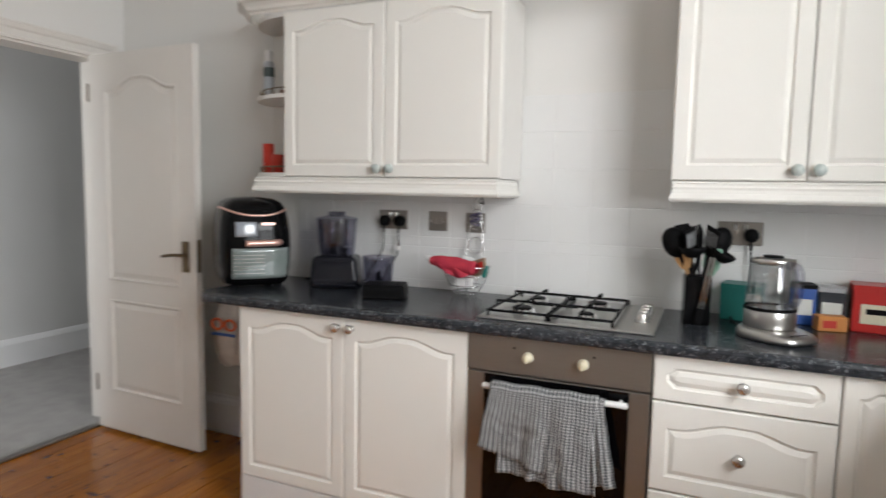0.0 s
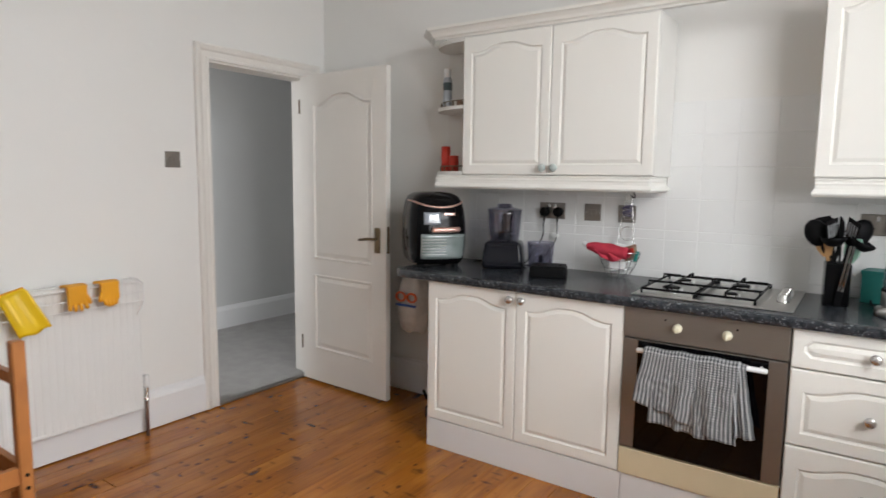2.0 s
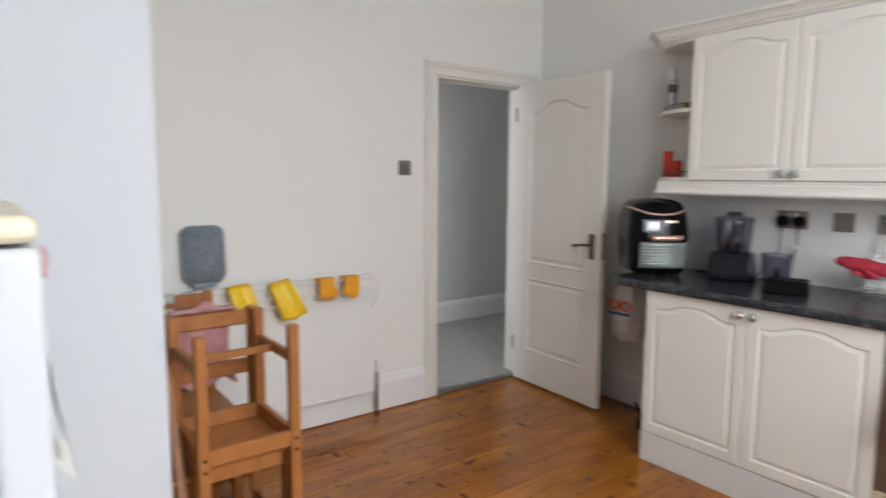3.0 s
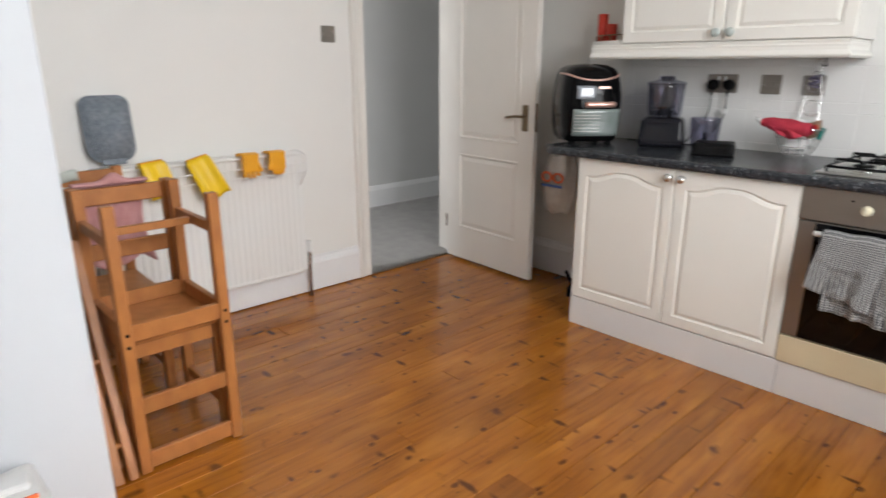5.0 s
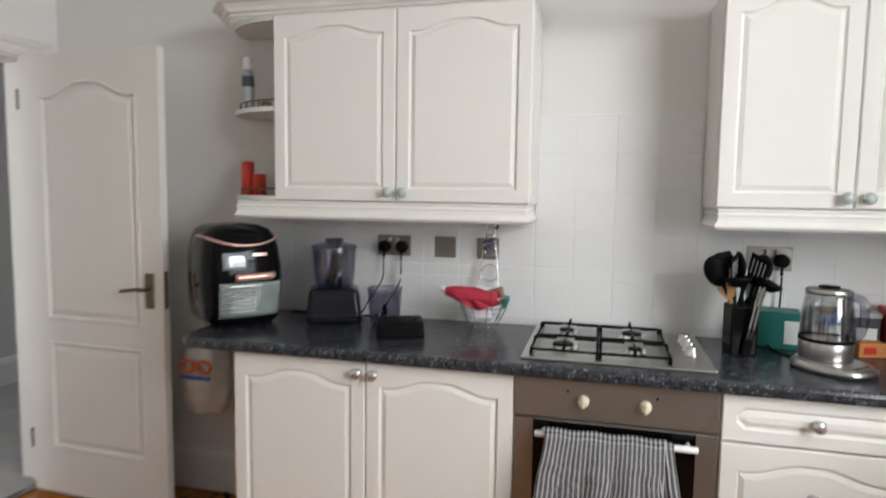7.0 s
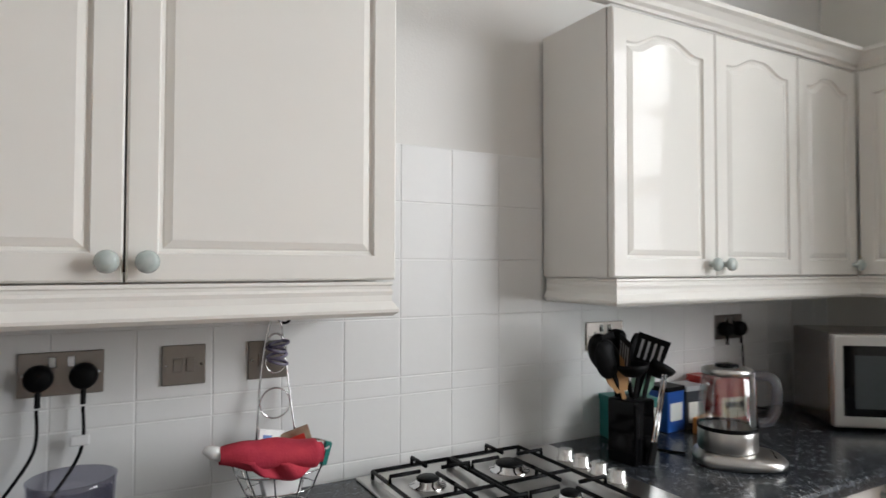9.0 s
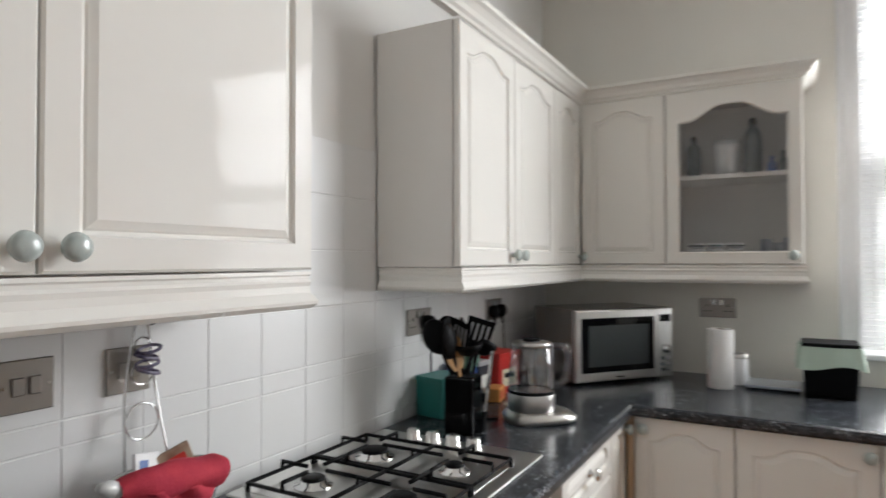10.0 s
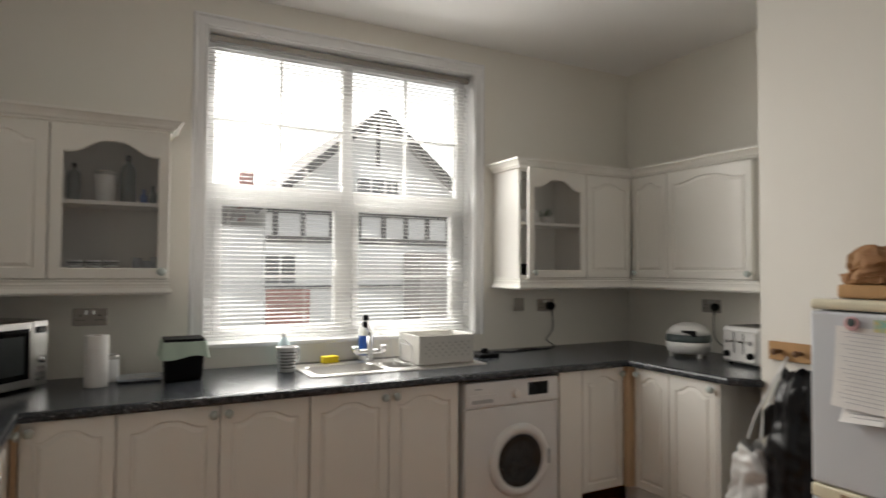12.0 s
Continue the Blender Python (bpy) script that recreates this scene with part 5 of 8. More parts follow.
M_PLUM = material("plum_plastic", (0.05, 0.04, 0.09), 0.2, second=(0.30, 0.28, 0.36), scale=60, amount=0.8)
M_REDC = material("red_cloth", (0.52, 0.035, 0.06), 0.85, second=(0.36, 0.02, 0.05), scale=20, amount=0.8, bump=0.3, bump_scale=200)
M_BROWNP = material("brown_packet", (0.22, 0.10, 0.06), 0.4, second=(0.5, 0.42, 0.30), scale=25, amount=0.9)
M_TEAL = material("teal_plastic", (0.02, 0.20, 0.17), 0.35, scale=10)
M_BLUE = material("blue_plastic", (0.02, 0.09, 0.36), 0.3, scale=10)
M_ORANGE = material("orange_card", (0.60, 0.24, 0.06), 0.5, scale=12)
M_STAINW = material("pale_wood", (0.45, 0.25, 0.10), 0.55, scale=10, stretch=(4, 4, 0.6), amount=0.9)
M_MINT = material("mint_plastic", (0.36, 0.62, 0.48), 0.4, scale=8)
basket()


def utensils():
    x, y = -0.368, 2.515
    u = thing("utensil_pot", "square glossy black utensil pot", "pot", pose(x, y, TOPZ, 0, 0, 8))
    b = box(-0.042, 0.042, -0.045, 0.045, 0.0, 0.165, 0.006, 2)
    b.faces.ensure_lookup_table()
    part("pot", b, M_BLACK, u)
    part("rim", box(-0.038, 0.038, -0.041, 0.041, 0.1652, 0.1656), M_MATT, u)
    def tool(name, label, dx, dy, tilt, turn, ln, head, mt, hmat=None):
        t = thing(name, label, "utensil", pose(x + dx, y + dy, TOPZ + 0.1665, 0, 0, turn) @ pose(0, 0, 0, 0, tilt, 0) @ Matrix.Scale(1.06, 4))
        part("handle", bar((0, 0, -0.0), (0, 0, ln), 0.012, 0.007, 0.002), hmat or M_MATT, t)
        z = ln
        if head == "spoon":
            part("head", move(lathe([(0, -0.012), (0.022, -0.010), (0.037, 0.0), (0.040, 0.007), (0.034, 0.003), (0.019, -0.005), (0, -0.008)], 20), pose(0, 0, z + 0.035, 0, 90, 90) @ Matrix.Diagonal((1.3, 1, 1, 1))), mt, t, smooth=True)
        elif head == "ladle":
            part("head", move(lathe([(0, -0.035), (0.022, -0.030), (0.038, -0.012), (0.042, 0.0), (0.040, 0.0), (0.020, -0.026), (0, -0.031)], 22), pose(0.025, 0, z + 0.006, 0, 15, 0)), mt, t, smooth=True)
        elif head == "turner":
            hd = part("head", prism([(-0.016, z - 0.01), (0.016, z - 0.01), (0.036, z + 0.02), (0.040, z + 0.085), (-0.040, z + 0.085), (-0.036, z + 0.02)], "y", -0.0015, 0.0015), mt, t)
            for i in range(4):
                xs = -0.024 + i * 0.016
                part("slot", box(xs - 0.003, xs + 0.003, -0.0022, 0.0022, z + 0.022, z + 0.07), M_GREYP, hd)
        elif head == "paddle":
            part("head", prism([(-0.014, z - 0.01), (0.014, z - 0.01), (0.028, z + 0.02), (0.030, z + 0.06), (0.022, z + 0.08), (-0.022, z + 0.08), (-0.030, z + 0.06), (-0.028, z + 0.02)], "y", -0.003, 0.003), mt, t)
    tool("slotted_turner", "black slotted turner in the utensil pot", -0.015, 0.02, -13, 65, 0.07, "turner", M_MATT)
    tool("slotted_turner", "black slotted turner in the utensil pot", 0.02, 0.0, 17, -60, 0.075, "turner", M_MATT)
    tool("ladle", "black ladle in the utensil pot", 0.026, -0.02, 16, -10, 0.085, "ladle", M_MATT)
    tool("ladle", "black ladle in the utensil pot", -0.012, -0.024, -12, 170, 0.08, "ladle", M_MATT)
    tool("serving_spoon", "black serving spoon in the utensil pot", -0.03, 0.0, -24, 0, 0.075, "spoon", M_MATT)
    tool("serving_spoon", "black serving spoon in the utensil pot", -0.02, 0.025, -24, -70, 0.08, "spoon", M_MATT)
    tool("serving_spoon", "black serving spoon in the utensil pot", 0.005, 0.0, 20, 95, 0.085, "spoon", M_MATT)
    tool("wooden_spoon", "pale wooden spoon in the utensil pot", -0.03, -0.006, -18, -20, 0.03, "paddle", M_STAINW, M_STAINW)
    tool("spatula", "mint green silicone spatula in the utensil pot", 0.036, 0.0, 9, -30, 0.012, "paddle", M_MINT, M_MINT)
    tool("serving_spoon", "black serving spoon in the utensil pot", 0.018, 0.02, 24, 20, 0.08, "spoon", M_MATT)
    tool("fish_slice", "black fish slice in the utensil pot", -0.02, 0.03, -14, 8, 0.085, "paddle", M_MATT)
    k = thing("tongs", "steel kitchen tongs leaning on the utensil pot", "tongs", pose(x + 0.008, y - 0.058, TOPZ + 0.004, 4, 9, 0))
    for dx in (-0.006, 0.006):
        part("arm", box(dx - 0.004, dx + 0.004, -0.002, 0.002, 0.0, 0.235, 0.001), M_CHROME, k)
    part("grip", box(-0.012, 0.012, -0.006, 0.006, 0.0, 0.06, 0.003), M_MATT, k)


utensils()


def kettle():
    u = thing("glass_kettle", "glass and steel electric kettle on its base", "kettle", pose(-0.152, 2.385, TOPZ, 0, 0, -58))
    part("base", loft([(0.082, 0.082, 0.0, 0), (0.088, 0.112, 0.006, 0.026), (0.088, 0.114, 0.018, 0.026), (0.083, 0.104, 0.028, 0.022), (0.074, 0.080, 0.035, 0.006)], 40, 2.8), M_STEEL, u, smooth=True, m=pose(0, 0, 0, 0, 0, -80))
    part("buttons", box(-0.035, 0.035, 0.092, 0.112, 0.0272, 0.031, 0.001), M_BLACK, u, m=pose(0, 0, 0, 0, 0, -80))
    part("collar", lathe([(0, 0.036), (0.072, 0.036), (0.074, 0.040), (0.074, 0.088), (0.072, 0.092), (0, 0.092)], 32), M_STEEL, u, "brushed steel heater collar", True)
    part("band", lathe([(0.0745, 0.090), (0.0755, 0.093), (0.0755, 0.098), (0.0745, 0.100)], 32), M_MATT, u, smooth=True)
    gl = part("glass_body", lathe([(0.0735, 0.099), (0.0735, 0.115), (0.071, 0.17), (0.064, 0.225), (0.060, 0.235), (0.0575, 0.235), (0.0685, 0.17), (0.071, 0.115), (0.071, 0.099)], 36), M_CLEARG, u, "clear glass jug", True)
    part("lid_ring", lathe([(0.058, 0.232), (0.063, 0.234), (0.063, 0.246), (0.054, 0.249), (0.030, 0.251), (0, 0.251)], 32), M_STEEL, u, "steel lid", True)
    part("lid_knob", lathe([(0.03, 0.250), (0.028, 0.258), (0, 0.259)], 20), M_BLACK, u, smooth=True)
    part("spout", prism([(-0.016, 0.0), (0.016, 0.0), (0.0, 0.030)], "z", 0.222, 0.246), M_STEEL, u, m=pose(0, 0.050, 0))
    part("handle", wire([(0.06, 0, 0.232), (0.100, 0, 0.232), (0.116, 0, 0.21), (0.114, 0, 0.15), (0.098, 0, 0.118), (0.072, 0, 0.112)], 0.0125, 12, smooth_n=5), M_CLEAR, u, "clear grey handle", True)
    part("strap", box(0.054, 0.068, -0.012, 0.012, 0.10, 0.24, 0.003), M_STEEL, u, m=pose(0, 0, 0))


kettle()


def carton(name, label, m, w, d, h, mt, extra=()):
    u = thing(name, label, "box", m)
    part("carton", box(-w / 2, w / 2, -d / 2, d / 2, 0, h, 0.003), mt, u)
    for nm, bx, mm in extra:
        part(nm, box(*bx, 0.0006), mm, u)
    return u


M_SLATE0 = material("dark_grey_tin", (0.045, 0.05, 0.06), 0.3, scale=8)
M_TEALC = material("teal_card", (0.015, 0.17, 0.15), 0.45, scale=6)
M_TINR = material("red_tin", (0.50, 0.022, 0.018), 0.35, scale=5)
M_GREENW = material("white_card", (0.72, 0.74, 0.70), 0.55, scale=8)
carton("tea_box", "teal green cardboard tea box with a white label", pose(-0.215, 2.675, TOPZ, 0, 0, -12), 0.13, 0.11, 0.125, M_TEALC,
       [("label", (0.02, 0.0655, -0.058, -0.0552, 0.02, 0.10), M_GREENW), ("lid", (-0.067, 0.067, -0.057, 0.057, 0.112, 0.128), M_TEALC)])
carton("blue_tin", "blue storage tin with a white label", pose(-0.035, 2.695, TOPZ, 0, 0, 5), 0.085, 0.085, 0.135, M_BLUE, [("label", (-0.03, 0.03, -0.0435, -0.0425, 0.035, 0.09), M_GREENW), ("lid", (-0.044, 0.044, -0.044, 0.044, 0.126, 0.14), M_MATT)])
carton("dark_tin", "dark grey storage tin with a white label", pose(0.058, 2.69, TOPZ, 0, 0, -4), 0.08, 0.08, 0.13, M_SLATE0, [("label", (-0.03, 0.03, -0.0415, -0.0402, 0.02, 0.085), M_GREENW), ("lid", (-0.042, 0.042, -0.042, 0.042, 0.12, 0.136), M_GREYP)])
carton("biscuit_tub", "red plastic tub with a cream label", pose(0.190, 2.665, TOPZ, 0, 0, -6), 0.155, 0.12, 0.145, M_TINR,
       [("label", (-0.055, 0.055, -0.0615, -0.0602, 0.03, 0.095), M_CREAMP), ("label_bar", (-0.04, 0.04, -0.0622, -0.0616, 0.062, 0.08), M_MATT), ("lid", (-0.08, 0.08, -0.063, 0.063, 0.138, 0.156), M_TINR)])
carton("snack_box", "small orange cardboard box", pose(0.045, 2.60, TOPZ, 0, 0, 12), 0.09, 0.05, 0.05, M_ORANGE, [("label", (-0.03, 0.01, -0.0258, -0.0252, 0.012, 0.036), M_RED)])
carton("spice_box", "yellow and brown cardboard box", pose(0.325, 2.69, TOPZ, 0, 0, -14), 0.09, 0.07, 0.12, M_ORANGE, [("label", (-0.03, 0.03, -0.036, -0.0352, 0.03, 0.08), M_CREAMP)])


M_SCREEN = material("dark_mesh_screen", (0.050, 0.058, 0.060), 0.2, spec=0.4, scale=200, amount=0.8)


M_CASING = material("microwave_casing", (0.30, 0.28, 0.26), 0.22, 0.9, scale=10, amount=0.3)


def microwave():
    u = thing("microwave", "silver microwave oven standing across the corner of the worktop", "microwave", pose(0.695, 2.390, TOPZ, 0, 0, -38.5))
    w, d, h = 0.49, 0.31, 0.305
    part("casing", box(-w / 2, w / 2, -d / 2 + 0.02, d / 2, 0.012, h, 0.006, 2), M_CASING, u, "grey-brown steel casing")
    f = part("door", box(-w / 2, w / 2 - 0.085, -d / 2 - 0.008, -d / 2 + 0.019, 0.014, h - 0.002, 0.006, 2), M_STEEL, u, "silver door with a black window")
    part("door_window", box(-w / 2 + 0.028, w / 2 - 0.10, -d / 2 - 0.010, -d / 2 - 0.006, 0.05, h - 0.035, 0.002), M_DGLASS, f)
    part("mesh_screen", box(-w / 2 + 0.06, w / 2 - 0.13, -d / 2 - 0.0112, -d / 2 - 0.0098, 0.075, h - 0.065, 0.001), M_SCREEN, f)
    part("badge", box(-0.05, -0.01, -d / 2 - 0.010, -d / 2 - 0.007, 0.026, 0.032), M_MATT, f)
    p = part("control_panel", box(w / 2 - 0.083, w / 2, -d / 2 - 0.006, -d / 2 + 0.019, 0.014, h - 0.002, 0.004, 2), M_STEEL, u)
    part("display", box(w / 2 - 0.07, w / 2 - 0.012, -d / 2 - 0.0075, -d / 2 - 0.005, h - 0.06, h - 0.03), M_DGLASS, p)
    part("dial", lathe([(0, 0), (0.019, 0), (0.017, 0.016), (0, 0.016)], 20, pose(w / 2 - 0.041, -d / 2 - 0.006, 0.13, 90)), M_CHROME, p, "silver dial", True)
    for i in range(3):
        part("button", box(w / 2 - 0.066, w / 2 - 0.016, -d / 2 - 0.009, -d / 2 - 0.005, 0.035 + i * 0.024, 0.052 + i * 0.024, 0.002), M_CHROME, p)
    for x in (-0.19, 0.19):
        for y in (-0.1, 0.11):
            part("foot", rod((x, y, 0), (x, y, 0.013), 0.014, 10), M_MATT, u)


microwave()


def east_things():
    u = thing("kitchen_roll", "white kitchen paper roll standing on the worktop", "paper roll", pose(0.685, 1.915, TOPZ))
    part("paper", lathe([(0.018, 0.0), (0.048, 0.0), (0.0495, 0.003), (0.0495, 0.228), (0.047, 0.231), (0.018, 0.231), (0.018, 0.0)], 32), M_PAPER, u, smooth=True)
    part("core", lathe([(0.018, 0.001), (0.0185, 0.2315), (0.016, 0.2315), (0.016, 0.001)], 20), M_BROWNP, u)
    u = thing("storage_jar", "small white storage jar", "jar", pose(0.80, 1.86, TOPZ))
    part("body", lathe([(0, 0), (0.036, 0), (0.038, 0.004), (0.038, 0.105), (0.034, 0.11), (0, 0.11)], 24), M_WHITE, u, smooth=True)
    part("lid", lathe([(0.039, 0.106), (0.040, 0.122), (0.034, 0.126), (0, 0.126)], 24), M_STEEL, u, smooth=True)
    u = thing("kitchen_scale", "flat grey kitchen scale lying on the worktop", "scale", pose(0.78, 1.735, TOPZ))
    part("platform", box(-0.085, 0.085, -0.095, 0.095, 0.006, 0.018, 0.004, 2), M_GREYGL, u)
    for x in (-0.07, 0.07):
        for y in (-0.08, 0.08):
            part("foot", rod((x, y, 0), (x, y, 0.0075), 0.008, 8), M_MATT, u)
    u = thing("food_caddy", "black food waste caddy lined with a pale green bag", "bin", pose(0.735, 1.545, TOPZ))
    part("bucket", move(soft_box(0.15, 0.165, 0.18, -0.12, 0.012, 3), pose(0, 0, 0)), M_MATT, u)
    b = sheet(lambda p, q: ((0.091 + 0.006 * math.sin(p * 40) + 0.014 * q) * (1.0 if abs(math.cos(p * 2 * math.pi)) < 2 else 1) * max(-1, min(1, 1.35 * math.cos(p * 2 * math.pi))),
                            (0.098 + 0.006 * math.sin(p * 33 + 1) + 0.012 * q) * max(-1, min(1, 1.35 * math.sin(p * 2 * math.pi))), 0.186 - 0.075 * q + 0.010 * math.sin(p * 26) * q), 60, 5)
    part("liner", b, M_LINER, u, "pale green compostable liner folded over the rim", True)
    part("lid", box(-0.085, 0.085, -0.092, 0.092, 0.187, 0.199, 0.004, 2), M_MATT, u)


M_PAPER = material("paper", (0.80, 0.79, 0.77), 0.85, scale=40, amount=0.3, bump=0.2, bump_scale=150)
M_LINER = material("green_liner", (0.50, 0.62, 0.52), 0.45, scale=15, amount=0.5)
east_things()


def sink():
    x0, x1, y0, y1 = SINK
    u = thing("sink", "stainless steel sink with one and a half bowls and a drainer", "sink")
    holes = [(x0 + 0.06, x1 - 0.10, y1 - 0.44, y1 - 0.05), (x0 + 0.10, x1 - 0.12, y1 - 0.62, y1 - 0.47)]
    b = bmesh.new()
    z = TOPZ + 0.006
    def rr(a, c, d, e, zz, r=0.04, k=6):
        pts = []
        for cx, cy, a0 in ((c - r, e - r, 0), (a + r, e - r, 90), (a + r, d + r, 180), (c - r, d + r, 270)):
            for i in range(k + 1):
                t = radians(a0 + 90 * i / k)
                pts.append(b.verts.new((cx + r * math.cos(t), cy + r * math.sin(t), zz)))
        return pts
    def loop_edges(vs):
        return [b.edges.new((vs[i], vs[(i + 1) % len(vs)])) for i in range(len(vs))]
    out = rr(x0 + 0.004, x1 - 0.004, y0 + 0.004, y1 - 0.004, z, 0.03)
    es = loop_edges(out)
    tops = []
    for h in holes:
        t = rr(*h, z)
        tops.append(t)
        es += loop_edges(t)
    bmesh.ops.triangle_fill(b, edges=es, use_beauty=True)
    low = rr(x0, x1, y0, y1, TOPZ + 0.0006, 0.03)
    for i in range(len(out)):
        j = (i + 1) % len(out)
        b.faces.new((out[i], out[j], low[j], low[i]))
    for (a, c, d, e), t, dep in zip(holes, tops, (0.16, 0.11)):
        prev = t
        for ins, dz in ((0.004, 0.006), (0.008, 0.03), (0.016, dep - 0.02), (0.03, dep)):
            r = rr(a + ins, c - ins, d + ins, e - ins, z - dz, 0.045)
            for i in range(len(r)):
                j = (i + 1) % len(r)
                b.faces.new((prev[i], prev[j], r[j], r[i]))
            prev = r
        b.faces.new(prev)
    part("basin", b, M_STEEL, u)
    for i in range(8):
        part("drainer_groove", box(x0 + 0.06, x1 - 0.08, y0 + 0.06 + i * 0.035, y0 + 0.068 + i * 0.035, z - 0.0005, z + 0.002, 0.001), M_STEEL, u)
    for a, c, d, e in holes:
        part("waste", lathe([(0, 0), (0.028, 0), (0.03, 0.003), (0.024, 0.003), (0, 0.001)], 20, pose((a + c) / 2, (d + e) / 2, z - (0.158 if e > y1 - 0.2 else 0.108))), M_CHROME, u)
    t = thing("mixer_tap", "chrome mixer tap with a long angled spout and cross handles", "tap", pose(x1 - 0.045, 0.535, z))
    part("body", lathe([(0, 0), (0.026, 0), (0.026, 0.006), (0.019, 0.012), (0.018, 0.075), (0.015, 0.085), (0.013, 0.15), (0, 0.152)], 20), M_CHROME, t, smooth=True)
    part("bridge", rod((0, -0.085, 0.055), (0, 0.085, 0.055), 0.014, 14), M_CHROME, t, smooth=True)
    for y in (-0.085, 0.085):
        part("tap_handle", lathe([(0, 0), (0.016, 0), (0.02, 0.012), (0.02, 0.03), (0.014, 0.036), (0, 0.037)], 16, pose(0, y, 0.055)), M_CHROME, t, smooth=True)
    part("spout", wire([(0, 0, 0.13), (-0.02, 0.01, 0.17), (-0.10, 0.05, 0.20), (-0.19, 0.10, 0.225)], 0.011, 12, smooth_n=5), M_CHROME, t, smooth=True)
    part("spout_end", rod((-0.175, 0.092, 0.222), (-0.215, 0.113, 0.235), 0.0155, 14), M_CHAR, t, "dark grey spray head", True)


sink()


def bottle(name, label, m, r, h, mt, cap, pump=False, liquid=None):
    u = thing(name, label, "bottle", m)
    part("body", lathe([(0, 0), (r * 0.92, 0), (r, 0.006), (r, h * 0.62), (r * 0.86, h * 0.74), (r * 0.36, h * 0.84), (r * 0.34, h * 0.88), (0, h * 0.88)], 24), mt, u, smooth=True)
    part("cap", lathe([(0, h * 0.88), (r * 0.42, h * 0.88), (r * 0.40, h * 0.97), (r * 0.2, h), (0, h)], 16), cap, u, smooth=True)
    if liquid:
        part("label_band", lathe([(r * 1.006, h * 0.10), (r * 1.012, h * 0.12), (r * 1.012, h * 0.52), (r * 1.006, h * 0.54)], 24), liquid, u, smooth=True)
    return u


M_PALEB = material("pale_blue_plastic", (0.55, 0.68, 0.72), 0.2, scale=8)
M_TURQ = material("turquoise_liquid", (0.05, 0.36, 0.42), 0.25, scale=8)
bottle("soap_bottle", "clear bottle of turquoise washing-up liquid", pose(0.885, 1.015, TOPZ), 0.034, 0.185, M_PALEB, M_WHITE, liquid=M_TURQ)
bottle("soap_bottle", "white and blue cleaner bottle behind the tap", pose(0.935, 0.515, TOPZ), 0.042, 0.265, M_WHITE, M_MATT, liquid=M_BLUE)


def jug():
    u = thing("measuring_jug", "clear plastic measuring jug with dark printed marks", "jug", pose(0.70, 1.045, TOPZ))
    part("jug", lathe([(0, 0.001), (0.040, 0.001), (0.044, 0.006), (0.054, 0.125), (0.056, 0.13), (0.052, 0.13), (0.041, 0.008), (0, 0.006)], 28), M_JUG, u, smooth=True)
    for i in range(6):
        z = 0.025 + i * 0.016
        part("mark", wire([((0.0455 + z * 0.083) * math.cos(a / 10), (0.0455 + z * 0.083) * math.sin(a / 10), z) for a in range(22, 40)], 0.0022, 6), M_MATT, u)
    part("handle", wire([(0.03, -0.042, 0.118), (0.05, -0.075, 0.112), (0.05, -0.075, 0.05), (0.028, -0.036, 0.035)], 0.006, 8, smooth_n=5), M_JUG, u, smooth=True)


M_JUG = material("cloudy_plastic", (0.62, 0.63, 0.64), 0.2, scale=8, coat=0.3)
jug()
u = thing("sponge", "yellow washing-up sponge on the back of the sink", "sponge", pose(0.862, 0.76, TOPZ + 0.006, 0, 0, 10))
part("foam", soft_box(0.055, 0.095, 0.038, 0.0, 0.006, 2), material("yellow_foam", (0.75, 0.55, 0.02), 0.9, scale=90, bump=0.6, bump_scale=250), u)


def dish_rack():
    """A pale plastic tub with mesh sides on a wire drainer."""
    x0, x1, y0, y1 = 0.53, 0.80, 0.005, 0.355
    u = thing("dish_rack", "pale grey perforated plastic dish tub on the drainer", "dish rack", pose((x0 + x1) / 2, (y0 + y1) / 2, TOPZ + 0.0085))
    hx, hy, h, t = (x1 - x0) / 2, (y1 - y0) / 2, 0.155, 0.004
    for nm, bx in (("side", (-hx, -hx + t, -hy, hy, 0, h)), ("side", (hx - t, hx, -hy, hy, 0, h)), ("side", (-hx + t, hx - t, -hy, -hy + t, 0, h)), ("side", (-hx + t, hx - t, hy - t, hy, 0, h))):
        part(nm, box(*bx, 0.001), M_TUB, u)
    part("tub_base", box(-hx + t, hx - t, -hy + t, hy - t, 0, t), M_TUB, u)
    part("rim", wire([(-hx, -hy, h), (hx, -hy, h), (hx, hy, h), (-hx, hy, h)], 0.005, 8, closed=True), M_TUB, u)
    for i in range(14):
        for k in range(5):
            if (i + k) % 2 == 0:
                part("perforation", box(-hx - 0.0012, -hx - 0.0002, -hy + 0.03 + i * 0.021, -hy + 0.04 + i * 0.021, 0.04 + k * 0.018, 0.05 + k * 0.018), M_HOLE, u)
    v = thing("wire_rack", "small white coated wire plate rack beside the tub", "rack", pose(0.70, 0.415, TOPZ + 0.0085))
    for xx in (-0.08, 0.08):
        part("hoop", wire([(xx, -0.05, 0), (xx, -0.05, 0.10), (xx, 0.07, 0.155), (xx, 0.05, 0.0)], 0.003, 8, smooth_n=3), M_WHITE, v, smooth=True)
    for z, y in ((0.10, -0.05), (0.15, 0.066), (0.004, 0.0)):
        part("cross_wire", rod((-0.08, y, z), (0.08, y, z), 0.0025, 8), M_WHITE, v)


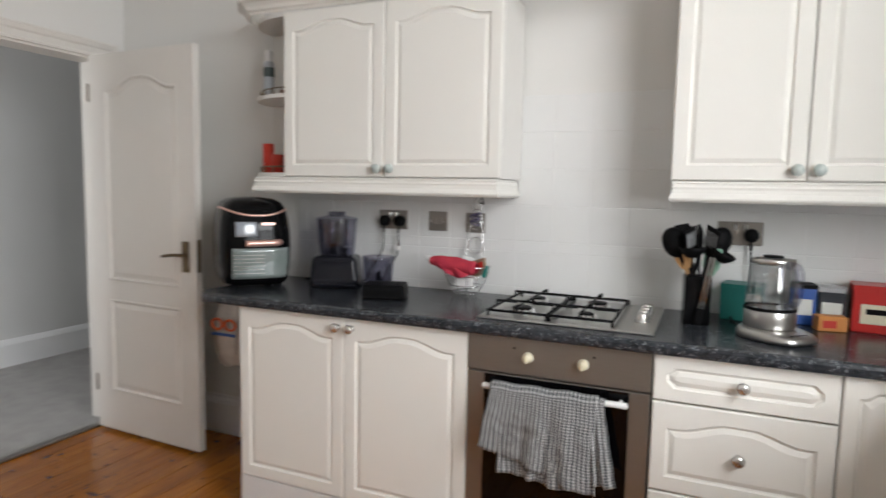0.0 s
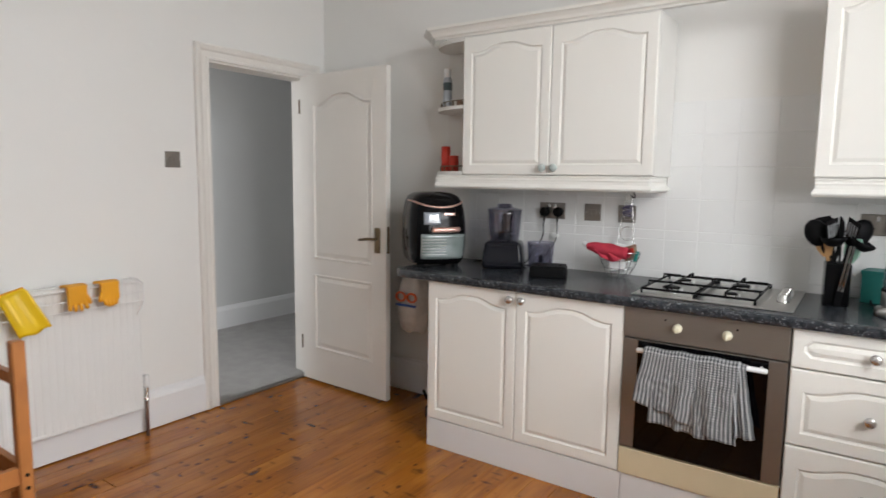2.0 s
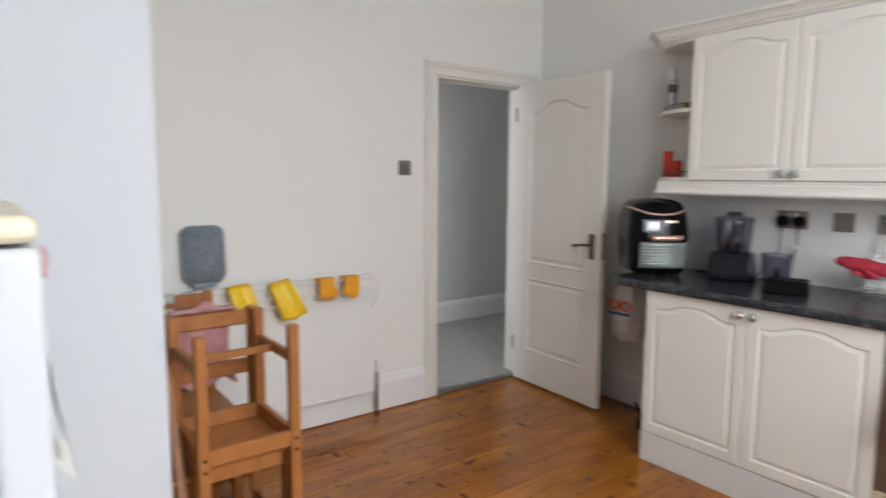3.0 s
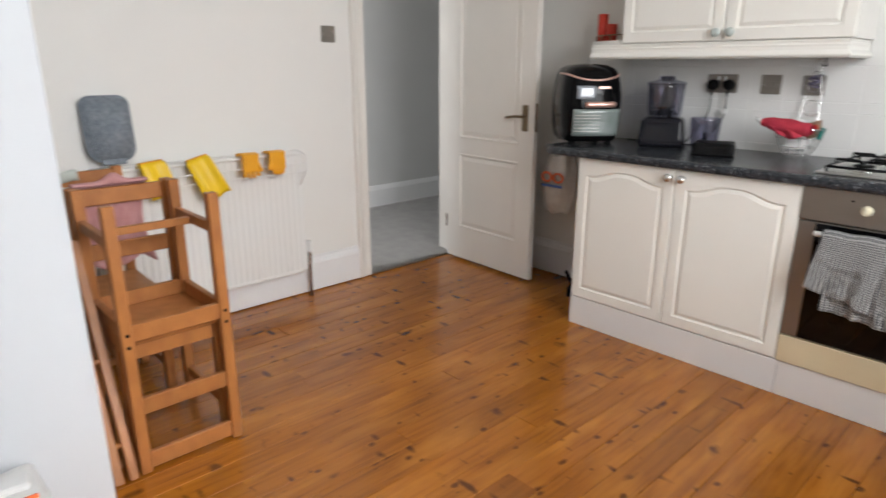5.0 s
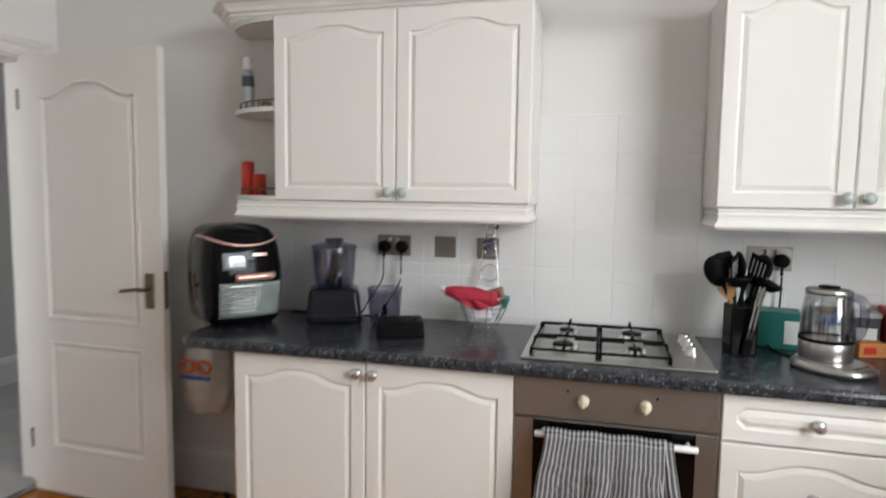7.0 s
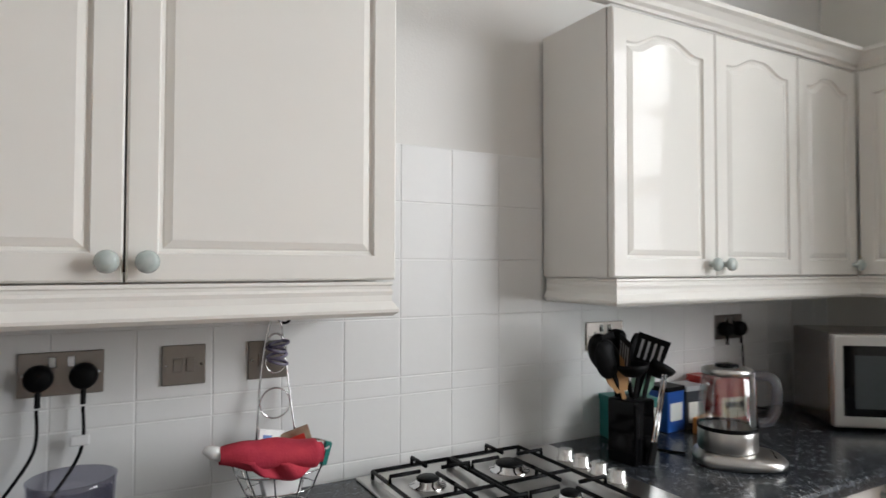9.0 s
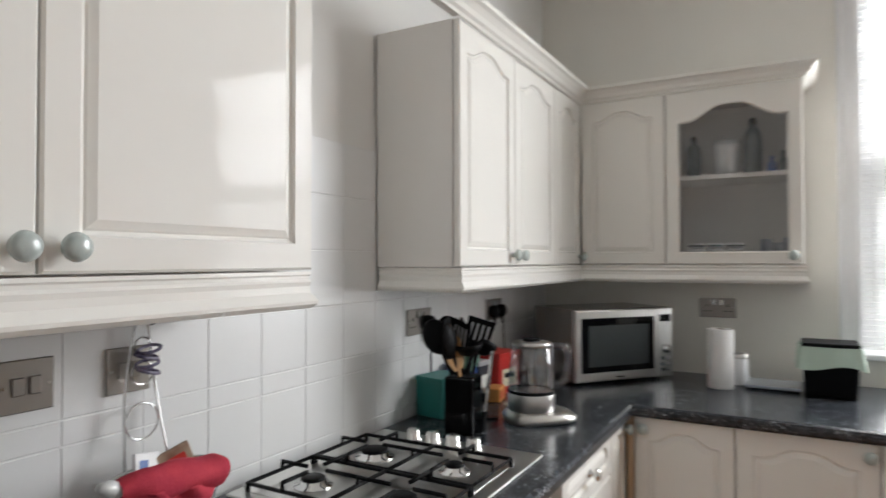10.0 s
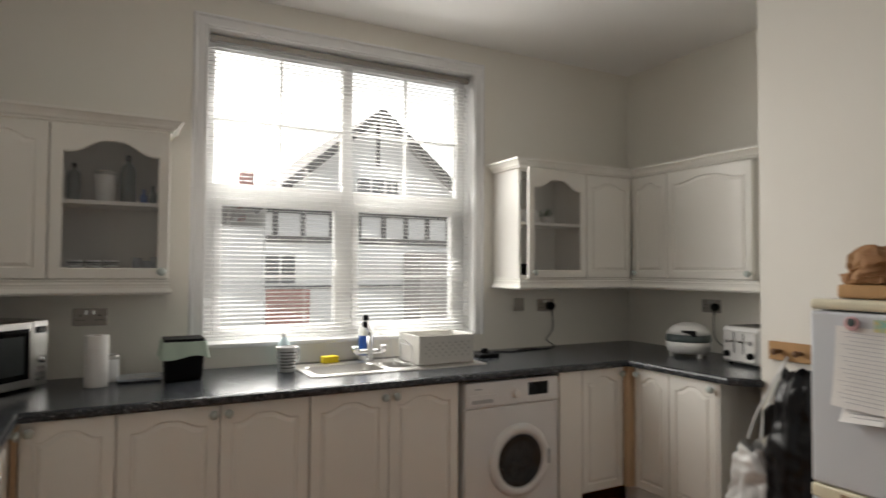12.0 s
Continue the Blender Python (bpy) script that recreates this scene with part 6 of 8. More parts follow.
M_TUB = material("pale_tub_plastic", (0.60, 0.585, 0.55), 0.5, scale=60, amount=0.4, bump=0.15, bump_scale=90)
M_HOLE = material("tub_holes", (0.40, 0.39, 0.37), 0.7)
dish_rack()
k = thing("sink_plug_tray", "black plastic tray with cables beside the sink", "tray", pose(0.72, -0.165, TOPZ))
part("tray", box(-0.07, 0.07, -0.09, 0.05, 0, 0.022, 0.005, 2), M_MATT, k)
part("clip", box(-0.02, 0.01, -0.04, 0.0, 0.022, 0.05, 0.004), M_MATT, k)
cable([(0.75, -0.265, zt), (0.85, -0.345, zt), (0.80, -0.465, zt), (0.88, -0.595, zt), (0.84, -0.705, zt)], "black cable lying on the worktop")


M_PORT = material("porthole_glass", (0.030, 0.031, 0.033), 0.06, second=(0.010, 0.010, 0.011), scale=7, amount=1.0)


def washing_machine():
    y1, y0 = 0.240, -0.372
    w = y1 - y0
    u = thing("washing_machine", "white front-loading washing machine under the worktop", "washing machine", east(y1, BASE_X - 0.005, 0.0))
    part("cabinet", box(0, w, 0.012, 0.56, 0.012, 0.848, 0.006, 2), M_WHITE, u)
    part("front_panel", box(0.002, w - 0.002, 0.0, 0.02, 0.075, 0.71, 0.008, 3), M_WHITE, u)
    part("kick_panel", box(0.004, w - 0.004, 0.003, 0.02, 0.012, 0.072, 0.003), M_WHITE, u)
    p = part("control_panel", box(0.002, w - 0.002, -0.006, 0.02, 0.714, 0.848, 0.008, 3), M_WHITE, u)
    part("drawer_front", box(0.02, 0.20, -0.009, -0.003, 0.725, 0.785, 0.003), M_WHITE, p, "detergent drawer")
    part("drawer_grip", box(0.04, 0.17, -0.011, -0.008, 0.738, 0.758, 0.002), M_GREYP, p)
    part("dial", lathe([(0, 0), (0.026, 0), (0.024, 0.018), (0.012, 0.022), (0, 0.022)], 24, pose(0.315, -0.006, 0.775, 90)), M_WHITE, p, "programme dial", True)
    part("display", box(0.40, 0.535, -0.0085, -0.004, 0.755, 0.825, 0.002), M_DGLASS, p, "black display")
    part("label_bar", box(0.06, 0.10, -0.0075, -0.005, 0.81, 0.817), M_GREYP, p)
    c = pose(w / 2 + 0.04, 0.0, 0.412, 90) @ Matrix.Diagonal((0.95, 0.95, 1, 1))
    d = part("door_ring", lathe([(0.150, -0.02), (0.205, -0.02), (0.208, 0.0), (0.200, 0.014), (0.178, 0.024), (0.160, 0.020), (0.152, 0.006), (0.150, -0.02)], 48, c), M_WHITE, u, "white porthole ring", True)
    part("porthole", lathe([(0.154, 0.010), (0.148, 0.012), (0.125, 0.006), (0.09, 0.004), (0.05, 0.0035), (0, 0.003)], 40, c), M_PORT, d, "dark glass porthole", True)
    part("drum_seal", lathe([(0.158, 0.012), (0.152, 0.018), (0.146, 0.010), (0.148, 0.0)], 40, c), M_GREYP, d, smooth=True)
    part("door_latch", box(w / 2 + 0.04 + 0.174, w / 2 + 0.04 + 0.193, -0.026, -0.012, 0.375, 0.455, 0.004), M_GREYP, d)
    for x in (0.05, w - 0.05):
        part("foot", rod((x, 0.06, 0), (x, 0.06, 0.014), 0.02, 12), M_MATT, u)


washing_machine()


def crumple(bm, amp, scale, seed=0.0):
    """Push every vertex about by two sizes of noise."""
    for v in bm.verts:
        p = v.co * scale + Vector((seed, seed * 1.7, seed * 0.6))
        v.co += amp * noise.noise_vector(p) + 0.45 * amp * noise.noise_vector(p * 2.6)
    return bm


def alcove_things():
    u = thing("steriliser", "white and dark green countertop steamer", "steamer", pose(0.165, -1.36, TOPZ, 0, 0, 205) @ Matrix.Scale(1.12, 4))
    part("body", loft([(0.085, 0.075, 0.018, 0), (0.108, 0.098, 0.03, 0), (0.118, 0.106, 0.06, 0), (0.118, 0.106, 0.085, 0)], 36, 2.6), M_WHITE, u, smooth=True)
    part("band", loft([(0.1185, 0.1065, 0.0855, 0), (0.119, 0.107, 0.095, 0), (0.114, 0.103, 0.125, 0)], 36, 2.6), M_SLATE, u, "slate green middle band", True)
    part("lid", loft([(0.113, 0.102, 0.1255, 0), (0.102, 0.092, 0.150, 0.004), (0.080, 0.072, 0.172, 0.010), (0.045, 0.040, 0.186, 0.016)], 36, 2.6), M_WHITE, u, smooth=True)
    part("display", move(box(-0.045, 0.035, -0.004, 0.004, 0, 0.035, 0.004), pose(0.03, -0.098, 0.118, -20)), M_DGLASS, u, "small dark display")
    for x in (-0.075, 0.075):
        part("foot", rod((x, -0.06, 0), (x, -0.06, 0.03), 0.012, 10), M_WHITE, u)
        part("foot", rod((x, 0.06, 0), (x, 0.06, 0.03), 0.012, 10), M_WHITE, u)
    t = thing("toaster", "cream four-slot toaster with steel levers and black dials", "toaster", pose(-0.255, -1.44, TOPZ, 0, 0, 172) @ Matrix.Scale(1.12, 4))
    part("shell", move(soft_box(0.24, 0.25, 0.185, 0.03, 0.02, 4), pose(0, 0, 0.01)), M_WHITE, t, smooth=True)
    part("front_plate", box(-0.105, 0.105, -0.129, -0.122, 0.02, 0.175, 0.004), M_STEEL, t, "steel front plate")
    part("top_plate", box(-0.10, 0.10, -0.10, 0.10, 0.194, 0.198, 0.002), M_STEEL, t)
    for x in (-0.055, 0.0, 0.055):
        part("slot", box(x - 0.012, x + 0.012, -0.085, 0.085, 0.1975, 0.199), M_MATT, t)
    for x in (-0.03, 0.03):
        part("lever_slot", box(x - 0.003, x + 0.003, -0.1305, -0.1285, 0.06, 0.165), M_MATT, t)
        part("lever", box(x - 0.015, x + 0.015, -0.15, -0.128, 0.118, 0.13, 0.003), M_CHROME, t)
    for x in (-0.075, 0.075):
        part("dial", lathe([(0, 0), (0.017, 0), (0.015, 0.014), (0, 0.014)], 18, pose(x, -0.129, 0.055, 90)), M_MATT, t, "black browning dial", True)
        part("button", lathe([(0, 0), (0.011, 0), (0.010, 0.006), (0, 0.006)], 14, pose(x, -0.129, 0.118, 90)), M_CHROME, t)
    for x in (-0.09, 0.09):
        for y in (-0.09, 0.09):
            part("foot", rod((x, y, 0), (x, y, 0.012), 0.012, 10), M_MATT, t)
    h = thing("hook_board", "pale wooden board with turned coat pegs on the chimney breast", "hook board", pose(-0.785, BREAST_Y, 1.055))
    part("board", box(-0.165, 0.165, 0.0, 0.018, -0.045, 0.045, 0.003), M_STAINW, h)
    for x in (-0.11, 0.0, 0.105):
        part("peg", lathe([(0, 0), (0.011, 0), (0.010, 0.03), (0.017, 0.045), (0.014, 0.055), (0, 0.056)], 14, pose(x, 0.018, 0, -90)), M_PEG, h, "dark turned peg", True)
    b = thing("bin_bag", "black plastic bag hanging from a peg", "bag", pose(-0.895, BREAST_Y + 0.15, 0.0))
    def sack(cx, w, d, z0, z1, n, seed, tilt=0.0):
        return lambda p, q: ((lambda a, k: (cx + tilt * k + (w * (0.18 + 0.82 * math.sin(math.pi * min(1, 0.12 + 0.62 * k)))) * math.cos(a) * (1 + 0.08 * math.sin(a * n + seed + 6 * k)),
                                       d * (0.2 + 0.8 * math.sin(math.pi * min(1, 0.12 + 0.60 * k))) * math.sin(a) * (1 + 0.08 * math.sin(a * (n + 1) + seed)), z1 + (z0 - z1) * k + 0.012 * math.sin(a * 5 + seed)))(2 * math.pi * p, q))
    part("bag", crumple(sheet(sack(0.03, 0.15, 0.12, 0.08, 1.0, 7, 1.0, 0.02), 64, 60), 0.022, 9.0, 3.0), M_BAGK, b, smooth=True)
    part("loose_flap", sheet(lambda p, q: (-0.02 + 0.17 * p, 0.075 + 0.02 * math.sin(p * 8), 0.94 - 0.14 * p - 0.12 * q + 0.015 * math.sin(q * 7 + p * 9)), 14, 8, 0.002), M_BAGK, b, smooth=True)
    c = thing("carrier_bag", "white plastic carrier bag hanging beside the end panel", "bag", pose(-0.675, BREAST_Y + 0.21, 0.0))
    part("bag", crumple(sheet(sack(0.0, 0.115, 0.10, 0.03, 0.63, 6, 2.0, 0.02), 64, 60), 0.030, 10.0, 7.0), M_BAGW, c, smooth=True)
    for s in (-1, 1):
        part("bag_handle", wire([(s * 0.03, 0.0, 0.65), (s * 0.02, -0.06, 0.78), (-0.05, -0.18, 1.035)], 0.006, 8, smooth_n=4), M_BAGW, c, smooth=True)


M_SLATE = material("slate_green_plastic", (0.06, 0.085, 0.085), 0.35, scale=10)
M_PEG = material("dark_peg_wood", (0.16, 0.075, 0.03), 0.5, scale=12)
M_BAGK = material("black_polythene", (0.007, 0.007, 0.008), 0.3, spec=0.3, scale=14, amount=0.5, bump=0.6, bump_scale=22)
M_BAGW = material("white_polythene", (0.70, 0.70, 0.69), 0.35, scale=10, amount=0.5, bump=0.6, bump_scale=24)
alcove_things()


def fridge():
    x0, x1, yf, yb, h = -1.78, -1.225, -0.327, -0.93, 1.345
    u = thing("fridge_freezer", "white fridge freezer with an aged cream top", "fridge", pose((x0 + x1) / 2, yf, 0))
    w, d = (x1 - x0) / 2, yf - yb
    # side and top darker than the door, to offset the window's light
    part("cabinet", box(-w, w, -d, -0.075, 0.02, h - 0.04, 0.006, 2), M_FRSIDE, u, "white side toned darker against the window light")
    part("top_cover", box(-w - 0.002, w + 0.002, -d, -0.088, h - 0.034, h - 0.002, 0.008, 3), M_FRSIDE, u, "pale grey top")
    part("front_cap", box(-w - 0.003, w + 0.003, -0.086, -0.002, h - 0.036, h, 0.014, 4), M_CREAMP, u, "aged cream plastic cap along the front")
    part("seal", box(-w + 0.008, w - 0.008, -0.075, -0.064, 0.05, h - 0.045), M_SEALG, u, "dark grey door seal")
    dr = part("fridge_door", box(-w, w, -0.064, 0.0, 0.705, h - 0.042, 0.012, 4), M_FRIDGE, u, "white fridge door")
    fz = part("freezer_door", box(-w, w, -0.064, 0.0, 0.045, 0.695, 0.012, 4), M_FRIDGE, u, "white freezer door")
    part("door_trim", box(-w, w, -0.062, 0.004, 0.655, 0.702, 0.008, 3), M_CREAMP, fz, "aged cream door grip")
    part("grip_recess", box(-w + 0.03, w - 0.10, 0.003, 0.006, 0.664, 0.690, 0.001), M_BROWNP, fz)
    part("hinge_cap", box(w - 0.05, w - 0.01, -0.08, -0.05, h - 0.048, h - 0.026, 0.003), M_GREYP, u)
    for x in (-w + 0.05, w - 0.05):
        for y in (-0.12, -d + 0.06):
            part("foot", rod((x, y, 0), (x, y, 0.022), 0.018, 10), M_MATT, u)
    def paper(nm, lab, xa, xb, za, zb, mt=None, lines=0, tilt=0, curl=0.004):
        p = thing(nm, lab, "paper", pose((x0 + x1) / 2 + (xa + xb) / 2, yf + 0.0015, (za + zb) / 2, 0, tilt, 0))
        hw, hh = (xb - xa) / 2, (zb - za) / 2
        part("sheet", sheet(lambda a, c: (-hw + 2 * hw * a, 0.001 + curl * (1 - c) ** 2, -hh + 2 * hh * c), 4, 10, 0.0006), mt or M_PAPER, p)
        for i in range(lines):
            z = hh - (i + 1.5) * 2 * hh / (lines + 2)
            part("print_line", box(-hw * 0.85, hw * (0.8 - 0.3 * (i % 3) / 2), 0.0018 + curl * ((hh - z) / (2 * hh)) ** 2, 0.0026 + curl * ((hh - z) / (2 * hh)) ** 2, z - 0.0012, z + 0.0012), M_INK, p)
    paper("notice", "white printed notice on the fridge door", 0.010, 0.190, 0.985, 1.255, lines=18, tilt=-2, curl=0.022)
    paper("notice", "white printed notice on the fridge door", -0.20, -0.012, 0.96, 1.24, lines=12, tilt=2)
    paper("leaflet", "pale printed leaflet on the fridge door", 0.03, 0.165, 0.945, 1.0, lines=3, tilt=4, curl=0.03)
    paper("photo", "small colourful card on the fridge door", -0.02, 0.065, 1.245, 1.285, M_CARD)
    m = thing("fridge_magnet", "round grey and pink magnet on the fridge door", "magnet", pose((x0 + x1) / 2 + 0.130, yf + 0.008, 1.268))
    part("magnet", lathe([(0, 0), (0.024, 0), (0.024, 0.004), (0.021, 0.006), (0, 0.006)], 24, pose(0, 0, 0, -90)), M_PINKC, m)
    part("emblem", lathe([(0, 0.006), (0.014, 0.006), (0.012, 0.008), (0, 0.008)], 20, pose(0, 0, 0.004, -90)), M_SLATE, m)
    b = thing("bread_board", "pale wooden bread board on the fridge", "board", pose(-1.45, -0.60, h))
    part("board", box(-0.20, 0.20, -0.15, 0.15, 0, 0.05, 0.012, 3), M_STAINW, b)
    g = thing("paper_bread_bag", "crumpled brown paper bread bag on the board", "bag", pose(-1.41, -0.56, h + 0.05))
    bb = soft_box(0.34, 0.20, 0.13, 0.22, 0.03, 3)
    bmesh.ops.subdivide_edges(bb, edges=bb.edges[:], cuts=2, use_grid_fill=True)
    crumple(bb, 0.030, 14.0, 2.0)
    for v in bb.verts:
        v.co.z = max(0.0, v.co.z)
    part("bag", bb, M_KRAFT, g)


M_SEALG = material("door_seal_rubber", (0.16, 0.165, 0.16), 0.6, scale=10)
# the fridge white with shade mixed in, so window-lit faces stay below clipping
M_FRSIDE = material("fridge_side_dimmed", (0.45, 0.48, 0.515), 0.4, scale=3, amount=0.25, bump=0.04)
M_INK = material("grey_print", (0.58, 0.58, 0.60), 0.8)
M_CARD = material("colour_card", (0.15, 0.48, 0.48), 0.5, second=(0.75, 0.5, 0.12), scale=30, amount=1.0)
M_PINKC = material("pink_card", (0.60, 0.36, 0.38), 0.5)
M_KRAFT = material("kraft_paper", (0.36, 0.19, 0.08), 0.75, second=(0.26, 0.12, 0.05), scale=14, amount=0.9, bump=0.4, bump_scale=40)
fridge()

# ---- west side: radiator and what hangs on it ----
def radiator():
    y0, y1, z0, z1 = 0.34, 1.362, 0.165, 0.845
    u = thing("radiator", "white double panel radiator on the wall", "radiator", pose(W, (y0 + y1) / 2, 0))
    hw = (y1 - y0) / 2
    def panel(xf):
        prof, n = [], 29
        for i in range(n):
            a = -hw + 0.03 + (2 * hw - 0.06) * i / n
            st = (2 * hw - 0.06) / n
            prof += [(xf, a), (xf, a + st * 0.55), (xf - 0.0022, a + st * 0.68), (xf - 0.0022, a + st * 0.88)]
        prof = [(xf - 0.004, -hw)] + [(xf - 0.001, -hw + 0.006)] + prof + [(xf, hw - 0.03), (xf - 0.001, hw - 0.006), (xf - 0.004, hw)]
        prof += [(xf - 0.016, hw), (xf - 0.016, -hw)]
        return prism(prof, "z", z0 + 0.02, z1 - 0.02)
    part("front_panel", panel(0.105), M_RAD, u)
    part("rear_panel", panel(0.055), M_RAD, u)
    for z in (z0, z1 - 0.022):
        part("header", box(0.086, 0.1055, -hw, hw, z, z + 0.022, 0.005, 2), M_RAD, u)
    part("top_grille", box(0.036, 0.10, -hw + 0.004, hw - 0.004, z1 - 0.006, z1, 0.002), M_RAD, u)
    part("end_cover", box(0.034, 0.104, hw - 0.002, hw + 0.002, z0 + 0.01, z1 - 0.004, 0.001), M_RAD, u)
    part("end_cover", box(0.034, 0.104, -hw - 0.002, -hw + 0.002, z0 + 0.01, z1 - 0.004, 0.001), M_RAD, u)
    for y in (-hw + 0.15, hw - 0.15):
        part("bracket", box(0.0, 0.036, y - 0.015, y + 0.015, z0 + 0.05, z1 - 0.05), M_RAD, u)
    v = part("valve", lathe([(0, 0), (0.016, 0), (0.018, 0.01), (0.018, 0.055), (0.015, 0.065), (0, 0.066)], 18, pose(0.07, hw + 0.035, z0 + 0.10)), M_WHITE, u, "white thermostatic valve head", True)
    part("valve_body", rod((0.07, hw + 0.035, z0 + 0.03), (0.07, hw + 0.035, z0 + 0.10), 0.012, 12), M_CHROME, v)
    part("tail", rod((0.07, hw, z0 + 0.045), (0.07, hw + 0.035, z0 + 0.045), 0.010, 12), M_CHROME, v)
    part("supply_pipe", rod((0.07, hw + 0.035, 0.0), (0.07, hw + 0.035, z0 + 0.035), 0.0085, 12), M_COPPER, u, "tarnished copper supply pipe", True)
    a = thing("radiator_airer", "white wire airer hooked over the radiator", "airer", pose(W, (y0 + y1) / 2, 0))
    ys = (-hw + 0.03, hw - 0.02)
    for y in ys:
        part("side_wire", wire([(0.05, y, z1 + 0.004), (0.115, y, z1 + 0.006), (0.185, y, z1 - 0.012), (0.19, y, z1 - 0.095), (0.112, y, z1 - 0.18)], 0.0028, 8), M_WHITE, a)
    for x, z in ((0.115, z1 + 0.006), (0.155, z1 - 0.004), (0.187, z1 - 0.05), (0.19, z1 - 0.095)):
        part("rail_wire", rod((x, ys[0], z), (x, ys[1], z), 0.0028, 8), M_WHITE, a)


M_RAD = material("radiator_enamel", (0.79, 0.79, 0.77), 0.32, scale=3, amount=0.3)
M_COPPER = material("tarnished_copper", (0.22, 0.13, 0.09), 0.4, 0.7, scale=20, amount=0.6)
M_YELLOW = material("yellow_rubber", (0.84, 0.55, 0.006), 0.45, scale=14, amount=0.4, bump=0.15, bump_scale=60)
M_AMBER = material("amber_rubber", (0.80, 0.36, 0.008), 0.5, scale=14, amount=0.5, bump=0.15, bump_scale=60)
radiator()


def long_glove(y, turn, label, ln=0.19, lean=6):
    """A rubber glove draped over the airer, cuff to the front."""
    u = thing("rubber_glove", label, "glove", pose(W + 0.155, y, 0.852, lean, 0, turn), "rubber gloves")
    def f(p, q):
        w = 0.052 + 0.010 * q
        yy = (p - 0.5) * 2 * w
        if q < 0.3:
            a = q / 0.3
            return (-0.05 + 0.075 * a, yy * 0.9, 0.012 + 0.010 * math.sin(a * 2.6) - 0.012 * (1 - a))
        k = (q - 0.3) / 0.7
        return (0.028 + 0.022 * math.sin(k * 2.2) + 0.006 * math.sin(p * 7), yy + 0.02 * k, 0.012 - ln * k + 0.006 * math.sin(p * 9))
    part("back", sheet(f, 14, 18, 0.012), M_YELLOW, u, smooth=True)
    part("lining_edge", sheet(lambda p, q: tuple(Vector(f(p, 0.28 * q)) + Vector((0.0, 0.0, 0.0035))), 14, 6, 0.004), M_AMBER, u, "amber inside of the cuff", smooth=True)


def short_glove(y, label, flip=1):
    u = thing("rubber_glove", label, "glove", pose(W + 0.195, y, 0.842), "rubber gloves")
    part("palm", move(soft_box(0.085, 0.022, 0.085, 0.05, 0.010, 3), pose(-0.004, 0, -0.062, 0, 0, 90)), M_AMBER, u, smooth=True)
    part("fold", sheet(lambda p, q: (-0.075 + 0.08 * q, (p - 0.5) * 0.085, 0.020 + 0.008 * math.sin(q * 3)), 8, 8, 0.012), M_AMBER, u, smooth=True)
    for i in range(4):
        yy = -0.03 + 0.020 * i
        part("finger", rod((0, yy, -0.05), (0.006, yy + flip * 0.006 * (i - 1.5), -0.098 + 0.007 * abs(i - 1.5)), 0.0095, 10, bev=0.007), M_AMBER, u, smooth=True)
    part("thumb", rod((0, flip * 0.036, -0.02), (0.008, flip * 0.052, -0.066), 0.010, 10, bev=0.007), M_AMBER, u, smooth=True)


long_glove(0.575, 0, "yellow rubber glove drying over the radiator", 0.16)
long_glove(0.785, -14, "yellow rubber glove draped with its cuff forward", lean=17)
short_glove(1.030, "orange rubber glove hanging fingers down")
short_glove(1.175, "orange rubber glove hanging fingers down", -1)


def hot_water_bottle():
    u = thing("hot_water_bottle", "hot water bottle in a grey fleece cover propped on the radiator", "hot water bottle", pose(W + 0.07, 0.452, 0.86, 0, -8, 0))
    pts = []
    for cy, cz, r, a0 in ((0.055, 0.255, 0.045, 0), (-0.055, 0.255, 0.045, 90), (-0.035, 0.075, 0.063, 180), (0.035, 0.075, 0.063, 270)):
        pts += [(cy + r * math.cos(radians(a0 + 15 * i)), cz + r * math.sin(radians(a0 + 15 * i))) for i in range(7)]
    b = prism(pts, "x", -0.024, 0.024)
    bmesh.ops.bevel(b, geom=[e for e in b.edges if abs(e.verts[0].co.x - e.verts[1].co.x) < 1e-6], offset=0.014, segments=3, affect="EDGES")
    part("cover", b, M_FLEECE, u, "grey fleece cover", True)
    part("neck", box(-0.016, 0.016, -0.05, 0.05, 0.0, 0.03, 0.008, 3), M_FLEECE, u, "gathered fleece neck")


M_FLEECE = material("grey_fleece", (0.17, 0.20, 0.235), 0.95, second=(0.26, 0.29, 0.33), scale=55, amount=0.9, bump=1.0, bump_scale=120)
hot_water_bottle()


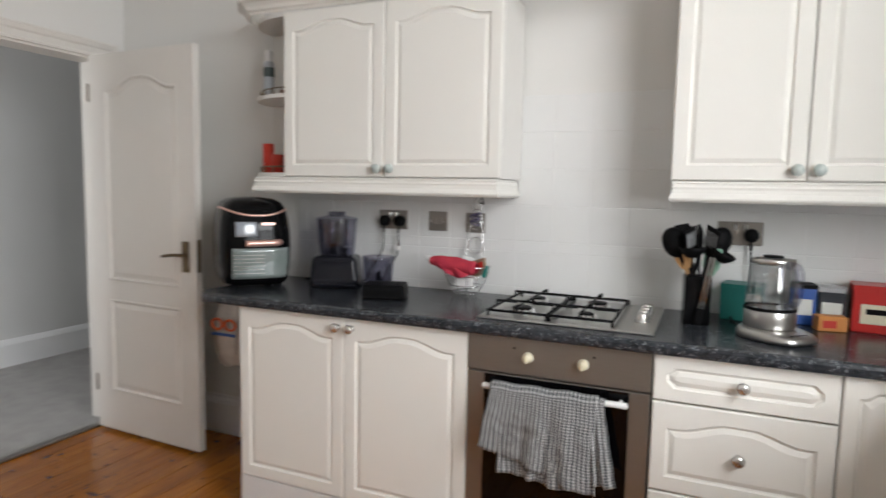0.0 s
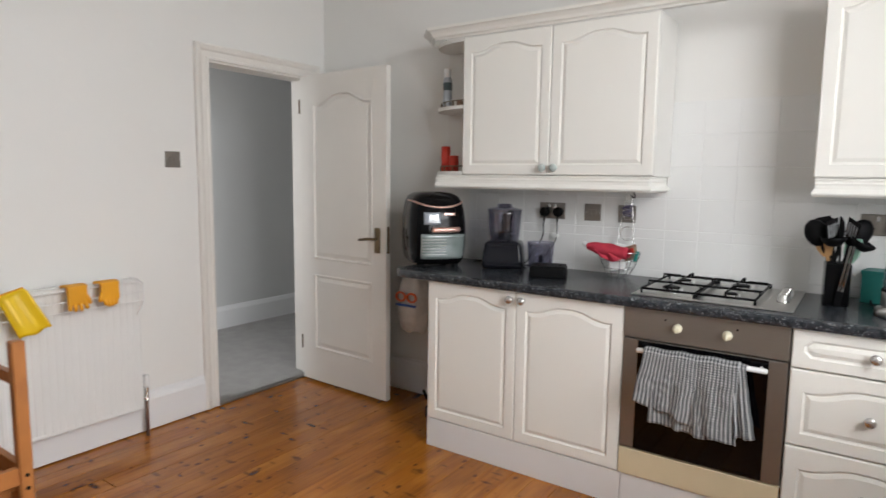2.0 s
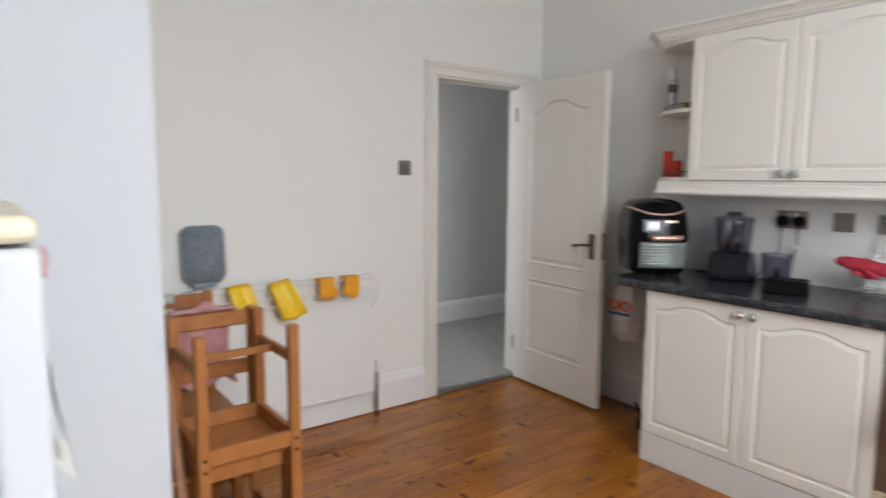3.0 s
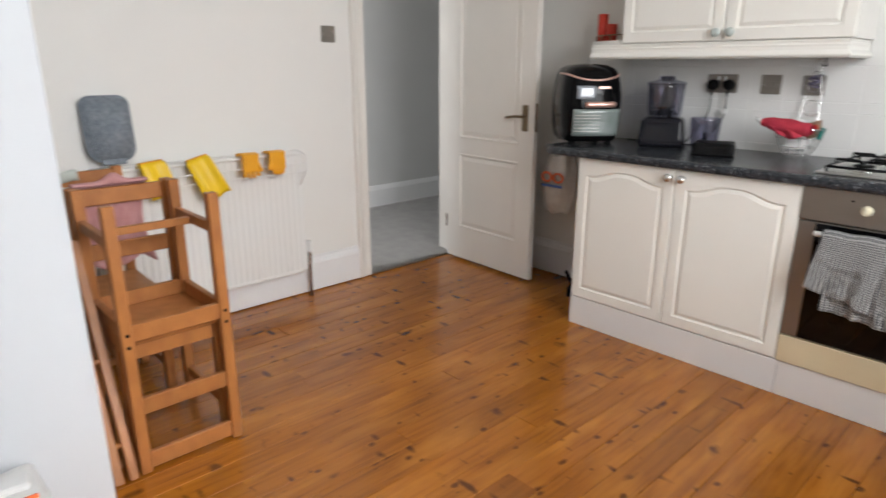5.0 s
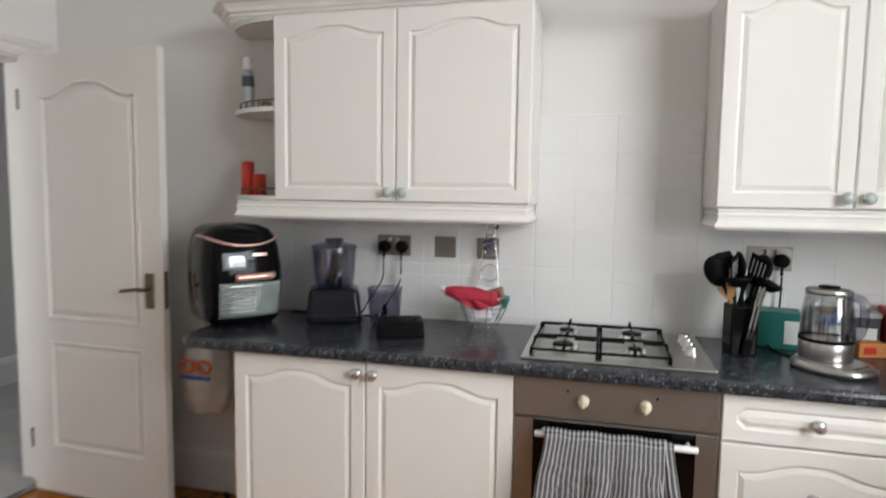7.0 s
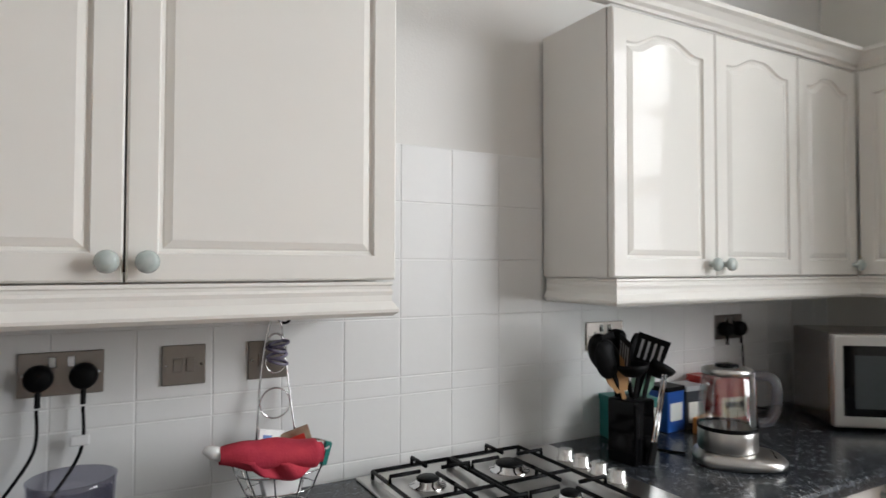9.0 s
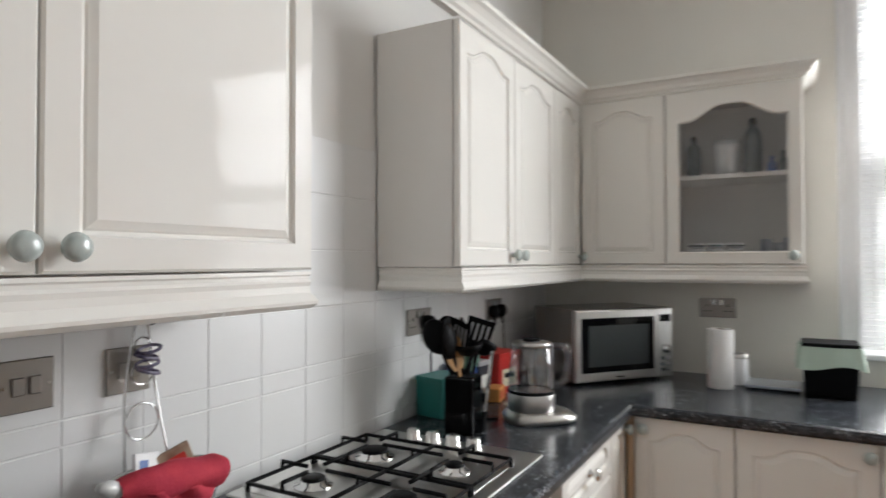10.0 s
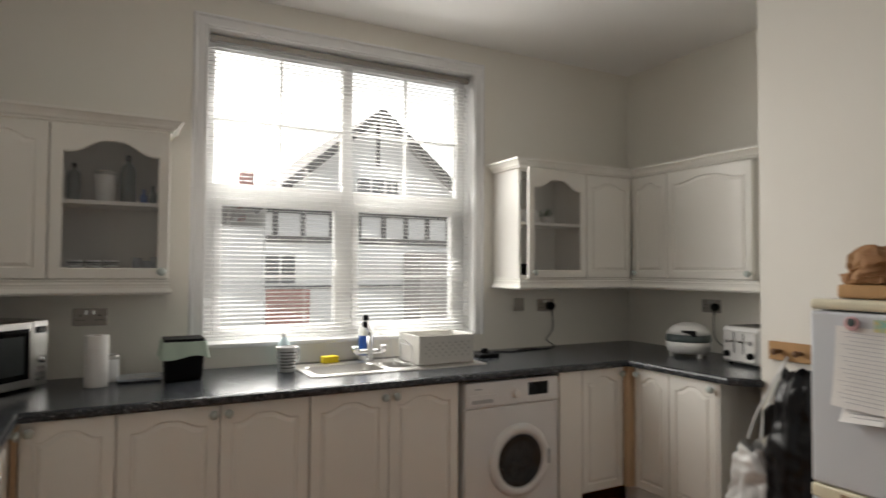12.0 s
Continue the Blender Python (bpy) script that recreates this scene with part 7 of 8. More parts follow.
# ---- stacked chairs ----
def chair(m, label, group="pine chairs"):
    """A square pine chair: origin on the floor under the seat, back at +y."""
    u = thing("pine_chair", label, "chair", m, group)
    w, d, t = 0.345, 0.37, 0.036
    hx, hy = w / 2 - t / 2, d / 2 - t / 2
    for x in (-hx, hx):
        part("leg", box(x - t / 2, x + t / 2, -hy - t / 2, -hy + t / 2, 0, 0.425, 0.004), M_PINE, u)
        part("back_post", box(x - t / 2, x + t / 2, hy - t / 2, hy + t / 2, 0, 0.888, 0.004), M_PINE, u)
        part("side_rail", box(x - 0.011, x + 0.011, -hy + t / 2, hy - t / 2, 0.375, 0.428, 0.002), M_PINE, u)
        part("side_stretcher", box(x - 0.010, x + 0.010, -hy + t / 2, hy - t / 2, 0.10, 0.135, 0.002), M_PINE, u)
        for z in (0.40, 0.44):
            part("bolt", rod((x, hy + t / 2 - 0.001, z), (x, hy + t / 2 + 0.003, z), 0.006, 10), M_MATT, u, "dark bolt head")
    for y in (-hy, hy):
        part("cross_rail", box(-hx + t / 2, hx - t / 2, y - 0.011, y + 0.011, 0.375, 0.428, 0.002), M_PINE, u)
    part("cross_stretcher", box(-hx + t / 2, hx - t / 2, -0.012, 0.012, 0.106, 0.130, 0.002), M_PINE, u)
    part("seat", box(-w / 2 + 0.005, w / 2 - 0.005, -d / 2 - 0.008, hy - t / 2, 0.428, 0.446, 0.004), M_PINE, u)
    for z0, z1 in ((0.625, 0.682), (0.820, 0.878)):
        part("back_slat", box(-hx + t / 2, hx - t / 2, hy - 0.010, hy + 0.010, z0, z1, 0.003), M_PINE, u)
    return u


CY = 0.285
chair(pose(-2.50, CY, 0, 0, 0, 90), "orange pine chair standing under an upturned one")
chair(pose(-2.43, CY, 0.893, 0, 0, -90) @ pose(0, 0, 0, 0, 180, 0), "orange pine chair stacked upside down")
chair(pose(-2.93, 0.24, 0, 0, 0, 90), "orange pine chair by the radiator")


def leaning_frame():
    u = thing("folded_stool", "folded pine stool leaning beside the stacked chairs", "stool", pose(-2.40, 0.066, 0.0))
    for y in (-0.022, 0.022):
        part("leg", bar((-0.14, y, 0.74), (0.15, y, 0.004), 0.028, 0.034, 0.003), M_PINE, u)
    for k in (0.15, 0.5, 0.85):
        x, z = -0.14 + 0.29 * k, 0.74 - 0.736 * k
        part("rung", rod((x, -0.022, z), (x, 0.022, z), 0.009, 10), M_PINE, u)
    part("brace", bar((-0.20, 0.0, 0.62), (0.06, 0.0, 0.004), 0.030, 0.030, 0.003), M_PINE, u)


leaning_frame()


def pink_cloth():
    u = thing("pink_garment", "dusty pink garment draped over the chair back", "garment")
    def f(p, q):
        y = 0.135 + 0.24 * p
        pk = 0.028 * math.exp(-((p - 0.55) / 0.13) ** 2)
        if q < 0.2:
            a = q / 0.2 * math.pi
            return (-2.668 + 0.020 * math.cos(a) - 0.002, y, 0.890 + pk * math.sin(a) + 0.010 * math.sin(a))
        k = (q - 0.2) / 0.8
        return (-2.690 - 0.018 * math.sin(p * 16) * k - 0.014 * k, y + 0.02 * math.sin(k * 4 + p * 3), 0.888 - 0.30 * k + 0.02 * math.sin(p * 10) * k)
    part("cloth", sheet(f, 34, 24, 0.005), M_PINK, u, smooth=True)
    g = thing("pale_towel", "pale grey-green towel over the chair by the radiator", "towel")
    part("cloth", sheet(lambda p, q: (-3.10 + 0.02 * math.cos(q * 3.1) * (1 if q < 0.4 else -1), 0.12 + 0.13 * p, 0.894 - 0.20 * abs(q - 0.25) + 0.004 * math.sin(p * 9)), 10, 14, 0.006), M_PALET, g, smooth=True)


M_PINK = material("dusty_pink_cloth", (0.42, 0.20, 0.20), 0.9, second=(0.50, 0.28, 0.28), scale=18, amount=0.8, bump=0.3, bump_scale=150)
M_PALET = material("pale_towel", (0.48, 0.52, 0.48), 0.95, scale=30, bump=0.5, bump_scale=200)
pink_cloth()


def floor_bag():
    u = thing("shopping_bag", "white paper shopping bag with a red stripe beside the fridge", "bag", pose(-1.955, -0.33, 0.0))
    b = soft_box(0.24, 0.30, 0.29, -0.04, 0.02, 3)
    rng = random.Random(4)
    for v in b.verts:
        if v.co.z > 0.02:
            v.co += Vector([rng.uniform(-0.008, 0.008) for _ in range(3)])
    part("bag", b, M_BAGW, u, smooth=True)
    part("stripe", bar((0.05, 0.03, 0.296), (0.05, 0.135, 0.296), 0.012, 0.012, 0.003), M_REDO, u, "orange-red stripe")
    part("fold", bar((-0.06, -0.12, 0.292), (-0.02, 0.13, 0.302), 0.06, 0.02, 0.006), M_BAGW, u)
    part("mark", bar((0.02, -0.08, 0.295), (0.022, -0.05, 0.296), 0.012, 0.012, 0.002), M_MATT, u)


M_REDO = material("orange_red_print", (0.75, 0.13, 0.03), 0.5, scale=10)
floor_bag()


# ---- behind the door ----
def corner_clutter():
    u = thing("carrier_bag", "translucent carrier bag with an orange print hanging by the wall", "bag", pose(-2.515, N - 0.12, -0.015) @ Matrix.Diagonal((1.35, 1.2, 1, 1)))
    def f(p, q):
        a, k = 2 * math.pi * p, q
        s = 0.25 + 0.75 * math.sin(math.pi * min(1, 0.16 + 0.62 * k))
        return (0.085 * s * math.cos(a) * (1 + 0.06 * math.sin(a * 6 + 4 * k)), 0.065 * s * math.sin(a) * (1 + 0.06 * math.sin(a * 5)), 0.80 - 0.34 * k + 0.008 * math.sin(a * 5))
    part("bag", sheet(f, 36, 22), M_BAGC, u, smooth=True)
    for x in (-0.028, 0.032):
        part("logo_ring", wire([(x + 0.024 * math.cos(2 * math.pi * i / 16), -0.070, 0.675 + 0.026 * math.sin(2 * math.pi * i / 16)) for i in range(16)], 0.006, 8, closed=True), M_REDO, u, "orange printed ring", True)
    part("logo_bar", box(-0.055, 0.055, -0.072, -0.066, 0.618, 0.632), M_BLUE, u, "blue printed bar")
    part("bag_handle", wire([(-0.02, 0, 0.80), (0.0, 0.05, 0.90), (0.02, 0, 0.80)], 0.005, 8, smooth_n=5), M_BAGC, u, smooth=True)
    part("content", lathe([(0, 0.475), (0.045, 0.48), (0.055, 0.53), (0.04, 0.58), (0, 0.60)], 16), M_STAINW, u, smooth=True)
    h = thing("wall_hook", "small brass hook on the wall behind the door", "hook", pose(-2.515, N, 0.890))
    part("hook", wire([(0, 0, 0.0), (0, -0.03, 0.0), (0, -0.06, -0.01), (0, -0.068, 0.008)], 0.004, 8), M_BRASS, h)
    d = thing("dustpan", "black plastic dustpan on the floor by the base cabinet", "dustpan", pose(-2.25, 2.58, 0.0, 0, 0, 20) @ Matrix.Scale(0.75, 4))
    part("pan", prism([(-0.11, 0.0), (0.11, 0.0), (0.11, 0.012), (-0.05, 0.012), (-0.11, 0.075)], "y", -0.11, 0.11), M_MATT, d)
    part("handle", bar((-0.10, 0, 0.06), (-0.16, 0, 0.17), 0.03, 0.018, 0.005), M_MATT, d)
    b = thing("broom", "wooden-handled broom standing in the corner", "broom", pose(-2.20, N - 0.20, 0.0))
    part("stick", rod((0, 0.10, 0.85), (-0.02, 0.0, 0.05), 0.011, 12), M_PEG, b, smooth=True)
    part("head", box(-0.10, 0.06, -0.025, 0.025, 0.04, 0.085, 0.006, 2), M_MATT, b)
    part("bristles", box(-0.10, 0.06, -0.03, 0.03, 0.0, 0.04, 0.004), M_GREYP, b)
    c = thing("cardboard_box", "plain brown cardboard box on the floor under the worktop end", "box", pose(-2.24, N - 0.12, 0.0))
    part("carton", box(-0.10, 0.12, -0.06, 0.08, 0.0, 0.30, 0.003), M_KRAFT, c)


M_BAGC = material("milky_polythene", (0.66, 0.63, 0.59), 0.35, second=(0.40, 0.36, 0.32), scale=14, amount=0.8, bump=0.6, bump_scale=26)
corner_clutter()


# ---- things on shelves ----
def shelf_things():
    z1, z0 = UZ + 0.3632, UZ + 0.0182
    u = thing("spray_can", "white and grey aerosol can on the end shelf", "can", pose(-2.285, 2.64, z1) @ Matrix.Diagonal((1, 1, 1.4, 1)))
    part("can", lathe([(0, 0), (0.024, 0), (0.025, 0.003), (0.025, 0.115), (0.018, 0.128), (0, 0.128)], 24), M_GREYL, u, smooth=True)
    part("cap", lathe([(0.019, 0.126), (0.019, 0.158), (0.016, 0.162), (0, 0.162)], 20), M_WHITE, u, smooth=True)
    part("label_band", lathe([(0.0252, 0.075), (0.0256, 0.076), (0.0256, 0.105), (0.0252, 0.106)], 24), M_SLATE, u)
    u = thing("small_jar", "small brown jar on the end shelf", "jar", pose(-2.205, 2.65, z1))
    part("jar", lathe([(0, 0), (0.02, 0), (0.022, 0.004), (0.022, 0.035), (0.018, 0.045), (0, 0.045)], 20), M_BROWNP, u, smooth=True)
    for x, y, r, h, lab in ((-2.295, 2.645, 0.026, 0.14, "tall red pillar candle on the end shelf"), (-2.238, 2.64, 0.028, 0.088, "short red pillar candle on the end shelf")):
        u = thing("candle", lab, "candle", pose(x, y, z0), "red candles")
        part("wax", lathe([(0, 0), (r, 0), (r, h), (r - 0.006, h + 0.001), (r - 0.010, h - 0.004), (0, h - 0.005)], 24), M_WAXR, u, smooth=True)
        part("wick", rod((0, 0, h - 0.005), (0.001, 0, h + 0.006), 0.001, 6), M_MATT, u)
    x = UP_X + 0.16
    up, lo = UZ + 0.3635, UZ + 0.0185
    u = thing("travel_cup", "white lidded cup in the glazed cabinet", "cup", pose(x, 1.897, up) @ Matrix.Scale(1.18, 4))
    part("cup", lathe([(0, 0), (0.032, 0), (0.040, 0.10), (0.041, 0.115), (0, 0.116)], 24), M_WHITE, u, smooth=True)
    part("lid", lathe([(0.042, 0.113), (0.043, 0.125), (0.036, 0.130), (0, 0.131)], 24), M_GREYP, u, smooth=True)
    bottle("drinks_bottle", "dark blue drinks bottle in the glazed cabinet", pose(x + 0.03, 1.80, up), 0.036, 0.245, M_SLATE, M_MATT)
    bottle("drinks_bottle", "dark glass bottle in the glazed cabinet", pose(x + 0.04, 2.03, up), 0.03, 0.19, M_SLATE, M_MATT)
    for y, h, mt in ((1.73, 0.075, M_BLUE), (1.69, 0.095, M_SLATE)):
        u = thing("small_bottle", "small dark bottle in the glazed cabinet", "bottle", pose(x, y, up))
        part("body", lathe([(0, 0), (0.018, 0), (0.018, h * 0.6), (0.008, h * 0.75), (0.008, h), (0, h)], 16), mt, u, smooth=True)
    for i, y in enumerate((2.015, 1.94, 1.865)):
        u = thing("stacked_cups", "stack of white cups with dark bands in the glazed cabinet", "cup", pose(x - 0.03, y, lo), "stacked cups")
        for k in range(3):
            part("cup", lathe([(0.020, 0.024 * k), (0.030, 0.024 * k + 0.004), (0.032, 0.024 * k + 0.020), (0.028, 0.024 * k + 0.022), (0.018, 0.024 * k + 0.006), (0.020, 0.024 * k)], 20), M_WHITE, u, smooth=True)
            part("band", lathe([(0.0305, 0.024 * k + 0.008), (0.0325, 0.024 * k + 0.009), (0.0330, 0.024 * k + 0.014), (0.0315, 0.024 * k + 0.0145)], 20), M_SLATE, u)
    for y, h in ((1.755, 0.085), (1.71, 0.07), (1.675, 0.09)):
        u = thing("drinking_glass", "dark tinted drinking glass in the glazed cabinet", "glass", pose(x - 0.02, y, lo), "cabinet glasses")
        part("glass", lathe([(0, 0.001), (0.020, 0.001), (0.023, h), (0.021, h), (0.018, 0.006), (0, 0.006)], 20), M_GREYGL, u, smooth=True)
    u = thing("pot_plant", "small green plant in a white pot behind the ajar glass door", "plant", pose(x + 0.0, -0.745, up))
    part("pot", lathe([(0, 0), (0.030, 0), (0.038, 0.05), (0.034, 0.05), (0, 0.045)], 20), M_WHITE, u, smooth=True)
    rng = random.Random(2)
    b = bmesh.new()
    for i in range(60):
        a, r, z = rng.uniform(0, 6.28), rng.uniform(0.0, 0.045), rng.uniform(0.05, 0.10)
        lf = bmesh.new()
        vs = [lf.verts.new(p) for p in ((0, 0, 0), (0.007, 0.010, 0.003), (0, 0.024, 0.004), (-0.007, 0.010, 0.003))]
        lf.faces.new(vs)
        move(lf, pose(r * math.cos(a), r * math.sin(a), z - r * 0.3, rng.uniform(-30, 60), 0, math.degrees(a) + rng.uniform(-40, 40)))
        merge(b, lf)
    part("leaves", b, M_LEAF, u)
    for y, lab, mt, h in ((-0.545, "white mug in the open cabinet", M_WHITE, 0.09), (-0.625, "white mug in the open cabinet", M_WHITE, 0.085)):
        u = thing("mug", lab, "mug", pose(x - 0.02, y, up))
        part("mug", lathe([(0, 0), (0.034, 0), (0.037, h), (0.034, h), (0.031, 0.006), (0, 0.006)], 24), mt, u, smooth=True)
        part("handle", wire([(-0.034, 0, h * 0.8), (-0.058, 0, h * 0.7), (-0.058, 0, h * 0.35), (-0.034, 0, h * 0.2)], 0.005, 8, smooth_n=4), mt, u, smooth=True)
    bottle("small_bottle", "small dark bottle in the open cabinet", pose(x, -0.50, up), 0.02, 0.16, M_GREYL, M_MATT)
    u = thing("black_bowl", "black bowl in the bottom of the open cabinet", "bowl", pose(x - 0.03, -0.545, lo))
    part("bowl", lathe([(0, 0), (0.03, 0), (0.065, 0.05), (0.07, 0.075), (0.066, 0.075), (0.028, 0.006), (0, 0.006)], 24), M_MATT, u, smooth=True)


M_GREYL = material("printed_grey_can", (0.45, 0.47, 0.50), 0.3, 0.3, scale=20)
M_WAXR = material("red_wax", (0.60, 0.04, 0.02), 0.45, scale=8)
M_LEAF = material("plant_leaf", (0.05, 0.11, 0.04), 0.5, scale=20)
shelf_things()


# ---- outside ----
def outside():
    g = -2.6
    structure("ground", box(-400, 600, -500, 500, g - 0.3, g), M_ASPH, "pale grey ground out of view, toned to bounce light")
    X = 15.0
    ya, ap, ea, top, half = -5.25, 6.16, 3.35, 0, 3.35
    h = thing("half_timbered_house", "white rendered house with black timbers and a steep tiled gable", "house", pose(X, ya, g))
    ez, az = ea - g, ap - g
    b = prism([(-half, 0), (half, 0), (half, ez), (0, az - 0.10), (-half, ez)], "x", 0.0, 8.0)
    part("wall", b, M_RENDER, h)
    def strip(nm, p, q, w, mt, x=-0.05, d=0.05):
        part(nm, bar((x, p[0], p[1] - g), (x, q[0], q[1] - g), w, d, 0.004, up=(1, 0, 0)), mt, h)
    sl = math.atan2(az - ez, half)
    for s in (-1, 1):
        o = 0.45
        p0, p1 = (s * (half + o), ez - o * (az - ez) / half), (0, az)
        t = 0.16
        pts = [p0, (p0[0], p0[1] + t), (p1[0], p1[1] + t), p1]
        r = part("roof_slope", prism(pts if s > 0 else pts[::-1], "x", -0.45, 8.3), M_ROOF, h, "dark clay tiled roof slope")
        part("bargeboard", bar((-0.46, p0[0], p0[1] + 0.02), (-0.46, p1[0], p1[1] + 0.02), 0.24, 0.05, 0.004, up=(1, 0, 0)), M_TIMB, h, "dark bargeboard")
    strip("timber", (-half, 3.10), (half, 3.10), 0.16, M_TIMB)
    strip("timber", (-half, 2.28), (half, 2.28), 0.18, M_TIMB)
    for y in (-3.2, -2.45, -1.7, -0.95, -0.2, 0.6, 1.45, 2.3, 3.1):
        strip("timber", (y, 2.28), (y, 3.10), 0.15, M_TIMB)
    for y in (0.0,):
        strip("timber", (y, 4.6), (y, ap - abs(y) * (az - ez) / half - 0.15), 0.12, M_TIMB)
    def win(y, z, w, hh, n=2):
        f = part("window", box(-0.06, 0.02, y - w / 2, y + w / 2, z - g, z - g + hh, 0.01), M_UPVC, h)
        for i in range(n):
            a = y - w / 2 + 0.06 + i * (w - 0.12) / n
            part("pane", box(-0.07, -0.055, a + 0.02, a + (w - 0.12) / n - 0.02, z - g + 0.07, z - g + hh - 0.07), M_DARKW, f)
    win(2.95, 0.95, 1.0, 0.95, 2), win(1.25, 0.95, 0.55, 0.95, 1), win(0.0, 3.25, 1.5, 1.0, 3), win(-2.2, 1.1, 0.5, 0.5, 1)
    part("brick_panel", box(-0.12, 0.02, 2.1, 3.33, -0.35 - g, 0.85 - g, 0.01), M_BRICK, h, "red brick bay panel")
    part("garage_wing", box(-1.2, -0.01, -3.2, -0.9, 0.0, 1.95 - g, 0.01), M_TILEH, h, "grey-brown tile-hung wing")
    part("band_course", box(-0.10, 0.02, -0.85, 3.35, 0.86 - g, 0.95 - g, 0.01), M_TIMB, h)
    part("chimney", box(3.0, 3.7, 3.1, 3.5, 3.0 - g, 4.6 - g, 0.02), M_BRICK, h, "red brick chimney")
    w = thing("neighbouring_house", "pale rendered neighbouring house with a low tiled roof", "house", pose(X + 3, 2.2, g))
    part("wall", box(0, 7, -3.2, 3.0, 0, 3.3 - g, 0.01), M_RENDER, w)
    part("roof", prism([(-3.8, 3.2 - g), (3.4, 3.2 - g), (2.0, 4.2 - g), (-2.6, 4.2 - g)], "x", -0.4, 7.4), M_ROOF, w, "dark tiled roof")
    for y in (-2.0, 0.2, 2.0):
        f = part("window", box(-0.05, 0.02, y - 0.5, y + 0.5, 1.0 - g, 2.2 - g, 0.01), M_UPVC, w)
        part("pane", box(-0.06, -0.045, y - 0.42, y - 0.03, 1.08 - g, 2.12 - g), M_DARKW, f)
        part("pane", box(-0.06, -0.045, y + 0.03, y + 0.42, 1.08 - g, 2.12 - g), M_DARKW, f)
    part("side_wing", box(0.3, 6.0, half, half + 2.4, 0.0, 2.6 - g, 0.01), M_RENDER, h, "white rendered side wing")
    part("wing_roof", prism([(half + 0.05, 3.5 - g), (half + 0.05, 3.66 - g), (half + 2.9, 2.6 - g), (half + 2.9, 2.44 - g)], "x", -0.1, 6.2), M_ROOF, h, "sloping tiled wing roof")
    far = thing("far_terrace", "pale far terrace of houses beyond the garden", "house", pose(40, -6, g))
    part("wall", box(0, 6, -30, 30, 0, 5.0, 0.02), M_RENDER, far)
    part("roof", prism([(-0.4, 5.0), (6.4, 5.0), (3.0, 7.0)], "y", -30, 30), M_ROOF, far)
    # bare tree beside the gable
    t = thing("bare_tree", "thin bare garden tree beside the house", "tree", pose(19.0, 4.6, g))
    rng = random.Random(11)
    b = bmesh.new()
    def limb(p, d, ln, r, n):
        q = p + d * ln
        rod(p, q, r, 6, b)
        if n:
            for _ in range(3):
                dd = (d + Vector([rng.uniform(-0.6, 0.6) for _ in range(3)]) + Vector((0, 0, 0.15))).normalized()
                limb(p + d * ln * rng.uniform(0.6, 1.0), dd, ln * rng.uniform(0.55, 0.8), r * 0.55, n - 1)
    limb(Vector((0, 0, 0)), Vector((0.03, -0.02, 1)).normalized(), 2.8, 0.09, 4)
    part("branches", b, M_BARK, t)


# unseen ground, its tone raised to reflect light onto the house fronts
M_ASPH = material("ground_bounce_pale", (0.30, 0.295, 0.285), 0.9, scale=3, amount=0.5, bump=0.3, bump_scale=80)
M_RENDER = material("white_render", (0.87, 0.87, 0.86), 0.85, second=(0.82, 0.82, 0.80), scale=1.2, amount=0.6, bump=0.3, bump_scale=30)
M_TIMB = material("black_timber", (0.03, 0.03, 0.032), 0.7, scale=6, amount=0.5)
M_ROOF = material("clay_roof_tiles", (0.34, 0.32, 0.31), 0.8, second=(0.42, 0.395, 0.38), scale=5, amount=0.8, bump=0.6, bump_scale=9, stretch=(1, 1, 4))
M_DARKW = material("dark_window_glass", (0.10, 0.11, 0.12), 0.12, scale=2)
M_BRICK = material("red_brick", (0.42, 0.16, 0.13), 0.85, second=(0.34, 0.14, 0.11), scale=12, amount=0.8, bump=0.4, bump_scale=25)
M_TILEH = material("tile_hung_wall", (0.42, 0.39, 0.37), 0.85, second=(0.34, 0.31, 0.30), scale=8, amount=0.8, bump=0.5, bump_scale=18, stretch=(1, 1, 3))
M_BARK = material("bark", (0.10, 0.08, 0.06), 0.9, scale=14)
outside()

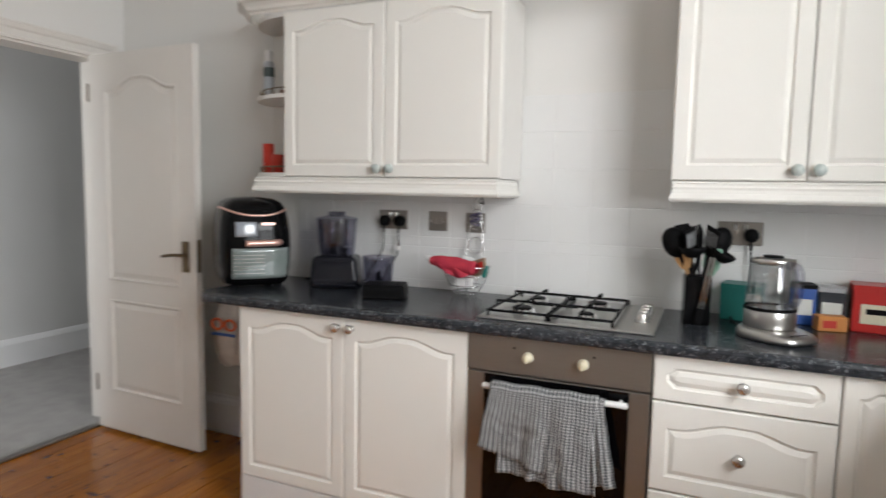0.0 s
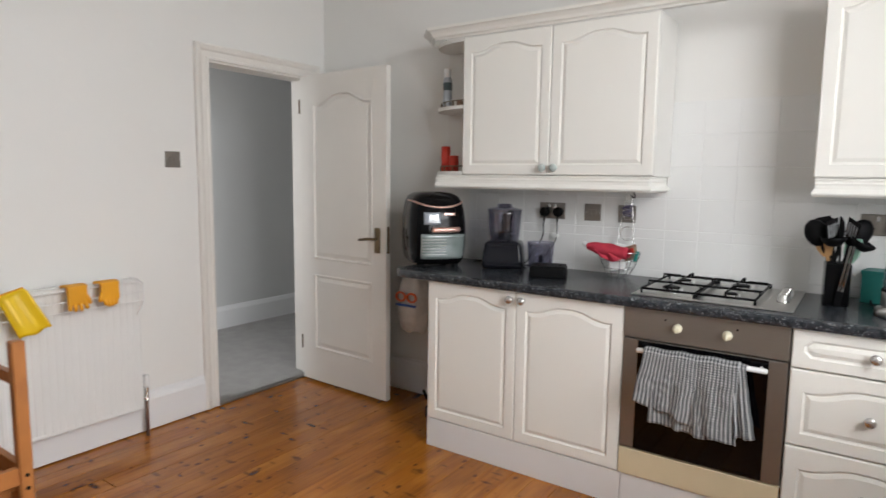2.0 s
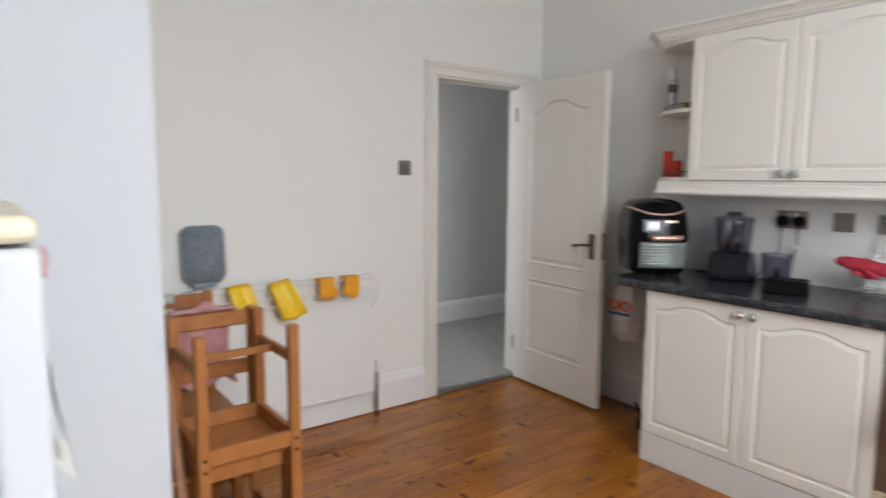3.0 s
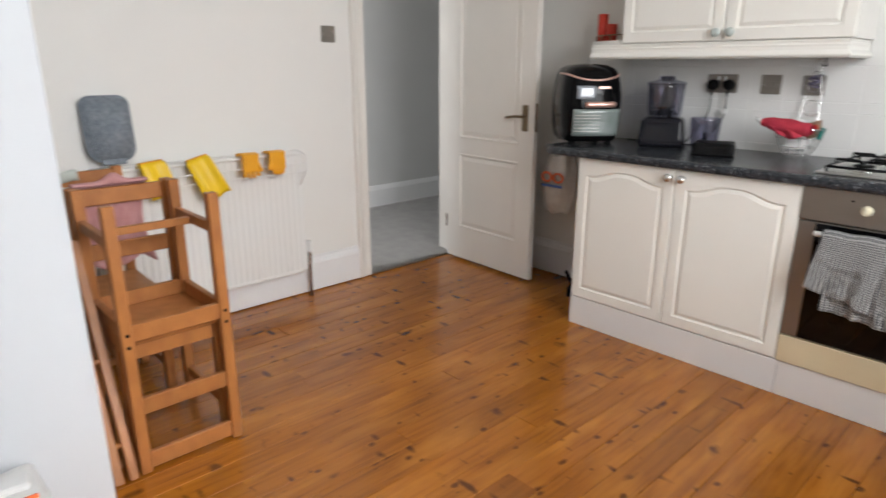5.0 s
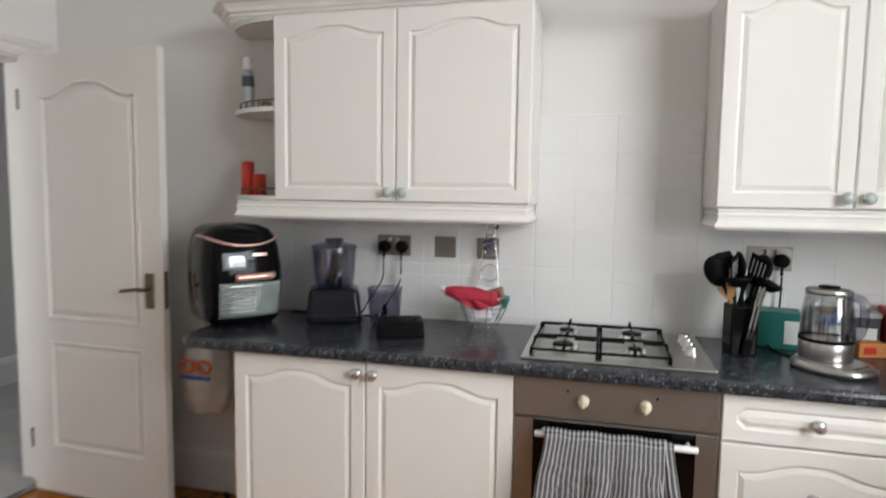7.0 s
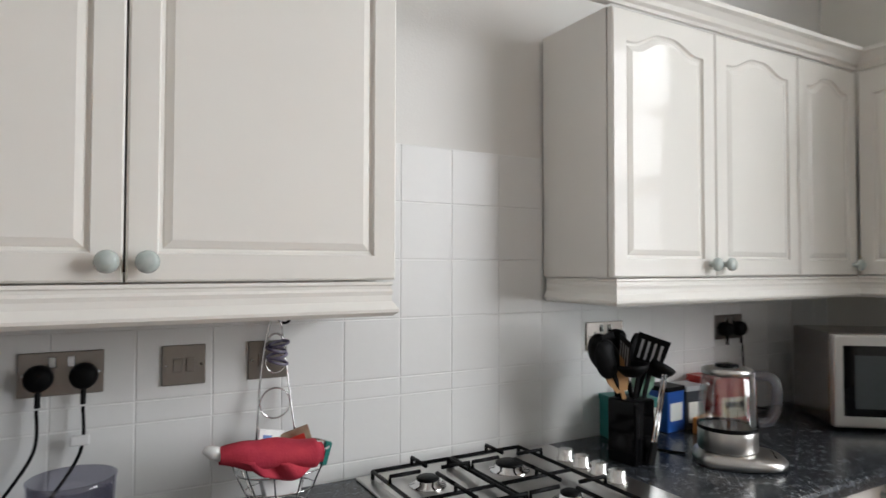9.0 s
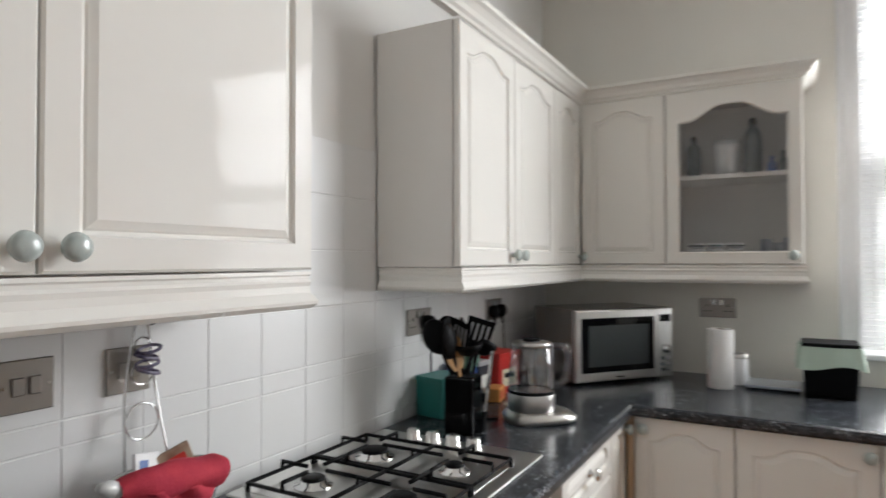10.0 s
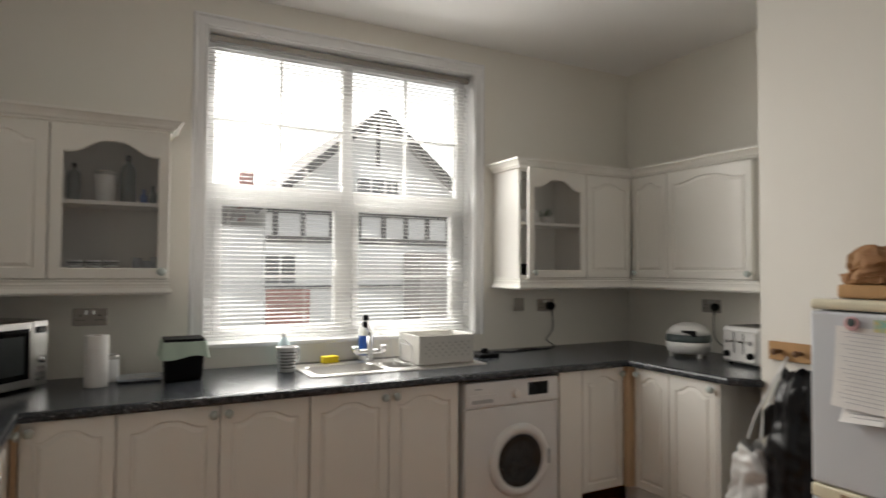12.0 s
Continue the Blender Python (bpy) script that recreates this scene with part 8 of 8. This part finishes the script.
# ---- floor boards and wall tiles ----
def floor():
    b = box(W, E + 0.3, S, N + 0.1, -0.1, -0.012)
    f = structure("floor", b, M_GAP, "varnished orange pine floorboards with dark knots and worn patches")
    rng = random.Random(5)
    x, meshes = W + 0.0, {}
    while x < E:
        wd = rng.choice((0.105, 0.11, 0.115, 0.12))
        cuts = [PIER_Y if x + wd < PIER_X else BREAST_Y if x < BREAST_X else S]
        y = cuts[0]
        first = True
        while y < N - 0.02:
            ln = rng.uniform(0.7, 2.6) if first else rng.uniform(1.6, 3.2)
            first = False
            ln = min(ln, N - y)
            if N - y - ln < 0.4:
                ln = N - y
            key = (wd, round(ln, 2))
            if key not in meshes:
                me = bpy.data.meshes.new("plank")
                bb = box(0.0007, wd - 0.0007, 0.0003, key[1] - 0.0003, -0.012, 0.0, 0.0012)
                bmesh.ops.recalc_face_normals(bb, faces=bb.faces)
                bb.to_mesh(me)
                bb.free()
                me.materials.append(M_BOARD)
                meshes[key] = me
            p = new("plank", meshes[key])
            p.parent = f
            p.matrix_basis = pose(x, y, rng.uniform(-0.0008, 0.0), 0, rng.uniform(-0.15, 0.15), 0)
            y += ln
        x += wd


floor()


def tiles():
    """Painted square tiles over the north worktop, with a narrow border course."""
    g = tagged(part("wall_tiling", box(-2.20, E - 0.001, N - 0.0075, N - 0.0005, TOPZ - 0.03, 1.315), M_GROUT, None, "white painted square ceramic wall tiles over the worktop"), kind="structure", category="wall")
    part("grout_bed", box(-1.073, -0.472, N - 0.0075, N - 0.0006, 1.3151, 1.735), M_GROUT, g)
    base, meshes = N - 0.004, {}
    rng = random.Random(3)
    def tile(x0, x1, z0, z1):
        w, h = round(x1 - x0, 3), round(z1 - z0, 3)
        if (w, h) not in meshes:
            me = bpy.data.meshes.new("tile")
            bb = box(0.0011, w - 0.0011, -0.005, 0.0, 0.0011, h - 0.0011, 0.0014)
            bmesh.ops.recalc_face_normals(bb, faces=bb.faces)
            bb.to_mesh(me)
            bb.free()
            me.materials.append(M_TILE)
            meshes[(w, h)] = me
        p = new("tile", meshes[(w, h)])
        p.parent = g
        p.matrix_basis = pose(x0, base + rng.uniform(-0.0002, 0.0002), z0, rng.uniform(-0.08, 0.08), 0, rng.uniform(-0.08, 0.08))
    xs = [-1.085 + 0.152 * i for i in range(-8, 14)]
    rows = [(TOPZ - 0.005, 0.938), (0.938, 1.088), (1.088, 1.134), (1.134, 1.284), (1.284, 1.435), (1.435, 1.585), (1.585, 1.735)]
    for k, (za, zb) in enumerate(rows):
        for x in xs:
            xa, xb = max(x, -2.20), min(x + 0.152, E - 0.002)
            if k == 4:
                zb2 = 1.315 if (x + 0.152 < -1.06 or x > -0.49) else zb
            elif k > 4:
                if x + 0.076 < -1.073 or x + 0.076 > -0.472:
                    continue
                zb2 = zb
            else:
                zb2 = zb
            if xb - xa > 0.02:
                tile(xa, xb, za, zb2)


tiles()
